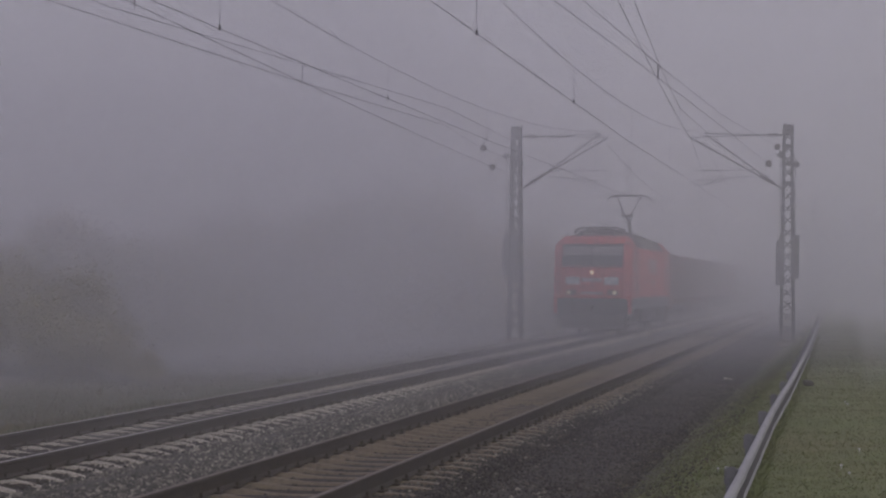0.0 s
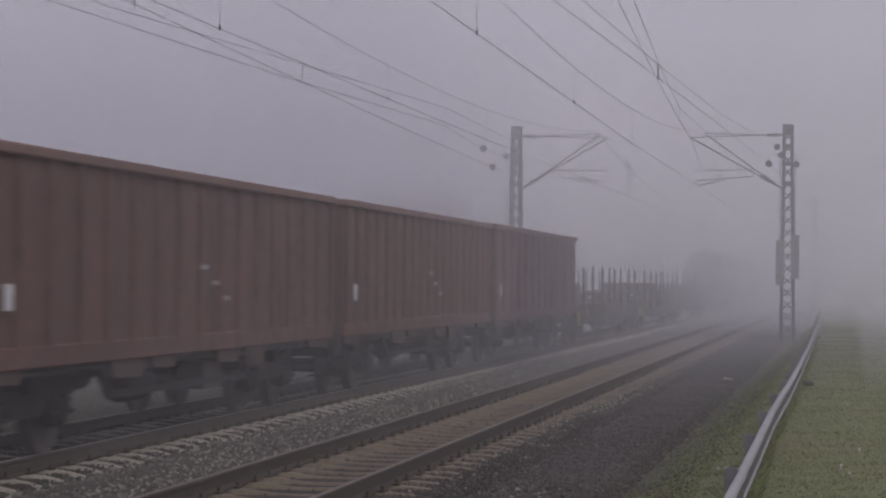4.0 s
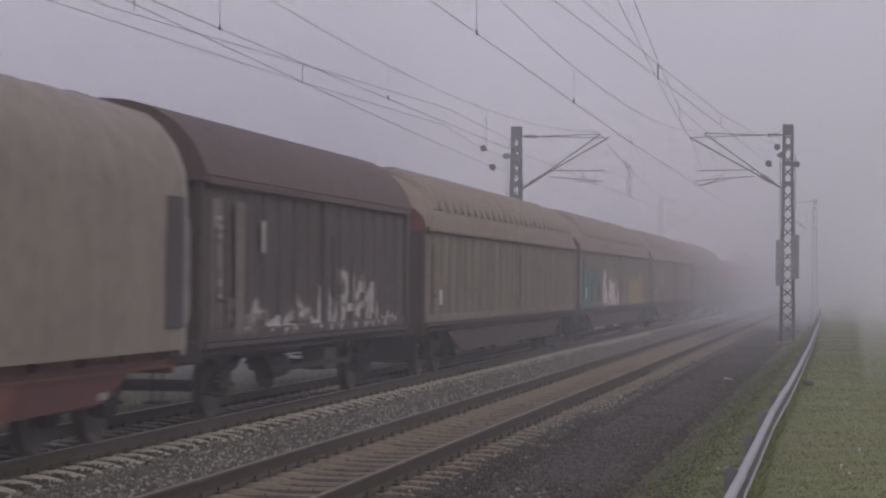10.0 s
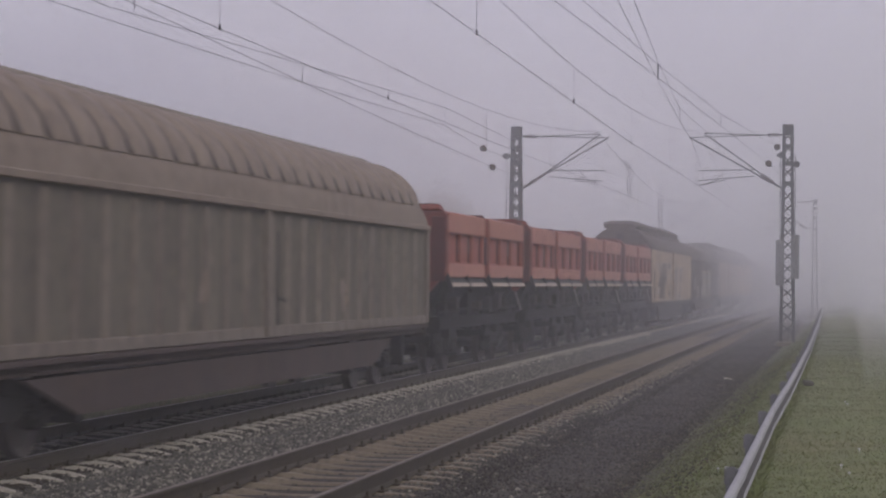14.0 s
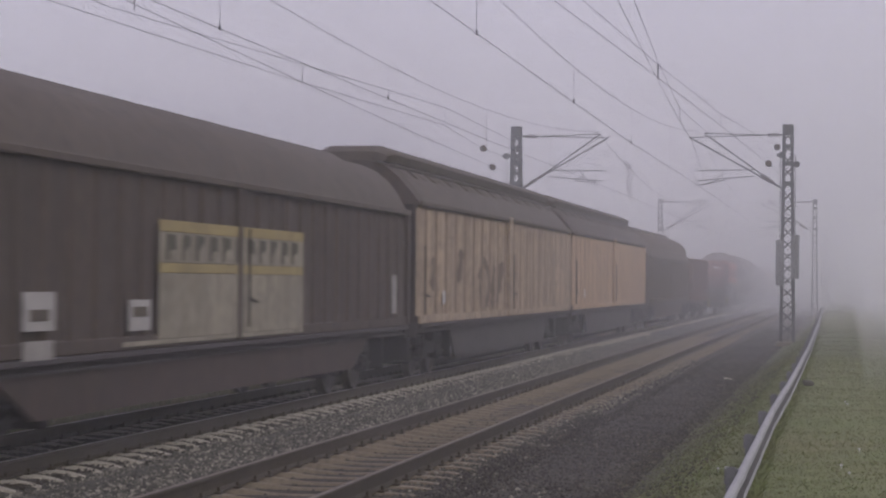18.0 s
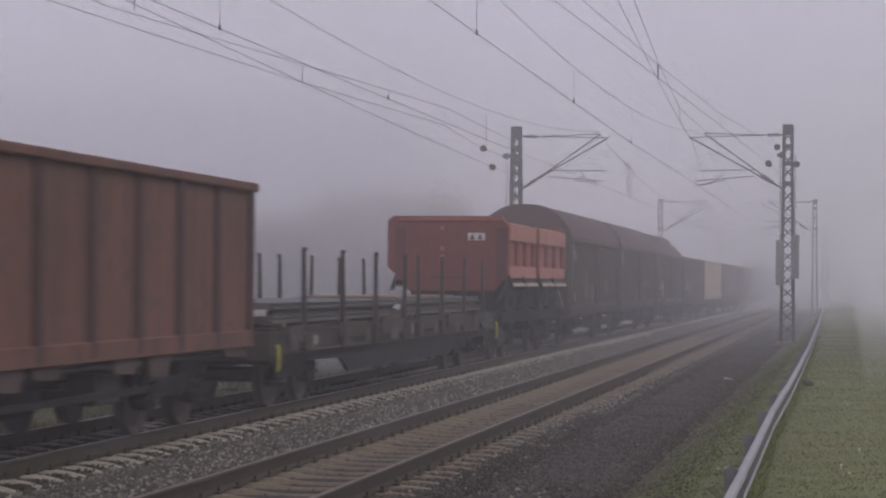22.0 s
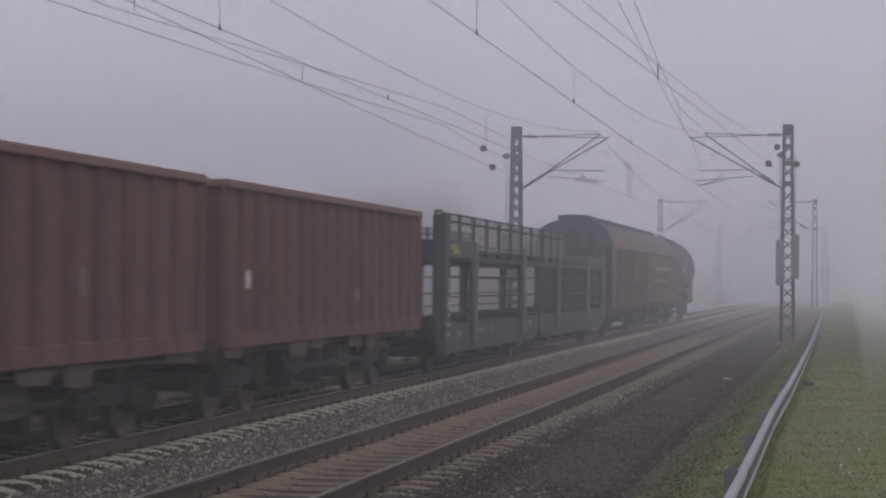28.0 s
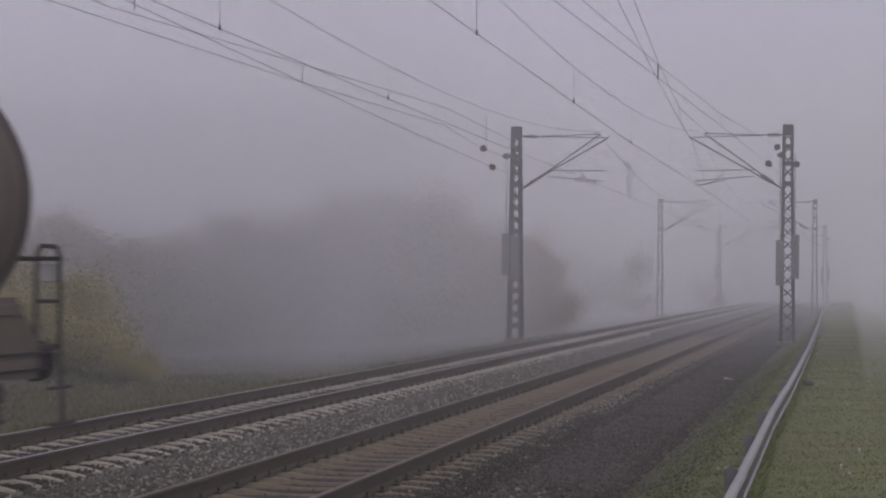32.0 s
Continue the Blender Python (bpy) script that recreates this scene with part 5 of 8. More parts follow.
# ---------------------------------------------------------------- tipping wagons
def tipper(q, L, label):
    v = vehicle("tipping_wagon", label, "wagon", q)
    underframe(v, L, 0.95, 1.2, 1.28, GEAR, False)
    zb, zt = 2.02, 3.33
    for y, d in ((0.0, 1), (L, -1)):
        ring = [(-1.05, 1.72), (1.05, 1.72), (1.28, 2.0), (1.42, 2.3), (1.42, 3.28), (1.24, 3.54), (-1.44, 3.54), (-1.58, 3.42), (-1.58, 2.3), (-1.28, 2.0)]
        # darker red paints the shade on the end wall
        e = part("end_wall", Mesh().prism(ring, y - d * 0.08, y + d * 0.14), DUMP_SHADE, v)
        # darker strip laid on the wall in place of a recessed corner
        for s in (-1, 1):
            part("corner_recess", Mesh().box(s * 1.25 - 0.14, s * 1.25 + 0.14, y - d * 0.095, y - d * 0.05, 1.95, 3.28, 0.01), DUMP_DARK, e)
        part("end_rim", Mesh().box(-1.3, 1.3, y - d * 0.12, y - d * 0.05, 3.40, 3.50, 0.02), DUMP_RED, e)
        part("hazard_sign", Mesh().box(0.42, 0.84, y - d * 0.095, y - d * 0.07, 2.95, 3.13, 0.004), WHITE, e, "white sign with small red triangles")
        for x in (0.53, 0.72):
            part("sign_mark", Mesh().prism([(x - 0.07, 2.97), (x + 0.07, 2.97), (x, 3.10)], y - d * 0.102, y - d * 0.08), DUMP_DARK, e)
        part("lifting_bar", Mesh().box(-0.5, 0.3, y - d * 0.11, y - d * 0.07, 2.02, 2.09, 0.01), DUMP_DARK, e)
        for z in (3.25, 2.75, 2.55):
            part("bolt", Mesh().tube((-0.22, y - d * 0.1, z), (-0.22, y - d * 0.05, z), 0.05, 10), DUMP_PALE, e)
        part("end_step", Mesh().box(-0.3, 0.5, y - d * 0.25, y + d * 0.05, 1.55, 1.6), GEAR, v)
    for bay in (0, 1):
        a, b = ((0.15, L * 0.433), (L * 0.497, L - 0.2))[bay]
        box = part("tipping_box", Mesh().prism([(-1.36, zb), (1.36, zb), (1.40, 2.30), (1.40, 2.34), (1.32, 2.36), (1.32, 2.92), (1.40, 2.95), (1.40, zt + 0.02), (1.36, zt + 0.05), (-1.36, zt + 0.05), (-1.40, zt + 0.02), (-1.40, 2.95), (-1.32, 2.92), (-1.32, 2.36), (-1.40, 2.34), (-1.40, 2.30)], a, b), DUMP_RED, v)
        # pale colour of the cover paints the sky's reflection on the top
        part("load_cover", Mesh().prism([(-1.34, zt + 0.04), (1.34, zt + 0.04), (1.2, zt + 0.09), (0.6, zt + 0.14), (-0.6, zt + 0.14), (-1.2, zt + 0.09)], a + 0.03, b - 0.03), DUMP_PALE, box, "rounded top of the tipping box, sky sheen painted pale")
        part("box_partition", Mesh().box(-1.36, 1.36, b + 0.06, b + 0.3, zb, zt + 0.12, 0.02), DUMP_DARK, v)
        for s in (-1, 1):
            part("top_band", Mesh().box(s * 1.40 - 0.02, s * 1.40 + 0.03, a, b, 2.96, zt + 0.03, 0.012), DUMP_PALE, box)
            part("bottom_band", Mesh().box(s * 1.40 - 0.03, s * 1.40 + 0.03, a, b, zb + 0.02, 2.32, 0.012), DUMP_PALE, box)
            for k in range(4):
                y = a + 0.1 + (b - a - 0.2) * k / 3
                # darker red strip behind each column
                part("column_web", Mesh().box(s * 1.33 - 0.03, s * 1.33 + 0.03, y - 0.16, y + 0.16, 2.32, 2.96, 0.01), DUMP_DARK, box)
                part("column", Mesh().box(s * 1.36 - 0.05, s * 1.36 + 0.05, y - 0.09, y + 0.09, 2.3, 2.98, 0.015), DUMP_RED, box)
            for k in range(2):
                y0, y1 = a + 0.06 + (b - a) * k / 2, a - 0.06 + (b - a) * (k + 1) / 2
                part("discharge_flap", Mesh().prism([(s * 1.38, zb), (s * 1.46, zb - 0.12), (s * 1.43, zb - 0.14), (s * 1.35, zb - 0.02)], y0, y1), GEAR, box)
                part("flap_edge", Mesh().prism([(s * 1.46, zb - 0.10), (s * 1.51, zb - 0.18), (s * 1.48, zb - 0.20), (s * 1.43, zb - 0.12)], y0, y1), CREAM, box, "cream painted flap edge")
                part("flap_lever", Mesh().prism([(s * 1.42, zb + 0.1), (s * 1.56, zb - 0.3), (s * 1.46, zb - 0.3), (s * 1.36, zb)], y0 - 0.14, y0 - 0.06), GEAR, box)
        plates(v, 1.34, [(a + (b - a) * 0.66, 2.72, 0.36, 0.3)], PATCH)
    part("hopper_chute", Mesh().prism([(-0.9, 1.2), (0.9, 1.2), (1.3, 2.02), (-1.3, 2.02)], 0.5, L - 0.5), GEAR, v)
    for k in range(4):
        y = 1.2 + (L - 2.4) * k / 3
        for s in (-1, 1):
            part("tipping_cylinder", Mesh().lathe([(0.1, 0.9), (0.12, 1.0), (0.12, 1.5), (0.07, 1.52), (0.07, 1.95)], (s * 1.08, y, 0), "z", 12), GEAR, v)
    for s in (-1, 1):
        part("air_pipe", Mesh().path([(s * 1.2, 0.2, 1.3), (s * 1.25, L * 0.3, 1.36), (s * 1.2, L * 0.6, 1.28), (s * 1.22, L - 0.2, 1.34)], 0.02), GEAR, v)
        for k in range(7):
            yy = 0.9 + (L - 1.8) * k / 6
            part("machinery_box", Mesh().box(s * 1.12 - 0.1, s * 1.12 + 0.1, yy - 0.16 - 0.05 * (k % 3), yy + 0.18, 1.22 + 0.06 * (k % 2), 1.5 + 0.1 * (k % 3), 0.02), DARK_GREY if k % 2 else GEAR, v)
        part("brake_lever", Mesh().path([(s * 1.3, L - 0.6, 1.7), (s * 1.38, L - 0.2, 1.25)], 0.03), PATCH, v)
    bogies(v, (2.0, L - 2.0))
    draw_gear(v, L)
    return v


# ---------------------------------------------------------------- car carrier
def arched_post(y, w, z0, z1, r, x0, x1):
    """A post that flares in a curve into the beams above and below."""
    ring = []
    for sy, sz in ((1, 1), (-1, 1), (-1, -1), (1, -1)):
        zc = z1 - r if sz > 0 else z0 + r
        arc = [(y + sy * (w + r - r * math.cos(t)), zc + sz * r * math.sin(t)) for t in (0, 0.4, 0.8, 1.2, 1.5708)]
        ring += arc if sy == sz else arc[::-1]
    return Mesh().prism(ring, x0, x1, "x")


def car_carrier(q, L, label):
    v = vehicle("car_carrier", label, "wagon", q)
    half_l = 13.75
    for k in (0, 1):
        a, b = (0.0, half_l) if k == 0 else (half_l + 0.2, L)
        lower = part("lower_deck", Mesh().box(-1.25, 1.25, a, b, 0.80, 0.92, 0.02), CAR_GREY, v)
        upper = part("upper_deck", Mesh().box(-1.30, 1.30, a, b, 2.46, 2.54, 0.015), CAR_GREY, v)
        spots = (0.3, 3.75, 10.7) if k == 0 else (17.1, 24.0, L - 0.5)
        for s in (-1, 1):
            part("side_sill", Mesh().prism([(a, 0.66), (a + 0.7, 0.44), (b - 0.7, 0.44), (b, 0.66), (b, 1.06), (a, 1.06)], s * 1.28 - 0.04, s * 1.28 + 0.04, "x"), CAR_GREY, lower)
            part("deck_edge", Mesh().prism([(s * 1.30, 2.37), (s * 1.38, 2.37), (s * 1.38, 2.44), (s * 1.34, 2.46), (s * 1.34, 2.56), (s * 1.40, 2.58), (s * 1.40, 2.64), (s * 1.30, 2.64)], a, b), CAR_GREY, upper)
            part("deck_lip", Mesh().box(s * 1.26 - 0.03, s * 1.26 + 0.03, a, b, 2.70, 2.76, 0.01), CAR_GREY, upper)
            for y in spots:
                part("post", arched_post(y, 0.2, 0.98, 2.40, 0.34, s * 1.31 - 0.04, s * 1.31 + 0.04), CAR_GREY, v)
                part("post_cover", Mesh().box(s * 1.40 - 0.06, s * 1.40 + 0.04, y - 0.14, y + 0.14, 0.62, 2.82, 0.02), CAR_PALE, v, "pale grey post cover")
            n, stop = (8, b) if k == 0 else (3, 18.6)
            for i in range(n + 1):
                y = a + 0.12 + (stop - a - 0.24) * i / n
                part("railing_post", Mesh().box(s * 1.38 - 0.035, s * 1.38 + 0.035, y - 0.055, y + 0.055, 2.5, 3.36, 0.01), CAR_DARK, upper)
                if i < n:
                    y2 = a + 0.12 + (stop - a - 0.24) * (i + 1) / n
                    wires = Mesh()
                    for j in range(1, 24):
                        yy = y + (y2 - y) * j / 24
                        wires.tube((s * 1.38, yy, 2.62), (s * 1.38, yy, 3.34), 0.0045, 4)
                    for j in range(1, 9):
                        wires.tube((s * 1.375, y, 2.62 + 0.08 * j), (s * 1.375, y2, 2.62 + 0.08 * j), 0.0045, 4)
                    tagged(part("railing_mesh", wires, POST_STEEL, upper), kind="stuff")
            for z, r in ((3.345, 0.02), (3.19, 0.028)):
                part("railing_wire", Mesh().tube((s * 1.38, a + 0.1, z), (s * 1.38, stop - 0.1, z), r, 6), CAR_DARK, upper)
            for z in (1.28, 1.62, 2.05):
                part("side_wire", Mesh().tube((s * 1.30, a + 0.2, z), (s * 1.30, b - 0.2, z), 0.018, 6), CAR_DARK, v)
        for y in (a + 1.6, b - 1.6):
            w = at(part("wheelset", WHEELSET, None, v), pose(0, y, 0))
            for s in (0, 180):
                at(part("axlebox", AXLEBOX, None, w), pose(0, 0, 0, 0, 0, s))
            part("wheel_housing", Mesh().box(-1.2, 1.2, y - 0.62, y + 0.62, 0.9, 1.1, 0.03), CAR_GREY, v)
        # added blocks fill the space under the deck with darkness
        for j in range(4):
            part("brake_beam", Mesh().box(-1.15, 1.15, a + 2.6 + 2.8 * j, a + 2.8 + 2.8 * j, 0.3, 0.84, 0.03), GEAR, v)
    for s in (-1, 1):
        part("tall_post", Mesh().box(s * 1.36 - 0.09, s * 1.36 + 0.09, 0.0, 0.56, 0.4, 3.34, 0.03), CAR_GREY, v)
        part("stair_rail", Mesh().path([(s * 1.36, -0.62, 1.0), (s * 1.36, -0.62, 3.36), (s * 1.36, 0.0, 3.38)], 0.03, 6), CAR_DARK, v)
        part("stair_post", Mesh().box(s * 1.30 - 0.06, s * 1.30 + 0.06, -0.34, -0.2, 0.8, 3.3, 0.02), CAR_DARK, v)
        part("side_panel", Mesh().box(s * 1.40 - 0.02, s * 1.40 + 0.02, 0.2, 3.55, 2.42, 2.8, 0.01), CAR_GREY, v)
    plates(v, 1.462, [(0.3, 1.98, 0.12, 0.06), (0.3, 1.88, 0.12, 0.06), (0.3, 1.5, 0.2, 0.06), (0.3, 1.75, 0.1, 0.08), (0.3, 1.6, 0.16, 0.08), (0.3, 1.42, 0.16, 0.1), (0.3, 1.25, 0.14, 0.06), (0.3, 1.05, 0.16, 0.06), (0.3, 0.85, 0.16, 0.05)], WHITE)
    plates(v, 1.425, [(1.0, 2.66, 0.9, 0.12), (1.35, 2.56, 0.8, 0.1)], YELLOW)
    plates(v, 1.325, [(4.9, 0.85, 0.7, 0.05), (2.2, 0.82, 0.3, 0.12), (6.2, 0.85, 0.2, 0.12), (12.2, 0.9, 0.5, 0.14)], PATCH)
    for s in (-1, 1):
        part("end_panel", Mesh().box(s * 1.38 - 0.03, s * 1.38 + 0.03, 24.2, L - 0.6, 2.46, 2.76, 0.02), BLUE_END, v, "faded blue end panel")
    plates(v, 1.415, [(26.0, 2.62, 0.25, 0.1)], PATCH)
    part("end_frame", Mesh().box(-1.34, 1.34, -0.02, 0.1, 2.3, 2.8, 0.02), CAR_GREY, v)
    draw_gear(v, L, steps=False)
    return v


# ---------------------------------------------------------------- tank wagon
def tank_wagon(q, L, label):
    v = vehicle("tank_wagon", label, "wagon", q)
    r, zc = 1.42, 2.72
    ring = [(0.02, 0.35), (0.6, 0.38), (1.0, 0.48), (1.25, 0.62), (1.38, 0.82), (r, 1.05), (r, L - 1.05), (1.38, L - 0.82), (1.25, L - 0.62), (1.0, L - 0.48), (0.6, L - 0.38), (0.02, L - 0.35)]
    tank = part("tank", Mesh().lathe(ring, (0, 0, zc), "y", 48), TANK, v, smooth=50)
    for y in (1.2, 2.65, 4.25, 5.65, 7.35, 9.05, 10.65, L - 1.1):
        part("hoop", Mesh().lathe([(r - 0.01, y - 0.07), (r + 0.035, y - 0.05), (r + 0.035, y + 0.05), (r - 0.01, y + 0.07)], (0, 0, zc), "y", 48), HOOP, tank)
    part("heat_shield", Mesh().sheet([((r + 0.05) * math.cos(radians(t)), zc + (r + 0.05) * math.sin(radians(t))) for t in range(-4, 60, 4)][::-1], 6.25, 9.0, 0.02), RUST_ROOF, tank)
    # added dark box stands in for the shade beneath the tank
    part("belly_frame", Mesh().box(-1.05, 1.05, 3.0, 10.4, 0.85, 1.62, 0.03), GEAR, v)
    part("walkway", Mesh().box(-0.4, 0.7, 3.35, 6.45, zc + r - 0.04, zc + r + 0.02, 0.01), GEAR, v)
    part("walkway", Mesh().box(-0.4, 0.6, 6.95, 10.25, zc + r - 0.06, zc + r - 0.01, 0.01), GEAR, v)
    part("handrail", Mesh().path([(-0.4, 3.4, zc + r), (-0.4, 3.5, zc + r + 0.32), (-0.4, L - 4.8, zc + r + 0.32), (-0.4, L - 4.6, zc + r)], 0.02), POST_STEEL, v)
    part("manhole", Mesh().lathe([(0.3, 0), (0.3, 0.18), (0.34, 0.2), (0.1, 0.26)], (0, L * 0.52, zc + r - 0.02), "z", 16), TANK, v)
    underframe(v, L, 0.98, 1.18, 1.28, GEAR, False)
    for y in (1.4, 2.6, L - 2.6, L - 1.4):
        part("saddle", Mesh().prism([(-1.2, 1.15), (1.2, 1.15), (1.25, 2.1), (0.9, 1.7), (0, 1.5), (-0.9, 1.7), (-1.25, 2.1)], y - 0.06, y + 0.06), GEAR, v)
    for s in (-1, 1):
        part("side_beam", Mesh().box(s * 1.24 - 0.05, s * 1.24 + 0.04, 0.9, L - 0.8, 1.56, 1.68, 0.01), TANK, v)
        part("end_skirt", Mesh().prism([(9.15, 1.57), (10.45, 1.22), (10.45, 0.94), (12.65, 0.90), (12.65, 1.3), (12.15, 1.64), (12.05, 1.75), (8.95, 1.66)], s * 1.22 - 0.03, s * 1.22 + 0.03, "x"), TANK, v)
        part("number_board", Mesh().box(s * 1.3 - 0.01, s * 1.3 + 0.02, 1.2, 3.15, 1.1, 1.88, 0.01), BAND_DARK, v)
    plates(v, 1.325, [(yy + 0.75, zz, ww, hh) for yy, zz, ww, hh in ((0.75, 1.83, 0.5, 0.09), (0.62, 1.6, 0.26, 0.1), (0.62, 1.47, 0.26, 0.08), (0.6, 1.38, 0.24, 0.06), (2.0, 1.78, 0.6, 0.08), (1.95, 1.67, 0.5, 0.06), (1.4, 1.55, 0.4, 0.07), (1.4, 1.4, 0.4, 0.07), (1.55, 1.2, 0.6, 0.09))], PATCH)
    plates(v, 1.30, [(4.65 + 0.33 * k, 1.09, 0.2, 0.05) for k in range(5)], YELLOW)
    part("level_plate", Mesh().box(r + 0.02, r + 0.06, 4.5, 4.7, 2.42, 2.84, 0.006), WHITE, tank)
    part("flame_sign", Mesh().box(r - 0.04, r + 0.035, 2.5, 2.75, 1.98, 2.12, 0.006), DUMP_RED, tank, "small red hazard panel")
    # brakeman's platform with railing behind the tank
    y0 = L - 0.25
    plat = part("end_platform", Mesh().box(-1.2, 1.2, y0 - 0.1, L + 0.5, 1.18, 1.24, 0.01), GEAR, v)
    for s in (-1, 1):
        part("platform_rail", Mesh().path([(s * 1.2, y0, 1.2), (s * 1.2, y0, 2.15), (s * 1.2, y0 + 0.12, 2.28), (s * 1.2, L + 0.3, 2.28), (s * 1.2, L + 0.42, 2.15), (s * 1.2, L + 0.42, 1.2)], 0.026), GEAR, plat)
        part("platform_rail", Mesh().path([(s * 1.2, y0, 1.7), (s * 1.2, L + 0.42, 1.7)], 0.022), GEAR, plat)
        part("platform_ladder", Mesh().path([(s * 1.25, L + 0.3, 1.2), (s * 1.28, L + 0.34, 0.4), (s * 1.28, L + 0.7, 0.4)], 0.022).path([(s * 1.28, L - 0.05, 0.4), (s * 1.28, L + 0.34, 0.4)], 0.022).path([(s * 1.27, L - 0.05, 0.78), (s * 1.27, L + 0.6, 0.78)], 0.02), GEAR, plat)
    part("end_rail", Mesh().path([(-1.2, L + 0.42, 2.15), (1.2, L + 0.42, 2.15)], 0.026), GEAR, plat)
    part("tail_sign", Mesh().box(0.95, 1.25, L + 0.44, L + 0.47, 1.9, 2.1, 0.01), WHITE, plat)
    bogies(v, (1.9, L - 1.9))
    draw_gear(v, L, steps=False)
    return v

# ---------------------------------------------------------------- locomotive
def locomotive(q, L, label):
    v = vehicle("locomotive", label, "locomotive", q, "")
    side = [(1.43, 1.36), (1.45, 2.2), (1.44, 3.28), (1.40, 3.34)]
    # main body with sloping roof sides
    body = [(-1.47, 1.36), (1.47, 1.36), (1.49, 2.2), (1.48, 3.26), (1.43, 3.32), (-1.43, 3.32), (-1.48, 3.26), (-1.49, 2.2)]
    hull = part("body_shell", Mesh().prism(body, 2.0, L - 2.0), RED, v, "red body side")
    part("roof", Mesh().prism([(-1.40, 3.325), (1.40, 3.325), (1.05, 3.78), (0.9, 3.84), (-0.9, 3.84), (-1.05, 3.78)], 2.1, L - 2.1), ROOF_GREY, v, "grey sloping roof")
    for s in (-1, 1):
        part("rain_gutter", Mesh().tube((s * 1.42, 2.0, 3.33), (s * 1.42, L - 2.0, 3.33), 0.03, 6), ROOF_GREY, v)
        for a, b in ((3.2, 5.4), (12.6, 14.6)):
            m = Mesh()
            for k in range(8):
                t0 = 0.12 + 0.095 * k
                x, z = 1.40 - 0.35 * t0, 3.325 + 0.455 * t0
                m.prism([(s * (x + 0.006), z + 0.004), (s * (x + 0.03), z + 0.012), (s * (x - 0.012), z + 0.04), (s * (x - 0.02), z + 0.036)], a, b)
            part("roof_grille", m, DARK_GREY, v)
        part("grey_band", Mesh().box(s * 1.46 - 0.03, s * 1.46 + 0.025, 1.55, L - 1.2, 0.92, 1.38, 0.015), BAND_GREY, v, "grey lower band")
        for y in (2.35, 2.6, L - 2.35, L - 2.6):
            part("door_seam", Mesh().box(s * 1.487 - 0.004, s * 1.487 + 0.006, y - 0.012, y + 0.012, 1.42, 3.2), BLACK, v)
        for y in (1.95, L - 1.95):
            part("hand_rail", Mesh().path([(s * 1.47, y, 1.6), (s * 1.5, y, 1.65), (s * 1.5, y, 2.5), (s * 1.47, y, 2.55)], 0.016), BAND_GREY, v)
        for k, y in enumerate((2.2, L - 2.2)):
            for z in (0.42, 0.68, 0.95):
                part("step", Mesh().box(s * 1.36 - 0.1, s * 1.36 + 0.08, y - 0.2, y + 0.2, z - 0.02, z + 0.02, 0.006), BAND_GREY, v)
            part("step_well", Mesh().box(s * 1.48 - 0.02, s * 1.48 + 0.012, y - 0.2, y + 0.2, 1.02, 1.3), BLACK, v)
        for y in (4.6, 6.2, 8.0, 9.3, 10.4, 12.2, 14.4):
            part("hatch", Mesh().box(s * 1.48 - 0.02, s * 1.48 + 0.012, y - 0.09, y + 0.09, 1.18, 1.3, 0.006), BLACK if y in (6.2, 12.2) else PATCH, v)
        # side lettering stays plain blocks of its colour
        for k, (w, h) in enumerate(((0.34, 0.6), (0.34, 0.6), (0.12, 0.6), (0.28, 0.6), (0.12, 0.6), (0.36, 0.6), (0.36, 0.6))):
            y = 7.0 + (0.36, 0.86, 1.28, 1.62, 1.98, 2.4, 2.92)[k]
            part("letter_block", Mesh().box(s * 1.492 - 0.003, s * 1.492 + 0.006, y - w / 2 + 0.05, y + w / 2 - 0.02, 2.33, 2.90), WHITE, v)
        for a, b, z, h in ((8.0, 9.8, 1.98, 0.16), (8.3, 9.2, 1.78, 0.06)):
            part("small_lettering", Mesh().box(s * 1.492 - 0.003, s * 1.492 + 0.005, a, b, z - h / 2, z + h / 2), CREAM, v)
    for end in (0, 1):
        def Y(y):
            return y if end == 0 else L - y
        d = 1 if end == 0 else -1
        cab = thing_part("cab", v)
        # cab: stations from the face to the body, each a ring of the same count
        outline = [(0.05, 1.36), (0.0, 1.75), (0.02, 2.45), (0.40, 3.42), (0.62, 3.66), (1.25, 3.74), (2.02, 3.74), (2.02, 1.36)]
        nose = [(0.34, 1.36), (0.28, 1.75), (0.30, 2.45), (0.62, 3.36), (0.82, 3.34), (1.4, 3.34), (2.02, 3.34), (2.02, 1.36)]
        m = Mesh()
        pts = []
        for s, inset in ((-1.485, 1), (-1.2, 0), (1.2, 0), (1.485, 1)):
            line = nose if inset else outline
            for k, (y, z) in enumerate(line):
                x = s * (0.985 if k in (0,) else 1.0)
                pts.append((x, Y(y), z))
        n = 8
        faces = [(j * n + i, j * n + (i + 1) % n, (j + 1) * n + (i + 1) % n, (j + 1) * n + i) for j in range(3) for i in range(n)]
        faces += [tuple(range(n)), tuple(range(3 * n, 4 * n))]
        part("cab_shell", m.add(pts, faces), RED, cab, "red cab front", smooth=20)

        def face_y(z):
            return Y(0.02 + (z - 2.45) * 0.392 if z > 2.45 else 0.0)
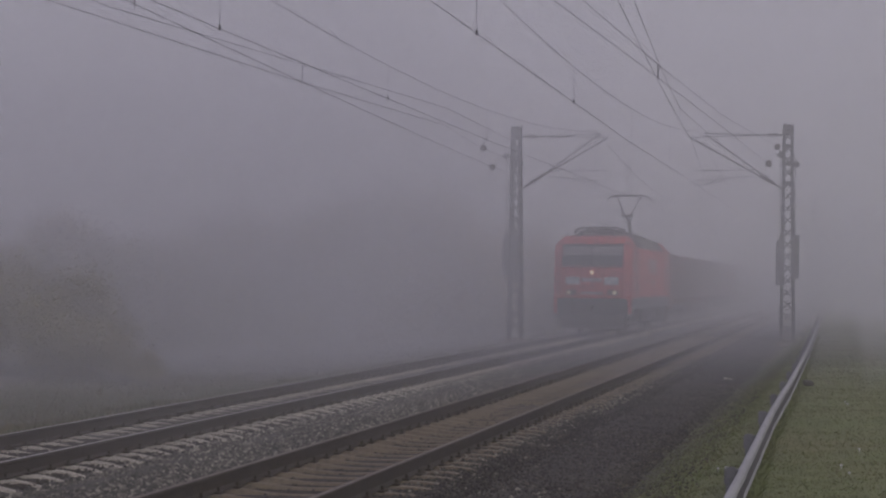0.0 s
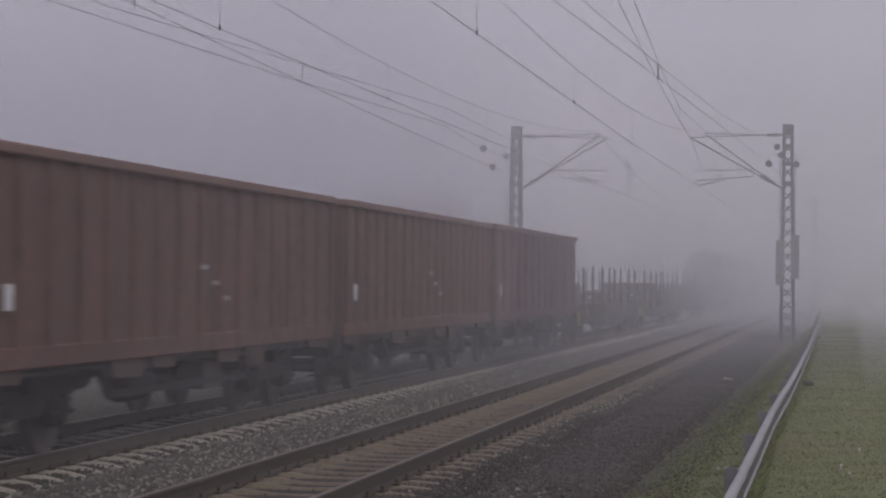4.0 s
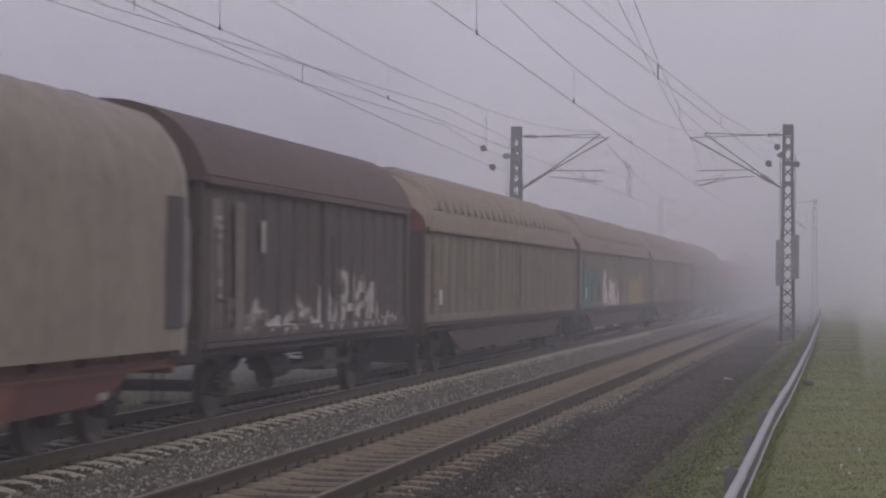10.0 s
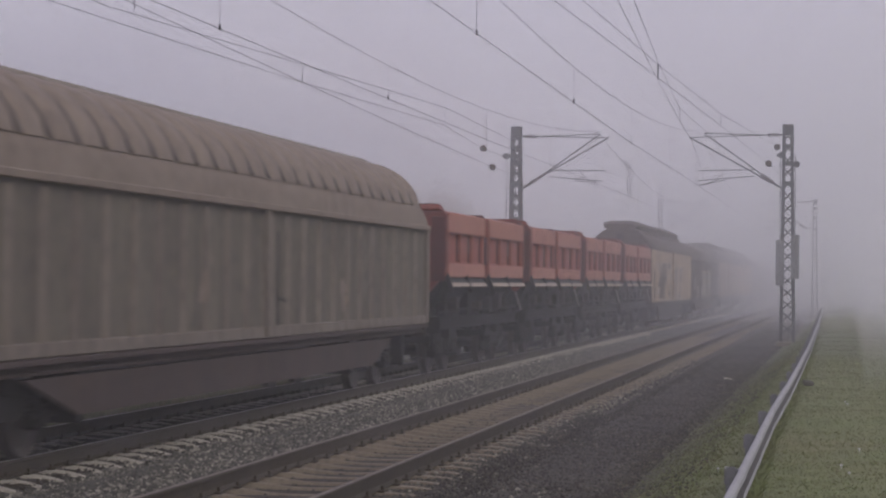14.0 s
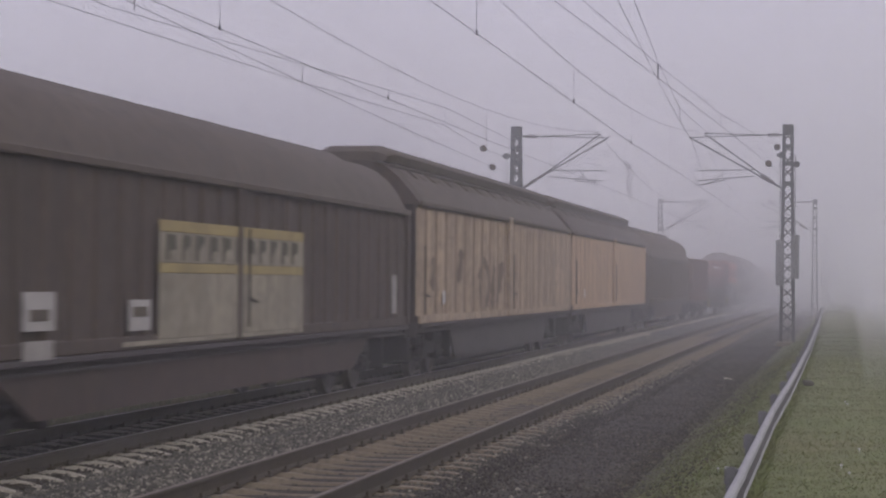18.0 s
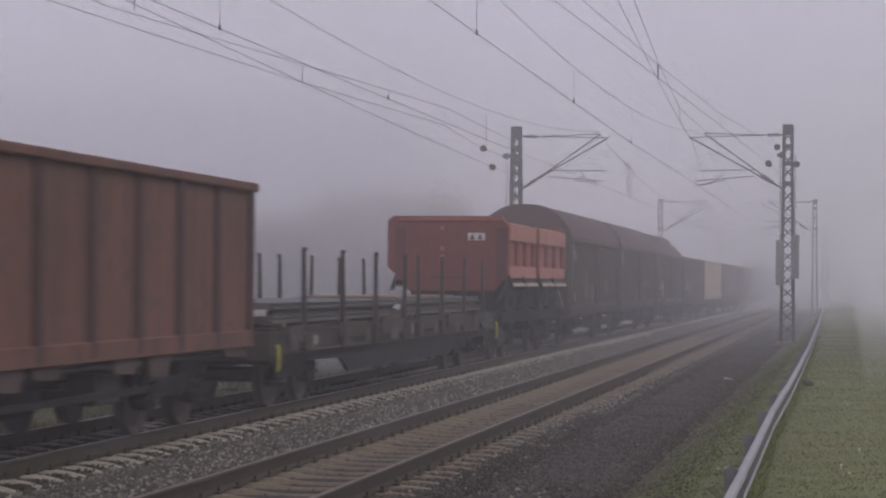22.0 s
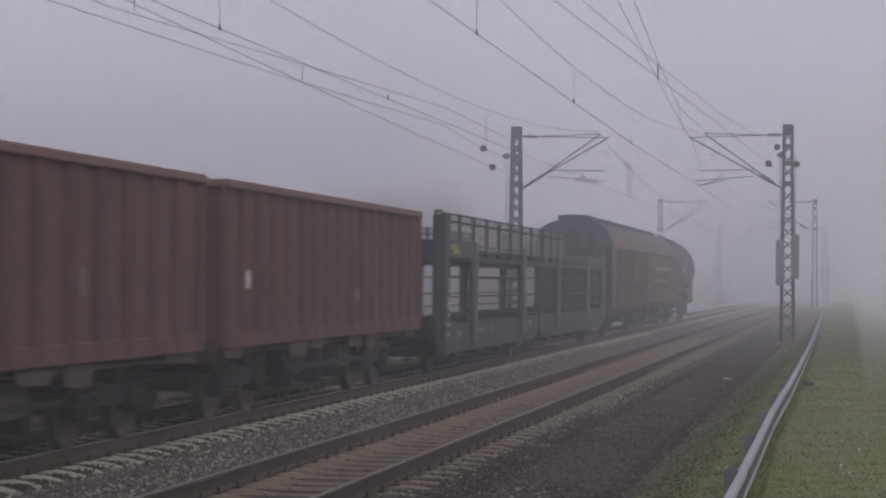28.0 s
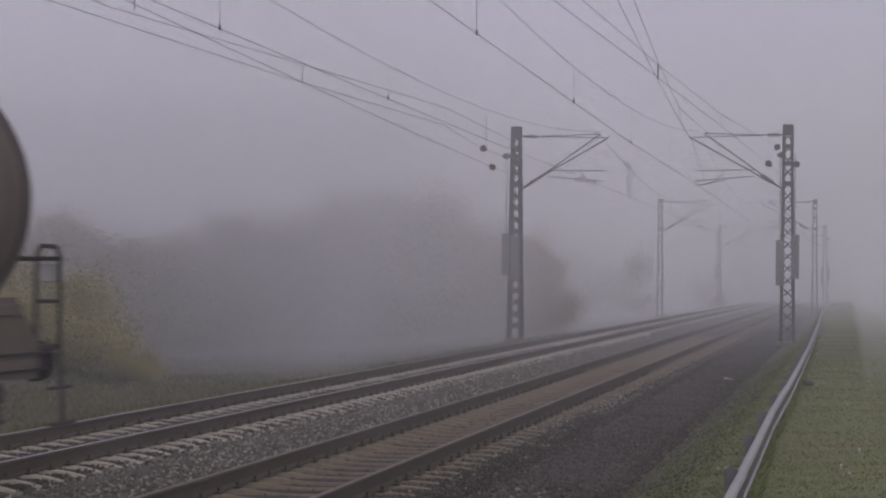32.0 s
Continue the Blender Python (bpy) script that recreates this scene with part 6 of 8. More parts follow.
        # windscreen in two halves with pale blinds
        for s in (-1, 1):
            a, b = (s * 0.04, s * 1.12)
            z0, z1 = 2.60, 3.36
            zm = 3.0
            for nm, za, zb_, mat, lift in (("windscreen", z0, z1, WINDOW, 0.012), ("sun_blind", zm, z1 - 0.04, SHADE, 0.02)):
                q4 = [(a, face_y(za) - d * lift, za), (b, face_y(za) - d * lift, za), (b * 0.985, face_y(zb_) - d * lift, zb_), (a, face_y(zb_) - d * lift, zb_)]
                back = [(x, y + d * 0.05, z) for x, y, z in q4]
                part(nm, Mesh().add(q4 + back, [(0, 1, 2, 3), (7, 6, 5, 4), (0, 4, 5, 1), (1, 5, 6, 2), (2, 6, 7, 3), (3, 7, 4, 0)]), mat, cab, smooth=0)
            part("screen_frame", Mesh().path([(s * 1.14, face_y(2.56) - d * 0.02, 2.56), (s * 1.12, face_y(3.39) - d * 0.02, 3.39), (s * 0.02, face_y(3.39) - d * 0.02, 3.39), (s * 0.02, face_y(2.56) - d * 0.02, 2.56), (s * 1.14, face_y(2.56) - d * 0.02, 2.56)], 0.028, 6), BLACK, cab)
            part("wiper", Mesh().path([(s * 0.5, face_y(2.42) - d * 0.04, 2.42), (s * 0.2, face_y(3.0) - d * 0.05, 3.0)], 0.012, 5), BLACK, cab)
            part("light_box", Mesh().box(s * 0.79 - 0.19, s * 0.79 + 0.19, Y(0.0) - 0.03, Y(0.0) + 0.04, 1.48, 1.66, 0.02), BLACK, cab)
            if end == 0:
                lamp = Mesh().lathe([(0.055, -0.06), (0.05, -0.045), (0.02, -0.035)], (s * 0.86, Y(0.0), 1.57), "y", 14)
                part("headlight", lamp, HEADLIGHT, cab, "lit warm white headlight")
            part("tail_light", Mesh().lathe([(0.06, -0.05 * d), (0.055, -0.035 * d), (0.02, -0.03 * d)], (s * 0.70, Y(0.0), 1.57), "y", 12), DUMP_RED, cab)
            part("white_panel", Mesh().box(s * 0.73 - 0.28, s * 0.73 + 0.28, Y(0.0) - 0.012, Y(0.0) + 0.02, 1.87, 2.16, 0.004), WHITE, cab, "plain white panel")
            part("cab_window", Mesh().box(s * 1.478 - 0.02, s * 1.478 + 0.014, min(Y(1.02), Y(1.42)), max(Y(1.02), Y(1.42)), 2.38, 3.22, 0.02), WINDOW, cab)
            part("corner_skirt", Mesh().prism([(Y(0.36), 0.62), (Y(0.9), 0.62), (Y(1.25), 0.92), (Y(1.6), 0.95), (Y(1.6), 1.37), (Y(0.3), 1.37)], s * 1.44 - 0.03, s * 1.44 + 0.04, "x"), BAND_GREY, cab)
            part("corner_post", Mesh().box(s * 1.41 - 0.07, s * 1.41 + 0.075, min(Y(0.2), Y(0.42)), max(Y(0.2), Y(0.42)), 0.78, 1.45, 0.02), RED, cab)
            part("corner_lip", Mesh().box(min(s * 1.1, s * 1.46), max(s * 1.1, s * 1.46), min(Y(0.08), Y(0.24)), max(Y(0.08), Y(0.24)), 1.22, 1.36, 0.02), RED, cab)
            part("corner_foot", Mesh().box(s * 1.42 - 0.07, s * 1.42 + 0.075, min(Y(0.2), Y(0.5)), max(Y(0.2), Y(0.5)), 0.7, 0.79, 0.02), PATCH, cab)
            at(part("buffer", BUFFER, None, v), pose(s * 0.875, Y(-0.55), 1.05, 0, 0, 0 if end == 0 else 180))
            part("plough", Mesh().prism([(0.0, 0.16), (s * 1.2, 0.22), (s * 1.25, 0.72), (0.0, 0.72)], min(Y(0.1), Y(0.22)), max(Y(0.1), Y(0.22))), GEAR, cab)
        if end == 0:
            part("headlight", Mesh().lathe([(0.075, -0.05), (0.07, -0.03), (0.02, -0.02)], (0, Y(0.02), 2.33), "y", 16), HEADLIGHT, cab, "lit warm white upper headlight")
        part("letter_bar", Mesh().box(-0.37, 0.37, Y(0.0) - 0.012, Y(0.0) + 0.02, 1.98, 2.12), PINK, cab)
        part("number_bar", Mesh().box(-0.42, 0.42, Y(0.0) - 0.01, Y(0.0) + 0.02, 1.50, 1.60), PINK, cab)
        part("buffer_beam", Mesh().box(-1.32, 1.32, min(Y(0.06), Y(0.3)), max(Y(0.06), Y(0.3)), 0.72, 1.35, 0.02), BLACK, cab)
        at(part("coupling_hook", COUPLER, None, v), pose(0, Y(0), 1.02, 0, 0, 0 if end == 0 else 180))
        part("horn", Mesh().lathe([(0.05, -0.2), (0.04, 0), (0.1, 0.16)], (-0.55 * d, Y(0.75), 3.82), "y", 12), BLACK, v)
    # roof gear: lowered pantograph in front, raised one behind
    for y0, up in ((2.9, False), (13.9, True)):
        pan = thing_part("pantograph", v)
        part("base_frame", Mesh().path([(-0.6, y0 - 1.0, 3.94), (0.6, y0 - 1.0, 3.94), (0.6, y0 + 1.0, 3.94), (-0.6, y0 + 1.0, 3.94), (-0.6, y0 - 1.0, 3.94)], 0.04), GEAR, pan)
        for sx in (-0.6, 0.6):
            for sy in (-0.9, 0.9):
                part("insulator", Mesh().lathe([(0.05, 3.72), (0.09, 3.8), (0.05, 3.84), (0.09, 3.88), (0.05, 3.93)], (sx, y0 + sy, 0), "z", 10), PORCELAIN, pan)
        if up:
            knee, head = (y0 - 1.3, 4.85), (y0 - 0.55, 5.76)
            part("lower_arm", Mesh().tube((0, y0 + 0.3, 4.05), (0, knee[0], knee[1]), 0.075, 8, 0.05), GEAR, pan)
            part("lower_rod", Mesh().tube((0.1, y0 - 0.35, 4.05), (0.1, knee[0] + 0.1, knee[1] - 0.1), 0.022, 6), GEAR, pan)
            part("knee", Mesh().tube((-0.25, knee[0], knee[1]), (0.25, knee[0], knee[1]), 0.06, 8), GEAR, pan)
            for s in (-1, 1):
                part("upper_arm", Mesh().tube((s * 0.12, knee[0], knee[1]), (s * 0.52, head[0], head[1]), 0.035, 6, 0.025), GEAR, pan)
        else:
            head = (y0 - 0.5, 4.06)
            part("lower_arm", Mesh().tube((0, y0 + 0.9, 3.96), (0, y0 - 1.1, 4.0), 0.06, 8), GEAR, pan)
            for s in (-1, 1):
                part("upper_arm", Mesh().tube((s * 0.15, y0 - 1.1, 4.0), (s * 0.55, head[0] + 0.3, 4.03), 0.03, 6), GEAR, pan)
        for dy in (-0.17, 0.17):
            part("collector_bow", Mesh().path([(-0.97, head[0] + dy, head[1] - 0.2), (-0.85, head[0] + dy, head[1] - 0.04), (-0.65, head[0] + dy, head[1] + 0.03), (0.65, head[0] + dy, head[1] + 0.03), (0.85, head[0] + dy, head[1] - 0.04), (0.97, head[0] + dy, head[1] - 0.2)], 0.03, 6), GEAR, pan)
    for y, w, h, b in ((5.6, 0.5, 0.25, 1.0), (7.6, 0.7, 0.16, 1.6), (10.2, 0.65, 0.15, 1.8), (12.4, 0.5, 0.2, 0.8)):
        part("roof_box", Mesh().box(-w, w, y - b / 2, y + b / 2, 3.83, 3.83 + h, 0.04), DARK_GREY, v)
    part("roof_conductor", Mesh().path([(0.3, 3.6, 4.1), (0.35, 5.0, 4.22), (0.35, 6.5, 4.15), (0.3, 9.5, 4.1), (0.3, 13.4, 4.08)], 0.022, 6), GEAR, v)
    for y in (5.0, 6.5, 9.5, 12.9, 15.7):
        part("roof_insulator", Mesh().lathe([(0.06, 3.84), (0.11, 3.88), (0.06, 3.93), (0.11, 3.98), (0.05, 4.06)], (0.33, y, 0), "z", 12), PORCELAIN, v)
    part("equipment_case", Mesh().box(-1.25, 1.25, 6.6, 11.0, 0.35, 0.95, 0.05), GEAR, v)
    part("frame", Mesh().box(-1.35, 1.35, 1.2, L - 1.2, 0.9, 1.37, 0.02), GEAR, v)
    bogies(v, (3.9, L - 3.9), 2.6)
    return v


def thing_part(name, parent):
    ob = new(name)
    ob.parent = parent
    ob.empty_display_size = 0.2
    return ob


# ---------------------------------------------------------------- the train, front to rear
locomotive(0.0, 17.35, "red electric locomotive with lit headlights and one raised pantograph")
gondola(19.1, 13.6, 19, BROWN, "rust-brown open goods wagon with ribbed steel sides", marks=((4.6, 2.45, 0.3, 0.2, PATCH), (1.4, 2.0, 0.2, 0.6, PATCH)))
gondola(33.5, 13.7, 17, BROWN_B, "weathered red-brown open goods wagon with narrow pale ribs", marks=[(2.6 + 1.1 * k, 1.7, 0.16, 0.9, PATCH) for k in range(0)])
gondola(48.0, 13.9, 19, BROWN, "dark rust-brown open goods wagon with ribbed sides", lip=0.06)
gondola(62.7, 14.2, 13, BROWN_B, "faded brown open goods wagon with broad ribs and overhanging top rail", wide=0.3, lip=0.22, top=3.3)
for k in range(4):
    stake_wagon(78.0 + 19.95 * k, 19.1, 20 + k, "dark flat wagon with steel stakes, loaded with rusty steel sections",
                (((0.7, 5.3, True), (5.8, 11.8, False), (12.3, 18.3, False)), ((0.6, 5.6, False), (5.9, 12.6, True), (13.0, 18.4, False)),
                 ((0.7, 6.9, False), (7.2, 13.4, True), (13.8, 18.4, False)), ((0.7, 8.2, False), (8.6, 14.0, False), (14.4, 18.4, True)))[k])
tarp_wagon(157.25, 10.2, "covered coil wagon with dark grey tarpaulin", TARP_DARK, DARK_GREY, TARP_DARK)
tarp_wagon(168.2, 12.1, "covered coil wagon with grey-beige tarpaulin and pale end frames", TARP_PALE, ORANGE, PATCH, frame=PATCH)
v = covered(181.4, 12.4, "dark brown covered wagon with curved roof and pale scrawl", COVERED, RED_ROOF, BARREL, 4.29, 16, 0.12, 2, 0, False, 0, None, gear="axle", over=0.12)
first_covered = v
FADED_WHITE = surface("faded_white_paint", (0.42, 0.40, 0.37), (0.30, 0.28, 0.255), 0.7, 0, 1.5, 9, 0.5, 0.3, 0.03)
DEEP_TEAL = surface("dark_teal_paint", (0.075, 0.105, 0.105), (0.06, 0.08, 0.08), 0.6, 0, 1.5, 9, 0.5, 0.3, 0.03)
PALE_TEAL = surface("pale_teal_paint", (0.17, 0.22, 0.22), (0.12, 0.16, 0.16), 0.6, 0, 1.5, 9, 0.5, 0.3, 0.03)
DULL_RED_SPRAY = surface("dull_red_spray", (0.26, 0.085, 0.085), (0.18, 0.07, 0.07), 0.7, 0, 1.5, 9, 0.5)
WHITE_SPRAY = surface("white_spray_paint", (0.58, 0.53, 0.52), (0.46, 0.41, 0.40), 0.65, 0, 1.5, 9, 0.4)
DULL_PINK = surface("dull_pink_paint", (0.24, 0.17, 0.165), (0.18, 0.13, 0.125), 0.6, 0, 1.5, 9, 0.5, 0.3, 0.03)
RIDGE_PALE = surface("pale_ridge_sheet", (0.30, 0.265, 0.22), (0.22, 0.19, 0.155), 0.7, 0, 1.0, 6, 0.5)
RED_GABLE = surface("dull_red_gable", (0.16, 0.055, 0.05), (0.10, 0.045, 0.04), 0.75, 0, 0.8, 6, 0.6, 0.4)
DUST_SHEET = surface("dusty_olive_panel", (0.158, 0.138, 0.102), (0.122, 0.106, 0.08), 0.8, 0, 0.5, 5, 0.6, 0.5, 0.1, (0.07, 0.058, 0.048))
GREYS = (("dusty grey-brown sliding-wall wagon with ribbed curved roof", 195.6, 22.5), ("dusty sliding-wall wagon with pink and yellow graffiti", 219.3, 22.5),
         ("dusty sliding-wall wagon with faint white graffiti", 243.1, 22.5), ("dusty grey-brown sliding-wall wagon with ribbed curved roof", 266.9, 22.7))
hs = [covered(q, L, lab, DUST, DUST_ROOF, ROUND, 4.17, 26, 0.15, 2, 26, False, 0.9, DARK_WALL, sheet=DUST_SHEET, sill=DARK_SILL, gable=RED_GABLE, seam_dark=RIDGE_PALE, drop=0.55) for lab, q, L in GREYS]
for v in hs:
    plates(v, 1.41, [(1.35, 1.62, 0.24, 0.3)], WHITE)
    for s in (-1, 1):
        part("fish_belly_sill", Mesh().prism([(2.6, 0.90), (4.2, 0.46), (18.3, 0.46), (19.9, 0.90)], s * 1.26 - 0.03, s * 1.26 + 0.04, "x"), DARK_SILL, v)
rg = random.Random(5)


def wall_depth(v, y, z):
    """x of the outer face of a ribbed wagon side."""
    L, doors, ribs, rib_w, base = walls[v]
    if z < base + 0.15:
        return 1.402
    each = (L - 0.12) / doors
    a = 0.06 + each * min(max(int((y - 0.06) / each), 0), doors - 1)
    gap = (each - 0.28) / (max(ribs // doors, 2) - 1)
    off = abs((y - a - 0.14 + gap / 2) % gap - gap / 2)
    return max(1.345, 1.343 + 0.07 * (1 - (2 * off / rib_w) ** 2))


def paint(v, strokes, mat, edge=None, rim=0.05, rag=0.3, cell=0.045, words="graffiti", lift=0.004):
    """Sprayed paint that follows the ribs: strokes of ((y, z), ...) and a width, with ragged edges and an outline."""
    segs = [(p, q, w) for pts, w in strokes for p, q in zip(pts, pts[1:])]
    far = max(w for _, _, w in segs) / 2 + rim + 0.1
    ys, zs = [p[0] for s3 in segs for p in s3[:2]], [p[1] for s3 in segs for p in s3[:2]]
    gy, gz = np.arange(min(ys) - far, max(ys) + far, cell), np.arange(max(min(zs) - far, 1.16), max(zs) + far, cell)
    Yc, Zc = np.meshgrid(gy + cell / 2, gz + cell / 2)
    near = np.full(Yc.shape, 9.0)
    for (y0, z0), (y1, z1), w in segs:
        dy, dz = y1 - y0, z1 - z0
        t = np.clip(((Yc - y0) * dy + (Zc - z0) * dz) / max(dy * dy + dz * dz, 1e-6), 0, 1)
        near = np.minimum(near, np.hypot(Yc - y0 - t * dy, Zc - z0 - t * dz) - w / 2)
    kind = {}
    for j, i in zip(*np.nonzero(near < rim + 0.06)):
        d = near[j, i] + rag * 0.12 * noise.noise((gy[i] * 5, gz[j] * 5, 2.0))
        if d < 0 or (edge and d < rim):
            kind[j, i] = d < 0
    while kind:
        # one patch of connected paint at a time
        start, inner = kind.popitem()
        patch, todo = [start], [start]
        while todo:
            j, i = todo.pop()
            for c in ((j + 1, i), (j - 1, i), (j, i + 1), (j, i - 1)):
                if kind.get(c) == inner:
                    del kind[c]
                    patch.append(c)
                    todo.append(c)
        if len(patch) < 8:
            continue
        m, ix = Mesh(), {}
        for j, i in sorted(patch):
            ring = []
            for c in ((j, i), (j, i + 1), (j + 1, i + 1), (j + 1, i)):
                if c not in ix:
                    ix[c] = len(m.v)
                    yy, zz = gy[0] + c[1] * cell, gz[0] + c[0] * cell
                    m.v.append((wall_depth(v, yy, zz) + lift, yy, zz))
                ring.append(ix[c])
            m.f.append(tuple(ring))
        part("painted_letter" if inner else "paint_outline", m, mat if inner else edge, v, words if inner else words + " outline", smooth=0)


def arc(y, z, r, a0=0, a1=360, n=10, tall=1.0):
    return tuple((y + r * math.cos(radians(a0 + (a1 - a0) * i / n)), z + tall * r * math.sin(radians(a0 + (a1 - a0) * i / n))) for i in range(n + 1))


def bars(rows):
    """Rows of y0, z0, y1, z1, width as strokes."""
    return [(((a, b), (c, d)), w) for a, b, c, d, w in rows]


paint(hs[1], [(((2.54, 2.17), (2.57, 1.29)), 0.6), (((3.26, 2.07), (3.49, 1.9), (3.43, 1.32)), 0.3), (((4.26, 2.2), (4.21, 1.3)), 0.5), (((5.11, 2.02), (4.95, 1.59), (5.31, 1.27)), 0.35),
    (((2.47, 2.2), (3.86, 2.22)), 0.16)], TEAL, DEEP_TEAL, 0.12, 0.6, words="teal graffiti letters")
paint(hs[1], [(((0.9, 1.3), (0.95, 2.2)), 0.5), (((1.7, 2.1), (1.75, 1.3)), 0.4)], TEAL, DEEP_TEAL, 0.12, 0.6, words="teal graffiti letters")
paint(hs[1], [(((3.55, 2.3), (3.56, 2.22)), 0.12), (((4.26, 2.33), (4.31, 2.23)), 0.14), (((5.19, 2.34), (5.25, 2.09)), 0.18), (((3.55, 2.56), (3.58, 2.48)), 0.12),
    (((4.2, 2.59), (4.24, 2.5)), 0.12)], PALE_TEAL, rag=0.5, words="pale graffiti strokes", lift=0.007)
paint(hs[1], [(((5.78, 1.96), (5.71, 1.65)), 0.2)], DULL_RED_SPRAY, rag=0.6, words="dull red spray")
paint(hs[1], [(((12.0, 1.45), (13.2, 1.4)), 0.3)], DULL_PINK, rag=1.2, words="dull pink spray")
paint(hs[1], [(((6.65, 2.23), (6.5, 1.84)), 0.29), (((7.1, 2.17), (6.74, 1.87)), 0.25), (((6.74, 1.77), (6.52, 1.24)), 0.34), (((7.22, 1.63), (7.34, 1.15)), 0.29),
    (((7.73, 2.04), (7.76, 1.21)), 0.45), (((8.62, 2.23), (8.87, 1.9), (8.29, 1.87)), 0.23), (((8.41, 1.69), (8.87, 1.69)), 0.23), (((8.42, 1.48), (8.77, 1.18)), 0.34),
    (((9.46, 2.13), (9.84, 1.91), (9.23, 1.76)), 0.25), (((9.23, 1.61), (9.86, 1.46)), 0.29), (((9.12, 1.36), (9.49, 1.17)), 0.29), (((10.36, 1.83), (10.91, 1.44), (10.25, 1.34)), 0.29)], WHITE_SPRAY, PINK, 0.075, 0.4, words="white and pink graffiti letters")
paint(hs[1], [(((15.11, 1.87), (14.96, 1.11)), 0.51), (((16.03, 1.87), (16.06, 1.18)), 0.42), (((16.81, 1.87), (17.03, 1.16)), 0.42), (((17.83, 1.87), (17.64, 1.15)), 0.42),
    (((18.58, 2.16), (18.71, 1.13)), 0.34), (((19.62, 2.12), (19.75, 1.21)), 0.34), (((14.61, 1.17), (20.31, 1.2)), 0.20)], YELLOW, FADED_YELLOW, 0.06, 0.5, words="yellow graffiti letters")
paint(hs[2], [(((2.2, 1.8), (2.2, 2.4), (2.6, 2.35), (2.3, 2.1), (2.7, 1.8)), 0.13), (((3.05, 2.25), (3.4, 2.25), (3.4, 1.8), (3.05, 1.85), (3.35, 2.05)), 0.12), (((4.1, 1.8), (4.1, 2.25)), 0.15), (((4.7, 1.8), (4.7, 2.25)), 0.13),
              (((5.1, 1.8), (5.1, 2.25)), 0.13), (((5.5, 1.8), (5.45, 2.25), (4.75, 2.22)), 0.13), (((3.9, 2.5), (3.95, 2.5)), 0.13), (((4.4, 2.5), (4.45, 2.5)), 0.13), (((6.05, 1.65), (6.0, 2.25)), 0.15)], FADED_WHITE, rag=0.5, words="faint white graffiti")
paint(hs[2], [(((7.0, 1.4), (7.3, 1.9)), 0.2), (((7.8, 1.4), (8.2, 1.8)), 0.22)], DUST_ROOF, rag=0.8, words="rubbed pale patch")
paint(hs[3], [(((15.9, 1.6), (15.9, 1.8)), 0.32), (((8.3, 1.7), (8.6, 2.2)), 0.2)], DUST_ROOF, rag=0.9, words="rubbed pale patch")
c0 = first_covered
plates(c0, 1.402, [(0.45, 2.15, 0.4, 1.7), (1.5, 2.1, 0.44, 1.8)], WORN)
plates(c0, 1.41, [(0.5, 2.75 - 0.12 * k, 0.3, 0.05) for k in range(3)] + [(0.5, 2.25, 0.1, 0.3), (0.5, 1.9, 0.22, 0.1), (0.5, 1.7, 0.22, 0.1), (2.6, 2.55, 0.2, 0.45)], PATCH)
loose = []
for k in range(17):
    y = 1.4 + 0.6 * k
    loose.append(([(y + rg.uniform(-0.3, 0.35), rg.uniform(1.2, 1.45 + 0.3 * rg.random())) for _ in range(4)], rg.uniform(0.06, 0.13)))
paint(c0, loose + [(((6.0, 1.2), (6.05, 1.75)), 0.16), (((6.6, 1.2), (6.5, 2.05)), 0.18), (((8.25, 1.2), (8.2, 2.05)), 0.2), (((8.55, 1.7), (9.0, 2.0), (9.0, 1.25)), 0.18), (((9.5, 1.2), (9.6, 1.85)), 0.18), (((7.2, 1.2), (7.25, 2.05), (7.75, 2.05), (7.8, 1.7), (7.3, 1.6)), 0.16)], FADED_WHITE, WORN, 0.05, 0.8, words="pale graffiti scrawl")
for k in range(4):
    tipper(291.4 + 11.45 * k, 10.2, "faded red two-bay tipping wagon with cream discharge flaps")
# darker recessed sheets put grime and the grooves' shade into the colour
SHADED_GROOVE = surface("grimy_shaded_grooves", (0.205, 0.152, 0.104), (0.15, 0.112, 0.077), 0.8, 0, 0.6, 5, 0.6, 0.5, 0.08)
PALE_SHADED_GROOVE = surface("tan_shaded_grooves", (0.235, 0.168, 0.106), (0.18, 0.128, 0.08), 0.8, 0, 0.6, 5, 0.6, 0.5, 0.08)
TANS = ((337.2, 21.3, OCHRE, "cream ribbed sliding-wall wagon with black and white graffiti"), (382.7, 21.9, DULL_CREAM, "dirty cream sliding-wall wagon with dark raised roof"),
        (405.5, 22.1, TAN, "tan sliding-wall wagon with dark raised roof"))
ts = [covered(q, L, lab, coat, DARK_ROOF, FLATTER, 4.32, 22, 0.70, 2, 12, True, 0.5, DARK_WALL, drop=0.45, sheet=SHADED_GROOVE if coat == OCHRE else PALE_SHADED_GROOVE, middle=0.45, scallop=0.10, rib_span=(3, 5), cap_in=0.35) for q, L, coat, lab in TANS]

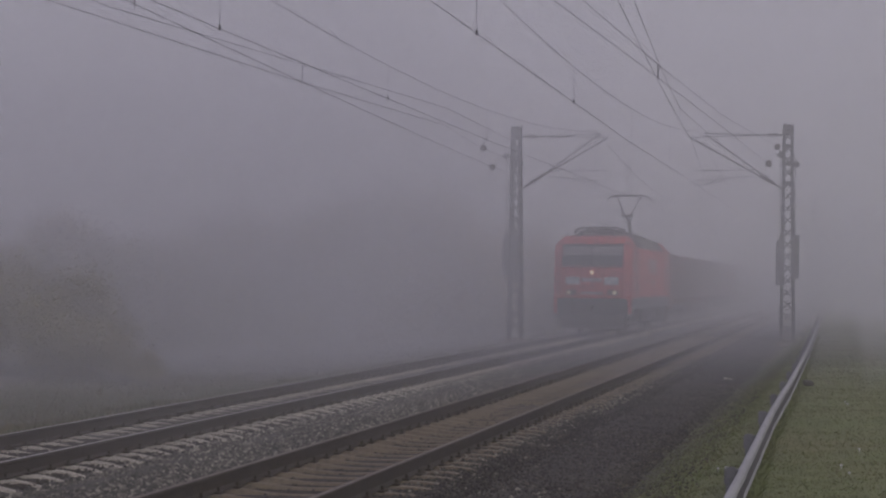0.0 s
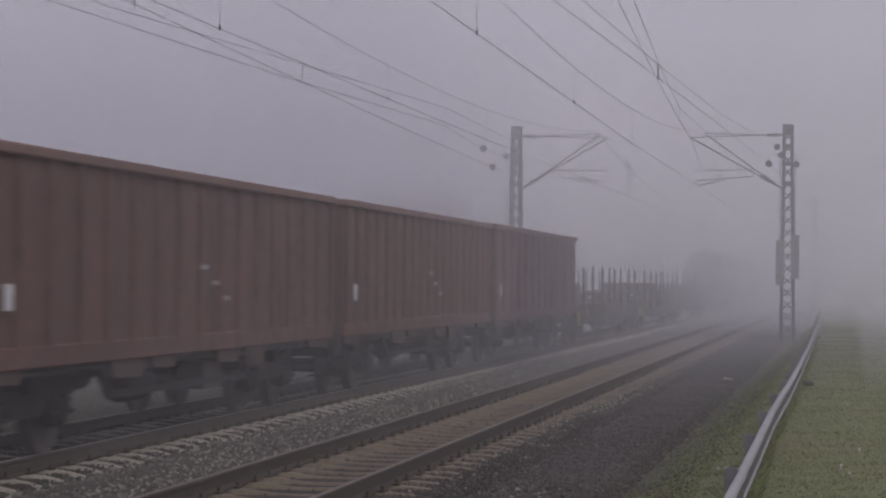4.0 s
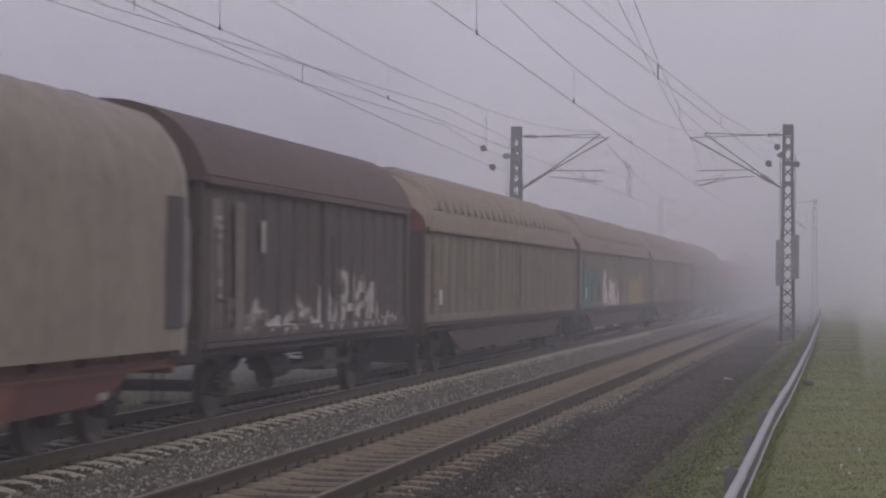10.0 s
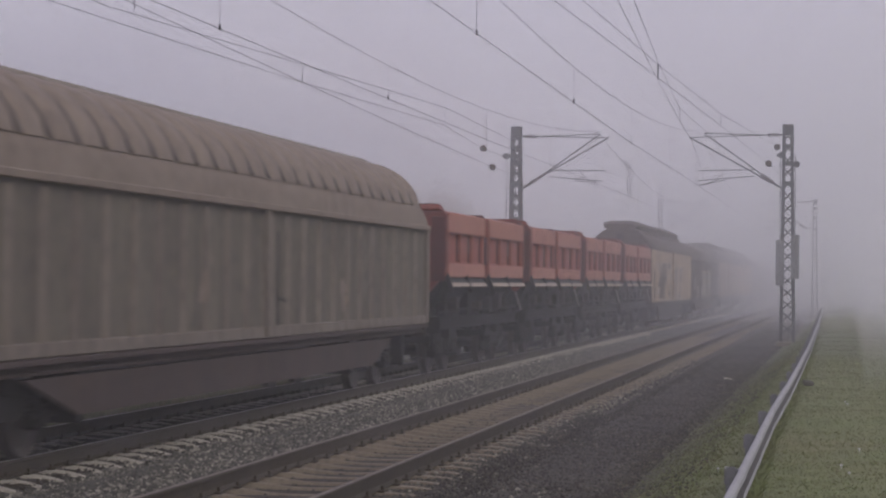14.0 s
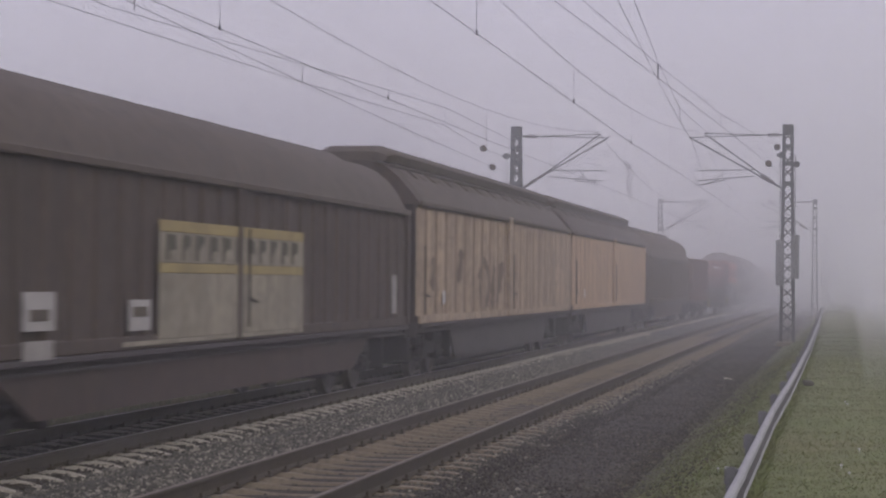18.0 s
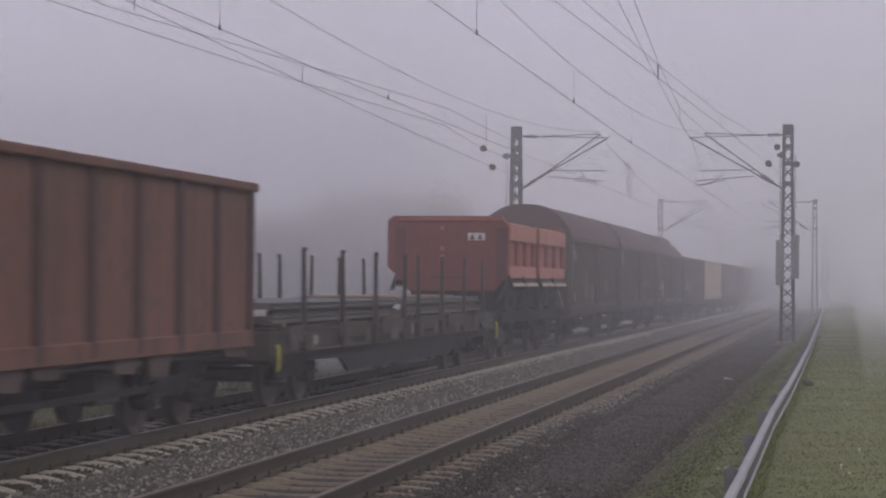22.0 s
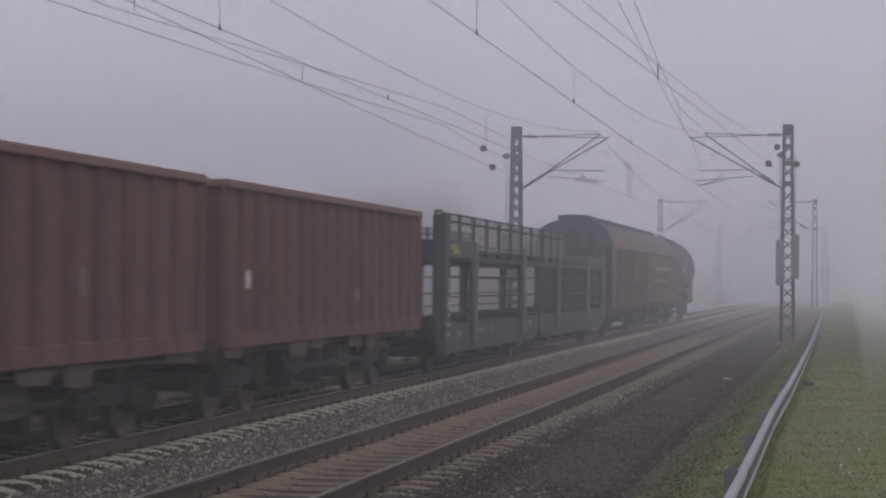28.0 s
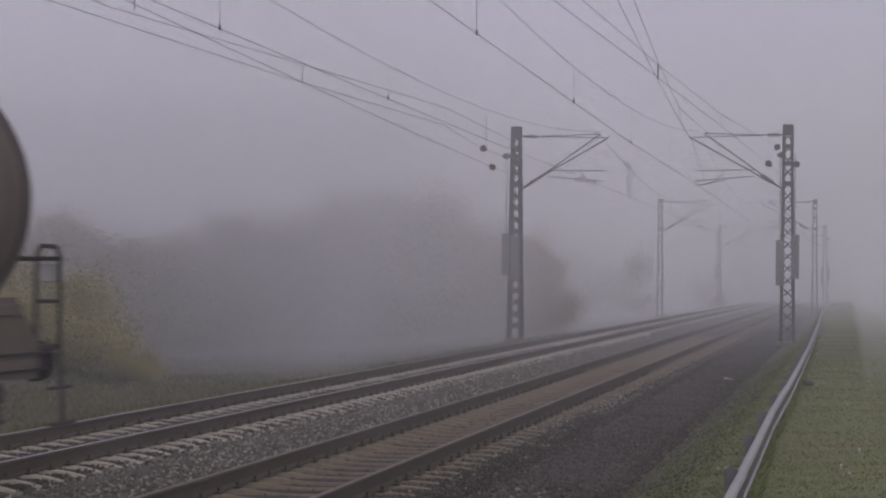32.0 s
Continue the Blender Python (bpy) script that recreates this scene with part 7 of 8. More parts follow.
BRONZE = surface("brown_spray_paint", (0.17, 0.125, 0.085), (0.13, 0.098, 0.068), 0.7, 0, 1.2, 8, 0.6, 0.4, 0.03)
PALE_SPRAY = surface("pale_spray_paint", (0.46, 0.42, 0.36), (0.36, 0.32, 0.27), 0.7, 0, 1.2, 8, 0.5)
HAZE_SPRAY = surface("thin_pale_spray", (0.36, 0.31, 0.245), (0.30, 0.25, 0.19), 0.7, 0, 1.2, 8, 0.5)
SOOT = surface("brown_black_spray_paint", (0.085, 0.062, 0.044), (0.115, 0.083, 0.058), 0.7, 0, 1.2, 8, 0.5, 0.3, 0.03)
BOLD = [(((3.53, 2.6), (4.15, 2.62)), 0.2), (((4.33, 2.42), (3.06, 1.9), (2.54, 1.84)), 0.2), (((4.16, 2.27), (3.62, 1.27)), 0.75), (((4.93, 2.69), (5.49, 2.71)), 0.25),
    (((5.04, 2.34), (5.04, 2.09)), 0.5), (((4.95, 2.03), (4.89, 1.27)), 0.45), (((6.21, 2.69), (6.95, 2.71)), 0.2), (((5.98, 2.3), (5.91, 1.25)), 0.3),
    (((6.27, 2.44), (6.82, 1.29)), 0.3), (((7.53, 2.71), (8.76, 2.75)), 0.2), (((7.76, 2.61), (7.8, 1.23)), 0.45), (((8.82, 2.49), (9.14, 1.76), (8.61, 1.47), (8.14, 1.47)), 0.16)]
THIN = [(((10.7, 2.47), (11.56, 2.49)), 0.17), (((12.25, 2.53), (12.72, 2.54)), 0.15), (((11.36, 2.35), (11.25, 1.23)), 0.28), (((12.47, 2.41), (12.39, 1.2)), 0.25),
    (((13.98, 2.54), (14.76, 2.56)), 0.16), (((15.2, 2.59), (15.73, 2.6)), 0.15), (((14.14, 2.17), (15.14, 2.18)), 0.18), (((14.48, 2.44), (14.45, 1.16)), 0.3),
    (((15.43, 2.46), (15.15, 1.91)), 0.3), (((13.15, 1.27), (14.63, 1.27)), 0.2)]
BOLD, THIN = ([(pts, 1.3 * w) for pts, w in rows] for rows in (BOLD, THIN))
paint(ts[0], BOLD, SOOT, PALE_SPRAY, 0.045, 0.5, words="dark brown graffiti letters")
paint(ts[0], THIN, SOOT, PALE_SPRAY, 0.075, 0.5, words="dark brown graffiti letters")
for k, (y, z) in enumerate(((2.09, 2.7), (3.19, 2.54), (4.41, 2.7), (4.42, 2.39), (5.49, 2.64), (5.88, 2.36), (7.32, 2.29), (7.2, 2.63), (8.69, 2.67), (9.2, 2.17), (10.79, 2.1), (11.8, 2.28), (12.89, 2.42), (13.39, 2.0), (15.5, 2.46), (17.1, 2.2), (18.17, 2.06))):
    paint(ts[0], [(((y - 0.08, z), (y + 0.08, z + 0.03)), 0.26 + 0.05 * (k % 3))], HAZE_SPRAY, rag=0.9, words="pale sprayed dot", lift=0.007)
paint(ts[0], bars(((3.2, 1.19, 9.2, 1.19, 0.07), (12.8, 1.19, 16.5, 1.19, 0.07), (1.6, 1.72, 2.3, 1.72, 0.06), (1.6, 1.5, 2.2, 1.5, 0.06))), PALE_SPRAY, rag=0.8, words="pale sprayed line", lift=0.008)
paint(ts[1], bars(((1.2, 1.9, 1.25, 2.3, 0.3), (4.2, 2.05, 4.3, 2.5, 0.26), (6.6, 1.5, 6.5, 2.1, 0.22), (6.6, 2.1, 7.2, 2.4, 0.22), (7.3, 2.4, 7.7, 2.0, 0.22), (7.7, 2.0, 7.5, 1.5, 0.22), (8.4, 1.4, 8.5, 2.2, 0.2), (9.2, 1.5, 9.6, 2.3, 0.26))),
      BRONZE, rag=1.0, words="brown graffiti traces")
for v, (q, L, coat, lab) in zip(ts, TANS):
    for s in (-1, 1):
        part("fish_belly_sill", Mesh().prism([(3.9, 0.94), (4.5, 0.33), (L - 4.5, 0.33), (L - 3.9, 0.94)], s * 1.22 - 0.03, s * 1.22 + 0.03, "x"), DARK_GREY, v)
    plates(v, 1.44, [(2.2, 1.62, 0.2, 0.26)], WHITE)
    gable = part("end_gable", Mesh().prism([(x * 0.985, z - 0.03) for x, z in arch(FLATTER, 4.32)], -0.06, 0.42), DARK_WALL, v, "dark upright end gable under the roof")
    part("end_hatch", Mesh().box(-0.16, 0.16, -0.09, -0.05, 3.75, 4.05, 0.01), GEAR, gable, "small dark hatch")
ADVERT = surface("pale_advert_paint", (0.32, 0.285, 0.212), (0.235, 0.205, 0.152), 0.75, 0, 1.0, 6, 0.7, 0.5)
DULL_YELLOW = surface("dull_yellow_paint", (0.36, 0.285, 0.12), (0.27, 0.215, 0.10), 0.7, 0, 1.2, 8, 0.6, 0.4, 0.03)
v = covered(359.8, 21.9, "dark brown sliding-wall wagon with a pale yellow advertising panel", DARK_WALL, DARK_ROOF, [(1.42, 3.22)] + ROUND[2:], 4.33, 30, 0.12, 2, 0, False, 0.6, None)
for y0, y1, z0, z1, coat, words in ((7.5, 14.15, 2.52, 2.66, DULL_YELLOW, "faded yellow painted band"), (7.5, 14.15, 2.02, 2.14, DULL_YELLOW, "faded yellow painted band"), (7.5, 14.15, 2.145, 2.515, ADVERT, "dirty pale painted band"),
                                   (7.5, 14.15, 1.22, 2.015, ADVERT, "dirty pale painted panel"), (6.3, 14.15, 1.16, 1.215, ADVERT, "dirty pale painted strip")):
    part("advert_panel", Mesh().box(1.40, 1.416, y0, y1, z0, z1, 0.004), coat, v, words)
for k in range(11):
    y = 7.75 + 0.57 * k
    part("letter_bar", Mesh().prism([(y, 2.17), (y + 0.13, 2.17), (y + 0.13, 2.3), (y + 0.36, 2.3 + 0.06 * (k % 3)), (y + 0.36, 2.48), (y + 0.05 * (k % 2), 2.5)], 1.412, 1.421, "x"), SIGN_DARK, v)
plates(v, 1.418, [(0.7, 2.3, 0.35, 1.5), (1.8, 1.9, 0.3, 0.9), (3.75, 1.2, 0.8, 0.2), (20.5, 1.7, 0.4, 0.7)], PATCH)
plates(v, 1.42, [(3.75, 1.6, 0.85, 0.4), (6.8, 1.52, 0.75, 0.36)], FADED_WHITE)
for yy in (3.75, 6.8):
    plates(v, 1.427, [(yy, 1.56, 0.5, 0.12)], OLIVE)
for s in (-1, 1):
    part("fish_belly_sill", Mesh().prism([(2.8, 0.96), (4.0, 0.46), (17.9, 0.46), (19.1, 0.96)], s * 1.26 - 0.03, s * 1.26 + 0.03, "x"), DARK_SILL, v)
OLIVE_ROOF = surface("olive_brown_roof", (0.112, 0.088, 0.062), (0.085, 0.067, 0.049), 0.72, 0, 0.5, 5, 0.6, 0.25, 0.08)
OLIVE_WALL = surface("dark_olive_brown_paint", (0.105, 0.080, 0.053), (0.078, 0.061, 0.042), 0.78, 0, 0.5, 5, 0.6, 0.5, 0.1)
v = covered(429.4, 21.9, "dark olive-brown sliding-wall wagon with rounded roof", OLIVE_WALL, OLIVE_ROOF, [(1.40, 3.08)] + ROUND[1:], 4.29, 44, 0.05, 2, 18, False, 1.5, DARK_WALL, drop=0.3, seam_dark=OLIVE_ROOF, scallop=0.34)
plates(v, 1.40, [(10.95, 2.1, 0.3, 1.9), (0.75, 2.75, 0.4, 0.3), (0.6, 1.6, 0.2, 0.4), (20.6, 1.75, 0.5, 0.4), (19.2, 2.8, 0.2, 0.35)], WORN)
plates(v, 1.40, [(20.6, 2.85, 0.4, 0.2)], surface("orange_notice", (0.30, 0.17, 0.085), (0.24, 0.14, 0.07), 0.6))
for s in (-1, 1):
    part("fish_belly_sill", Mesh().prism([(3.2, 0.96), (4.2, 0.42), (17.7, 0.42), (18.7, 0.96)], s * 1.26 - 0.03, s * 1.26 + 0.03, "x"), DARK_SILL, v)
gondola(452.8, 12.4, 9, PANEL_BROWN, "short brown open wagon with wide-set dark red ribs", wide=0.2, numbers=False, lip=0.08, rib_paint=DARK_RIB, panel=PANEL_BROWN, rim=PANEL_BROWN, marks=[(0.75 - 0.1 * (k % 2), 2.62 - 0.19 * k, 0.55 if k < 2 else 0.26, 0.09, PATCH) for k in range(6)] + [(0.6, 1.5, 0.24, 0.2, WHITE)])
stake_wagon(466.4, 19.4, 31, "dark flat wagon with steel stakes, loaded with dark steel", ((0.7, 9.5, False), (10.0, 18.6, False)))
tipper(487.1, 10.2, "faded red two-bay tipping wagon with cream discharge flaps")
CS = ((498.7, 12.6, "dark brown covered wagon with red-brown curved roof"), (512.4, 13.9, "dark brown covered wagon with curved roof and pale door posts"), )
for q, L, lab in CS:
    v = covered(q, L, lab, COVERED, RED_ROOF, BARREL, 4.28, 18, 0.10, 2, 0, False, 0, None, gear="axle", over=0.12)
    plates(v, 1.40, [(0.5, 2.3, 0.2, 1.6), (1.0, 2.75, 0.2, 0.3), (0.8, 1.5, 0.2, 0.25)], PATCH)
    paint(v, [([(y + rg.uniform(-0.32, 0.32), rg.uniform(1.3, 2.3)) for _ in range(3)], rg.uniform(0.12, 0.26)) for y in (3.4, 3.9, 4.4, 5.4, 5.9, 6.4, 8.8, 9.3, 10.4, 10.9)], WORN, rag=1.2, words="faint pale scrawl")
LOW_ROOF = [(1.42, 3.20), (1.41, 3.28), (1.22, 3.55), (0.97, 3.76), (0.7, 3.88), (0.4, 3.92)]
v = covered(526.9, 14.1, "dark brown covered wagon with raised ridge and a bright paint splash", COVERED, RED_ROOF, LOW_ROOF, 3.92, 16, 0.10, 2, 0, True, 0.3, None, gear="axle", drop=0.5, cap_in=0.3)
plates(v, 1.41, [(0.5, 3.0, 0.4, 0.2), (0.58, 2.68, 0.2, 0.2)] + [(0.45, 2.3 - 0.21 * k, 0.28, 0.09) for k in range(5)] + [(1.45, 2.55 - 0.2 * k, 0.3, 0.1) for k in range(3)], PATCH)
plates(v, 1.41, [(5.5 , 1.17, 0.4, 0.1), (5.95, 1.17, 0.3, 0.1), (8.3, 1.17, 0.5, 0.12), (12.4, 1.17, 0.45, 0.12), (1.0, 1.2, 0.5, 0.12), (12.1, 1.86, 0.2, 0.3), (1.75, 1.45, 0.2, 0.12)], PATCH)
for yy, zz, ry, rz, mat in ((1.7, 1.82, 0.2, 0.2, PATCH), (2.74, 1.60, 0.2, 0.16, PATCH), (2.8, 1.40, 0.14, 0.1, PATCH), (2.95, 1.55, 0.07, 0.2, WHITE), (2.6, 1.9, 0.15, 0.14, YELLOW), (3.06, 1.91, 0.17, 0.17, RED), (2.52, 1.74, 0.12, 0.06, WHITE)):
    ring = [(yy + ry * math.cos(a) * (1 + 0.15 * math.sin(3 * a + yy)), zz + rz * math.sin(a) * (1 + 0.12 * math.cos(2 * a))) for a in [6.2832 * i / 14 for i in range(14)]]
    part("paint_splash", Mesh().prism(ring, 1.40, 1.412 + 0.01 * rz, "x"), mat, v, "bright splash of paint")
gondola(542.2, 14.2, 13, DARK_RIB_BROWN, "dark brown open wagon with wide ribs", wide=0.22, lip=0.05, panel=GREY_BROWN, numbers=False, marks=((0.7, 1.75, 0.16, 0.22, WHITE), (4.2, 1.9, 0.4, 0.1, PATCH), (4.3, 1.65, 0.5, 0.12, PATCH), (5.6, 2.0, 0.35, 0.12, PATCH), (6.9, 2.1, 0.4, 0.3, WORN), (0.9, 1.95, 0.3, 0.7, PATCH), (2.4, 1.8, 0.3, 0.6, PATCH), (3.4, 1.7, 0.2, 0.8, PATCH)))
gondola(557.6, 14.6, 13, BUFF, "cream-painted open wagon with ribbed sides and rusty foot", rim=BUFF, wide=0.16, numbers=False, marks=[(11.0, 2.2, 1.2, 0.5, FADED_WHITE), (0.5, 2.2, 0.7, 1.9, FADED_WHITE)])
gondola(573.4, 14.9, 17, GREY_BROWN, "dark rust-brown open wagon with ribbed sides", numbers=False, low=True)
gondola(590.2, 13.6, 16, BROWN, "weathered red-brown open wagon with close ribs", numbers=False, wide=0.34, low=True, rim=RIM, rib_paint=RUST_RIB, marks=((1.0, 1.95, 0.2, 0.24, WHITE), (6.1, 1.6, 0.3, 0.1, WORN), (9.3, 1.9, 0.2, 0.3, WORN)))
gondola(604.7, 12.7, 17, BROWN, "rust-brown open wagon with close ribs", numbers=False, wide=0.34, low=True, rib_paint=RUST_RIB, marks=((1.0, 1.95, 0.2, 0.24, WHITE), (7.4, 1.7, 0.3, 0.2, WORN)))
car_carrier(619.8, 28.6, "grey-blue double-deck car carrier, empty, with wire railings")
US = ((650.8, 12.8, "olive-brown covered wagon with blue end wall and rusty roof"), (664.1, 12.7, "olive-brown covered wagon with faded yellow lettering panel and rusty roof"))
us = [covered(q, L, lab, (OLIVE, WARM_OLIVE)[k], RUST_ROOF, [(1.42, 3.20), (1.42, 3.30), (1.30, 3.58), (1.12, 3.90), (0.85, 4.06), (0.5, 4.14)], 4.18, 15, 0.2, 1, 0, False, (0, 0.7)[k], END_DARK if k == 0 else OLIVE, gear="axle", drop=0.6, over=(0.05, 0.0)[k], sill=DARK_SILL)
      for k, (q, L, lab) in enumerate(US)]
for k, (v, (q, L, lab)) in enumerate(zip(us, US)):
    ring = [(-0.55, 4.12), (-0.6, 4.26), (-0.4, 4.34), (0.4, 4.34), (0.6, 4.26), (0.55, 4.12)]
    part("ridge_cap", Mesh().prism(ring, 0.0, L if k == 0 else L - 1.4), BLUE_END, v, "faded blue ridge cap")
    if k == 0:
        line = [(1.42, 3.20), (1.42, 3.30), (1.30, 3.58), (1.12, 3.90), (0.85, 4.06), (0.5, 4.14)]
        part("end_gable", Mesh().prism([(x, z) for x, z in arch(line, 4.18)], -0.1, 0.02), BLUE_END, v, "faded blue end gable")
        part("end_hatch", Mesh().prism([(-0.3, 3.25), (0.34, 3.25), (0.22, 3.72), (0.1, 3.82), (-0.08, 3.82), (-0.18, 3.72)], -0.14, -0.09), END_DARK, v, "dark hatch in the end wall")
        part("end_box", Mesh().box(0.5, 0.74, -0.2, -0.09, 3.25, 3.62, 0.02), END_DARK, v)
        for x, za, zb in ((-0.75, 3.3, 3.95), (0.42, 3.3, 4.16), (0.8, 1.1, 3.72), (1.02, 1.1, 3.5)):
            part("end_post", Mesh().box(x - 0.06, x + 0.06, -0.17, -0.09, za, zb, 0.012), BLUE_END, v, "faded blue end post")
        part("corner_post", Mesh().box(1.36, 1.44, 0.02, 0.5, 1.14, 3.18, 0.015), PALE_PANEL, v, "pale worn corner post")
        plates(v, 1.41, [(8.1, 2.55, 0.3, 1.0)], WORN)
        plates(v, 1.414, [(8.1, 2.15, 0.22, 0.3), (12.2, 1.6, 0.2, 0.35)], PATCH)
        plates(v, 1.415, [(3.6, 1.5, 0.55, 0.3), (2.5, 1.5, 0.2, 0.22)], WORN)
    else:
        for za, zb in ((2.50, 2.63), (2.0, 2.10)):
            part("advert_panel", Mesh().box(1.40, 1.417, 2.75, 9.25, za, zb, 0.004), YELLOW, v, "faded yellow painted band")
        for j in range(11):
            y = 2.85 + 0.58 * j
            part("letter_bar", Mesh().prism([(y, 2.14), (y + 0.13, 2.14), (y + 0.13, 2.27), (y + 0.38, 2.27 + 0.06 * (j % 3)), (y + 0.38, 2.46), (y + 0.05 * (j % 2), 2.47)], 1.405, 1.419, "x"), SIGN_DARK, v)
        paint(v, [([(y + rg.uniform(-0.3, 0.3), rg.uniform(1.2, 1.75)) for _ in range(4)], 0.13) for y in (0.9, 1.5, 2.2)], PATCH, DULL_PINK, 0.05, 0.8, words="pale pink graffiti")
        paint(v, [([(y + rg.uniform(-0.4, 0.4), rg.uniform(1.25, 1.9)) for _ in range(4)], 0.12) for y in (3.2, 4.2, 5.2, 6.3, 7.2)], WORN, rag=0.9, words="worn pale graffiti")
tank_wagon(677.2, 12.95, "dirty brown tank wagon with hoops, walkway and end platform")

# ---------------------------------------------------------------- trees, bushes and grass
def tree_meshes(seed, height, spread, leaves, leaf_mat, first=0.18, size=0.16):
    """A trunk with limbs, and a crown of many small leaf clumps round the limbs' ends."""
    rnd = random.Random(seed)
    wood, tips = Mesh(), []

    def grow(p, d, r, length, depth):
        q = p + d * length
        wood.tube(p, q, r, 6, r * 0.66)
        if depth == 0:
            tips.append(q)
            return
        tips.append(p.lerp(q, 0.8))
        for k in range(rnd.choice((2, 3, 3))):
            e = (d + Vector((rnd.uniform(-1, 1), rnd.uniform(-1, 1), rnd.uniform(-0.25, 0.65))) * 0.75).normalized()
            grow(q if k else p.lerp(q, 0.75), e, r * 0.6, length * rnd.uniform(0.62, 0.82), depth - 1)
    stem = Vector((0, 0, -0.3))
    lean = Vector((rnd.uniform(-.08, .08), rnd.uniform(-.08, .08), 1)).normalized()
    r0 = height * 0.02
    top = stem + lean * height * 0.8
    wood.tube(stem, stem + lean * height * 0.4, r0, 8, r0 * 0.75)
    wood.tube(stem + lean * height * 0.4, top, r0 * 0.75, 8, r0 * 0.2)
    for k in range(9):
        t = first + (0.78 - first) * k / 8
        a = rnd.uniform(0, 6.28)
        d = Vector((math.cos(a), math.sin(a), rnd.uniform(0.25, 0.8))).normalized()
        grow(stem + lean * height * t, d, r0 * (0.55 - 0.3 * t), spread * (0.42 - 0.2 * t) * rnd.uniform(0.8, 1.2), 2)
    tips.append(top)
    crown = Mesh()
    pts, faces = [], []
    for k in range(leaves):
        c = rnd.choice(tips) + Vector((rnd.gauss(0, 1), rnd.gauss(0, 1), rnd.gauss(0, 0.9))) * spread * 0.11
        u = Vector((rnd.gauss(0, 1), rnd.gauss(0, 1), rnd.gauss(0, 1))).normalized()
        w = u.orthogonal().normalized()
        s = size * rnd.uniform(0.6, 1.5)
        n = len(pts)
        pts += [c - u * s * 1.2, c + w * s * 0.6, c + u * s * 1.2, c - w * s * 0.6]
        faces.append((n, n + 1, n + 2, n + 3))
    crown.add(pts, faces)
    return wood.data("trunk", BARK, 60), crown.data("crown", leaf_mat, 0)


KINDS = [tree_meshes(1, 7.0, 4.6, 42000, LEAF, 0.08, 0.036), tree_meshes(2, 8.0, 4.4, 42000, GREEN_LEAF, 0.10, 0.038), tree_meshes(3, 5.0, 5.0, 42000, LEAF, 0.04, 0.034), tree_meshes(4, 2.6, 4.6, 30000, GREEN_LEAF, 0.02, 0.034)]
HEIGHTS = (7.0, 8.0, 5.0, 3.0)
LABELS = ("slender autumn birch with thinning yellow-brown leaves, blurred by fog", "tall broad-leaved tree fading into the fog", "rounded autumn tree beside the railway, hazy in fog", "low green thicket beside the railway")


def tree(kind, x, y, height, turn=0.0):
    k = height / HEIGHTS[kind]
    t = thing("tree" if kind < 3 else "bush", LABELS[kind], "tree" if kind < 3 else "bush", "trees along the railway")
    t.matrix_basis = pose(x, y, ground_height(x, y) - 0.05, 0, 0, turn) @ Matrix.Diagonal((k, k, k, 1))
    part("trunk", KINDS[kind][0], None, t)
    part("crown", KINDS[kind][1], None, t)
    return t


# front of the wood, which draws near to the line with distance: x, y, height of the crowns
WOOD = [(-26.5, 57, 4.2), (-25.0, 61, 4.3), (-24.1, 62, 4.6), (-23.0, 63, 3.6), (-22.3, 64.5, 3.5), (-21.6, 66, 3.8), (-21.0, 68, 4.0), (-20.2, 71, 5.2), (-19.7, 74, 5.4), (-19.2, 77, 4.6), (-18.5, 79, 5.9), (-18.1, 82, 6.6), (-17.8, 85, 7.8),
        (-17.4, 88, 5.6), (-16.9, 90, 4.6), (-16.3, 95, 5.6), (-15.6, 98, 5.8), (-15.0, 99, 4.2)]
rt = random.Random(11)


def wood_edge(u):
    i = min(int(u), len(WOOD) - 2)
    return [a + (b - a) * (u - i) for a, b in zip(WOOD[i], WOOD[i + 1])]


for k in range(40):
    x, y, h = wood_edge((len(WOOD) - 1) * (k + rt.uniform(0.2, 0.8)) / 40)
    back = rt.uniform(0.5, 5.0)
    grow = h * rt.uniform(0.7, 1.0) * (1 + back / y)
    tree(1 if grow > 6.2 else (0, 0, 2)[k % 3], x * (1 + back / y), y + back, grow, rt.uniform(0, 360))
for k in range(30):
    x, y, h = wood_edge((len(WOOD) - 1) * (k + rt.uniform(0.2, 0.8)) / 30)
    near = rt.uniform(-0.5, 3.0)
    tree(3, x * (1 - near / y) - 0.4, y - near, rt.uniform(1.4, 2.7), rt.uniform(0, 360))
for kind, x, y, h in ((2, -16.5, 155, 3.0), (3, -15.6, 130, 3.4), (2, -13.7, 200, 2.7), (2, 5.2, 108, 4.2), (1, 6.6, 118, 5.6), (0, 8.4, 112, 5.4), (3, 4.6, 112, 2.4)):
    tree(kind, x, y, h, rt.uniform(0, 360))

yb = tree_meshes(9, 2.3, 3.4, 20000, YELLOW_LEAF, 0.02, 0.035)
for x, y, s, turn in ((-19.6, 48.5, 0.85, 20), (-20.8, 50.5, 0.95, 140), (-18.7, 48.8, 0.5, 250), (-17.8, 49.2, 0.34, 80), (-17.0, 48.0, 0.26, 10)):
    b = thing("shrub", "low shrub with dull olive autumn leaves on the ditch edge", "shrub", "shrubs in the ditch")
    b.matrix_basis = pose(x, y, ground_height(x, y) - 0.05, 0, 0, turn) @ Matrix.Diagonal((s, s, s, 1))
    part("stem", yb[0], None, b)
    part("crown", yb[1], None, b)


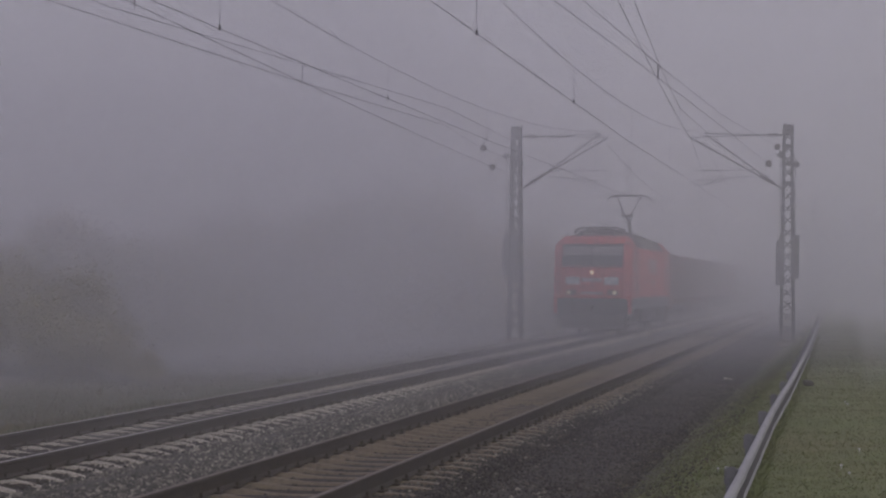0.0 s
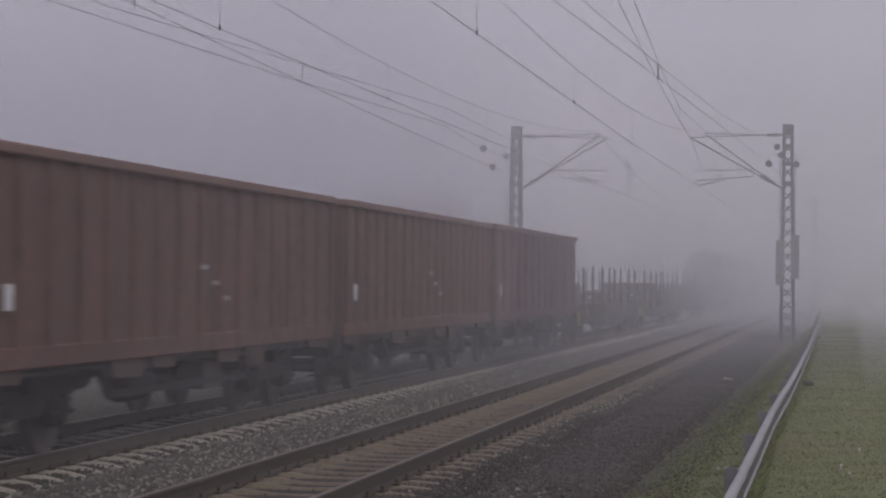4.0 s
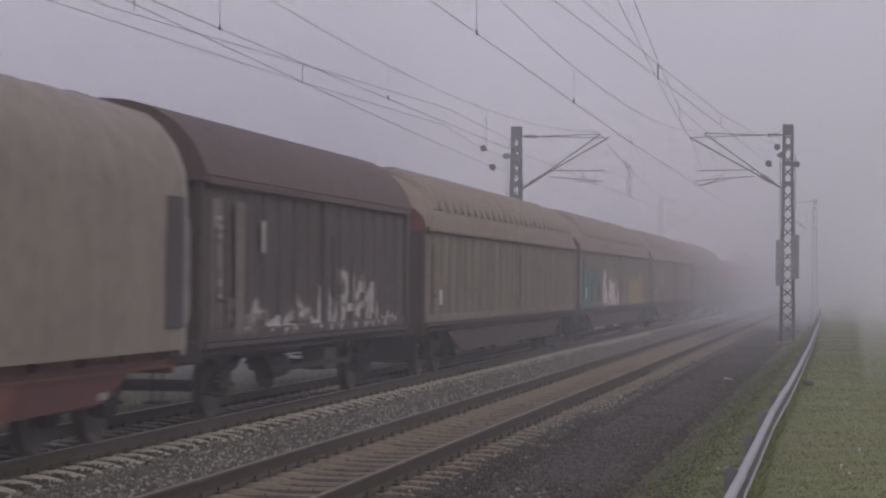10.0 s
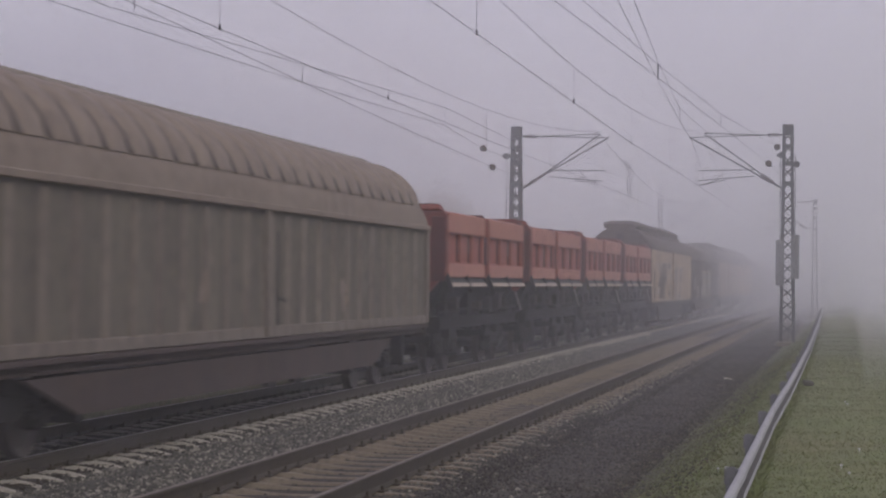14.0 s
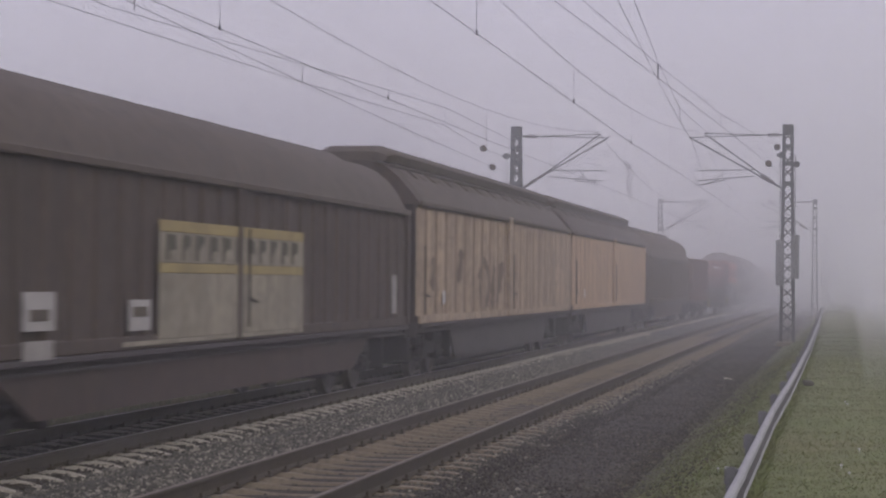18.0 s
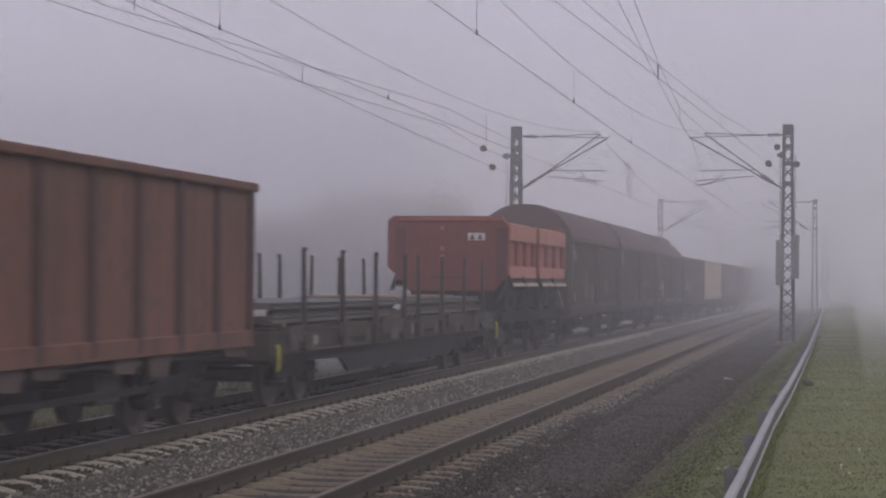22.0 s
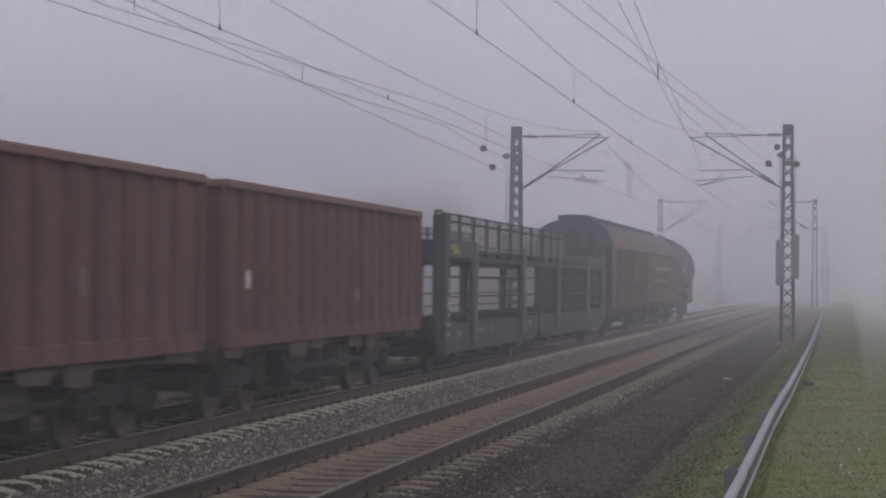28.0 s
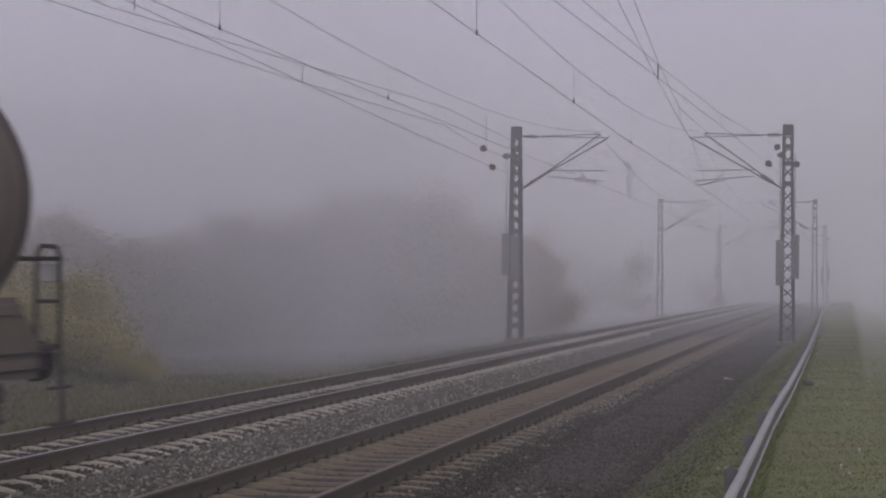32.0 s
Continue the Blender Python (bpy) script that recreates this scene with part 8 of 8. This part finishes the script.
def blades(name, spots, label, mat, tall, lean=0.5):
    rnd = np.random.RandomState(len(spots) % 97 + 3)
    pts, faces = [], []
    for x, y in spots:
        h = tall * rnd.uniform(0.4, 1.25)
        a = rnd.uniform(0, 6.28)
        w = 0.003 + 0.005 * rnd.rand() + 0.00015 * y
        dx, dy = math.cos(a), math.sin(a)
        z = ground_height(x, y) - 0.01
        k = h * lean * rnd.uniform(0.2, 1.0)
        b = rnd.uniform(0, 6.28)
        n = len(pts)
        pts += [(x - dx * w, y - dy * w, z), (x + dx * w, y + dy * w, z), (x + dx * w * 0.6 + math.cos(b) * k * 0.4, y + dy * w * 0.6 + math.sin(b) * k * 0.4, z + h * 0.6), (x + math.cos(b) * k, y + math.sin(b) * k, z + h)]
        faces += [(n, n + 1, n + 2), (n, n + 2, n + 3)]
    me = bpy.data.meshes.new(name)
    me.from_pydata(pts, [], faces)
    me.materials.append(mat)
    return tagged(new(name, me), label, "grass", kind="stuff")


rn = np.random.RandomState(4)


def scatter(n, x0, x1, y0, y1, keep=lambda x, y: True):
    out = []
    for _ in range(n):
        y = y0 + (y1 - y0) * rn.rand() ** 1.7
        x = x0 + (x1 - x0) * rn.rand()
        if keep(x, y):
            out.append((x, y))
    return out


def on_verge(x, y):
    e = path_edge(y) + 0.2 * noise.noise((x * 3, y * 1.6, 1))
    return x > e + 0.75 * (rn.rand() - rn.rand()) + 0.3 * rn.rand() and abs(x - rail_x(y)) > 0.02 and rn.rand() > (y - 48) / 60


blades("verge_grass", scatter(290000, -3.0, 4.5, 14, 108, on_verge), "short green grass on the verge", GRASS, 0.028, 1.2)
blades("dry_verge_grass", scatter(40000, -3.0, 4.5, 14, 100, on_verge), "withered grass among the green", DRY_GRASS, 0.028, 1.2)
blades("ditch_grass", scatter(26000, -19, -12.1, 26, 95), "long rough grass along the far ditch", DITCH_GRASS, 0.13, 1.0)
blades("ditch_dry_grass", scatter(7000, -18, -12.0, 26, 90), "long withered grass along the far ditch", DRY_GRASS, 0.15, 1.0)
blades("field_grass", scatter(16000, -40, -18, 50, 96), "dull rough grass of the field", DITCH_GRASS, 0.2, 1.0)
def near_edge(x, y):
    return -0.3 < x - path_edge(y) + 0.5 * (rn.rand() - rn.rand()) < 0.6


blades("edge_grass", scatter(20000, -3.2, -1.5, 14, 75, near_edge), "grass creeping on to the cinder path", GRASS, 0.025, 2.6)
blades("edge_dry_grass", scatter(44000, -3.2, -1.3, 14, 75, near_edge), "withered grass along the path", DITCH_GRASS, 0.025, 2.6)
blades("rail_foot_grass", [(rail_x(y) + 0.04 + 0.10 * rn.rand(), y) for y in (14 + 60 * rn.rand() ** 1.6 for _ in range(6000))], "taller grass at the foot of the guard rail", GRASS, 0.09, 1.2)
blades("track_weed", [(XR + 1.05 + 0.04 * rn.randn(), 25.2 + 0.05 * rn.randn()) for _ in range(14)], "small yellow weed between the rails and the path", YELLOW_LEAF, 0.16)
FLOWER = Mesh().lathe([(0.003, 0.0), (0.003, 0.028), (0.014, 0.03), (0.012, 0.042), (0.004, 0.046)], (0, 0, 0), "z", 6).data("small_flower", WHITE)
for x, y in ((-0.06, 21.2), (0.02, 20.4), (0.13, 23.4), (-1.25, 20.5), (-1.18, 20.7), (-0.04, 33.1), (0.0, 32.5)):
    tagged(at(new("flower", FLOWER), pose(x, y, ground_height(x, y))), "tiny white flower head in the grass", "flower", "flowers on the verge")


# ---------------------------------------------------------------- ballast stones and sleepers
def stones(name, n, x0, x1, y0, y1, top, seed, label, lo=0.02, hi=0.044, mat=STONE, fall=1.0):
    r = np.random.RandomState(seed)
    base = np.array([(1, 0, 0), (-1, 0, 0), (0, 1, 0), (0, -1, 0), (0, 0, 1), (0, 0, -1)], float)
    tri = np.array([(0, 2, 4), (2, 1, 4), (1, 3, 4), (3, 0, 4), (2, 0, 5), (1, 2, 5), (3, 1, 5), (0, 3, 5)])
    y = y0 + (y1 - y0) * r.rand(n) ** 1.5
    x = x0 + (x1 - x0) * r.rand(n) ** fall
    size = (lo + (hi - lo) * r.rand(n)) * (1 + 0.004 * (y - y0))
    v = base[None] * (1 + 0.45 * (r.rand(n, 6, 1) - 0.5)) + 0.35 * (r.rand(n, 6, 3) - 0.5)
    a = r.rand(n) * 6.28
    ca, sa = np.cos(a), np.sin(a)
    vx, vy = v[..., 0] * ca[:, None] - v[..., 1] * sa[:, None], v[..., 0] * sa[:, None] + v[..., 1] * ca[:, None]
    vz = v[..., 2] * 0.75
    z = np.array([top(p) for p in x])
    co = np.stack([x[:, None] + vx * size[:, None], y[:, None] + vy * size[:, None], z[:, None] + 0.006 + vz * size[:, None]], -1).reshape(-1, 3)
    faces = (np.arange(n)[:, None, None] * 6 + tri[None]).reshape(-1, 3)
    me = bpy.data.meshes.new(name)
    me.from_pydata(co.tolist(), [], faces.tolist())
    me.materials.append(mat)
    return tagged(new(name, me), label, "ballast", kind="stuff")


def bed_top(x):
    if x < -7.1:
        return np.interp(x, [-12.2, -11.6, -11.1, -10.8, -10.6, -8.4, -8.15, -7.9, -7.45, -7.1], [-0.62, -0.33, -0.22, -0.25, -0.2, -0.2, -0.27, -0.24, -0.25, -0.245])
    return np.interp(x, [-7.1, -6.8, -6.6, -6.2, -4.25, -3.9, -3.5], [-0.245, -0.24, -0.215, -0.195, -0.21, -0.27, -0.33])


def island_mix(source, name, lo, hi):
    """The same surface with each loose piece lighter or darker."""
    mat = source.copy()
    mat.name = name
    n, l = mat.node_tree.nodes, mat.node_tree.links
    geo, hs, mr = n.new("ShaderNodeNewGeometry"), n.new("ShaderNodeHueSaturation"), n.new("ShaderNodeMapRange")
    mr.inputs[3].default_value, mr.inputs[4].default_value = lo, hi
    power = n.new("ShaderNodeMath")
    power.operation = "POWER"
    power.inputs[1].default_value = 3.0
    l.new(geo.outputs["Random Per Island"], power.inputs[0])
    l.new(power.outputs[0], mr.inputs[0])
    l.new(n["Principled BSDF"].inputs["Base Color"].links[0].from_socket, hs.inputs["Color"])
    l.new(mr.outputs[0], hs.inputs["Value"])
    l.new(hs.outputs[0], n["Principled BSDF"].inputs["Base Color"])
    return mat


STONE_ISLAND = island_mix(STONE, "mixed_ballast_stone", 0.5, 3.7)

stones("ballast_stones", 34000, -8.25, -6.55, 15, 85, bed_top, 1, "grey crushed stone between the two tracks", 0.016, 0.040, mat=STONE_ISLAND)
stones("ballast_stones", 4200, -4.62, -4.0, 27, 58, lambda x: max(bed_top(x), -0.29), 2, "crushed stone spilling from the near track on to the path", 0.012, 0.034, mat=STONE_ISLAND, fall=1.8)
stones("ballast_stones", 2200, -4.4, -2.9, 13, 22.5, lambda x: max(bed_top(x) - 0.01, -0.30), 8, "crushed stone strewn on the path", 0.01, 0.034, mat=STONE_ISLAND, fall=1.7)
stones("ballast_stones", 260, -4.2, -2.6, 15, 55, lambda x: ground_height(x, 30) + 0.035, 9, "single pale stones strewn on the path", 0.01, 0.024, mat=STONE_ISLAND)
stones("ballast_stones", 9000, -12.0, -10.7, 24, 80, bed_top, 3, "crushed stone on the far shoulder", mat=STONE_ISLAND)
# stones coloured darker to paint the shade in the gaps between far sleepers
stones("ballast_stones", 26000, -10.7, -8.3, 20, 70, lambda x: max(bed_top(x) - 0.016, -0.225), 4, "crushed stone between the far sleepers, coloured dark for shaded gaps", 0.012, 0.024, mat=DIRTY_SHADED_GRIT)
stones("ballast_stones", 6000, -6.6, -4.3, 14, 55, lambda x: bed_top(x) - 0.042, 5, "dirty crushed stone between the near sleepers", 0.012, 0.026, mat=DIRTY_SHADED_GRIT)

CINDER_ISLAND = island_mix(CINDER, "mixed_cinder", 0.7, 2.2)
stones("cinder_stones", 9000, -4.62, -3.85, 13, 34, lambda x: bed_top(x) + (0.0 if x < -4.2 else 0.012), 15, "small dark stones beside the sleeper ends", 0.01, 0.028, CINDER_ISLAND)
stones("ballast_stones", 700, -4.62, -3.9, 14, 28, lambda x: bed_top(x) + 0.012, 16, "single pale stones beside the sleeper ends", 0.012, 0.03, mat=STONE_ISLAND)
stones("cinder_stones", 36000, -4.1, -2.35, 14, 105, lambda x: ground_height(x, 30) + 0.034, 6, "small dark stones and cinders on the path", 0.008, 0.024, CINDER_ISLAND)
stones("cinder_stones", 8000, -2.6, -1.45, 14, 60, lambda x: ground_height(x, 30) + (0.03 if x < -2.45 else 0.006), 12, "loose cinders strewn into the grass beside the path", 0.008, 0.02, CINDER_ISLAND, fall=2.3)


def sleeper_mesh(name, mat, ends):
    """A waisted concrete sleeper: broad and high under the rails, low and narrow in the middle."""
    half = ((0.0, 0.042, -0.218), (0.22, 0.044, -0.214), (0.42, 0.054, -0.196), (0.58, 0.070, -0.176), (0.93, 0.072, -0.174)) + ends
    line = [(-x, w, z) for x, w, z in reversed(half[1:])] + list(half)
    pts = []
    for x, w, z in line:
        pts += [(x, -w - 0.07, -0.42), (x, -w - 0.03, z - 0.05), (x, -w, z), (x, w, z), (x, w + 0.03, z - 0.05), (x, w + 0.07, -0.42)]
    n = len(line)
    faces = [(j * 6 + i, j * 6 + i + 1, j * 6 + 7 + i, j * 6 + 6 + i) for j in range(n - 1) for i in range(5)]
    return Mesh().add(pts, faces + [tuple(range(6)), tuple(range(6 * n - 6, 6 * n))]).data(name, mat, 25)


def clip_mesh():
    m = Mesh()
    for s in (-1, 1):
        for d in (-1, 1):
            x = s * 0.7535 + d * 0.115
            m.box(x - 0.035, x + 0.035, -0.055, 0.055, -0.172, -0.148, 0.006)
            m.tube((x, 0, -0.16), (x, 0, -0.105), 0.018, 6)
    return m.data("rail_clip", RUST_RAIL)


CLIP = clip_mesh()
NEW_SLEEPER, OLD_SLEEPER = sleeper_mesh("sleeper", CONCRETE, ((1.06, 0.062, -0.188), (1.18, 0.054, -0.212), (1.28, 0.050, -0.24))), sleeper_mesh("sleeper", OLD_CONCRETE, ((1.08, 0.066, -0.180), (1.2, 0.060, -0.194), (1.26, 0.052, -0.214)))
rs = random.Random(3)
for trk, mesh, y0 in ((track_far, NEW_SLEEPER, 16.755), (track_near, OLD_SLEEPER, 13.04)):
    for k in range(-40, 120):
        s = at(part("sleeper", mesh, None, trk), pose(rs.uniform(-0.02, 0.02), y0 + 0.6 * k + rs.uniform(-0.015, 0.015), rs.uniform(-0.006, 0.004), 0, 0, rs.uniform(-0.5, 0.5)))
        if -6 < k < 60:
            part("rail_clip", CLIP, None, s)
    far = Mesh()
    for k in range(120, 420):
        y = y0 + 0.6 * k
        for sx in (-0.76, 0.76):
            far.box(sx - 0.35, sx + 0.35, y - 0.1, y + 0.1, -0.3, -0.18)
    tagged(part("far_sleepers", far, CONCRETE if trk == track_far else OLD_CONCRETE, trk, smooth=0), kind="stuff")


# ---------------------------------------------------------------- movement
# metres by which the train is ahead of (-) or behind (+) its steady speed
BRAKING = [(0, -1.3), (1, -0.9), (2, -0.6), (3, -0.45), (4, -0.1), (6, 0), (12, 0), (18, 0), (24, 0), (27, 0), (28, 0), (29, 0.08), (30, 0.6), (31, 1.65), (32, 2.8)]


def motions():
    for v, q in vehicles:
        y = FRONT + q
        walk(v, [(t, pose(XL, y - SPEED * t + lag, 0)) for t, lag in BRAKING])

    walk(far_bank, [(t, pose(0, y, 0)) for t, y in ((0, 86), (8, 95), (14, 115), (20, 150), (26, 175), (32, 205))])
    for m in mists:
        walk(m, [(t, pose(-4.0 * t, 0, 0)) for t in (0, 8, 16, 24, 32)])
    for m in veils:
        walk(m, [(t, pose(x, 0, 0)) for t, x in ((0, 0), (4, -0.4), (8, -2.5), (12, -8), (18, -22), (25, -45), (32, -70))])


motions()
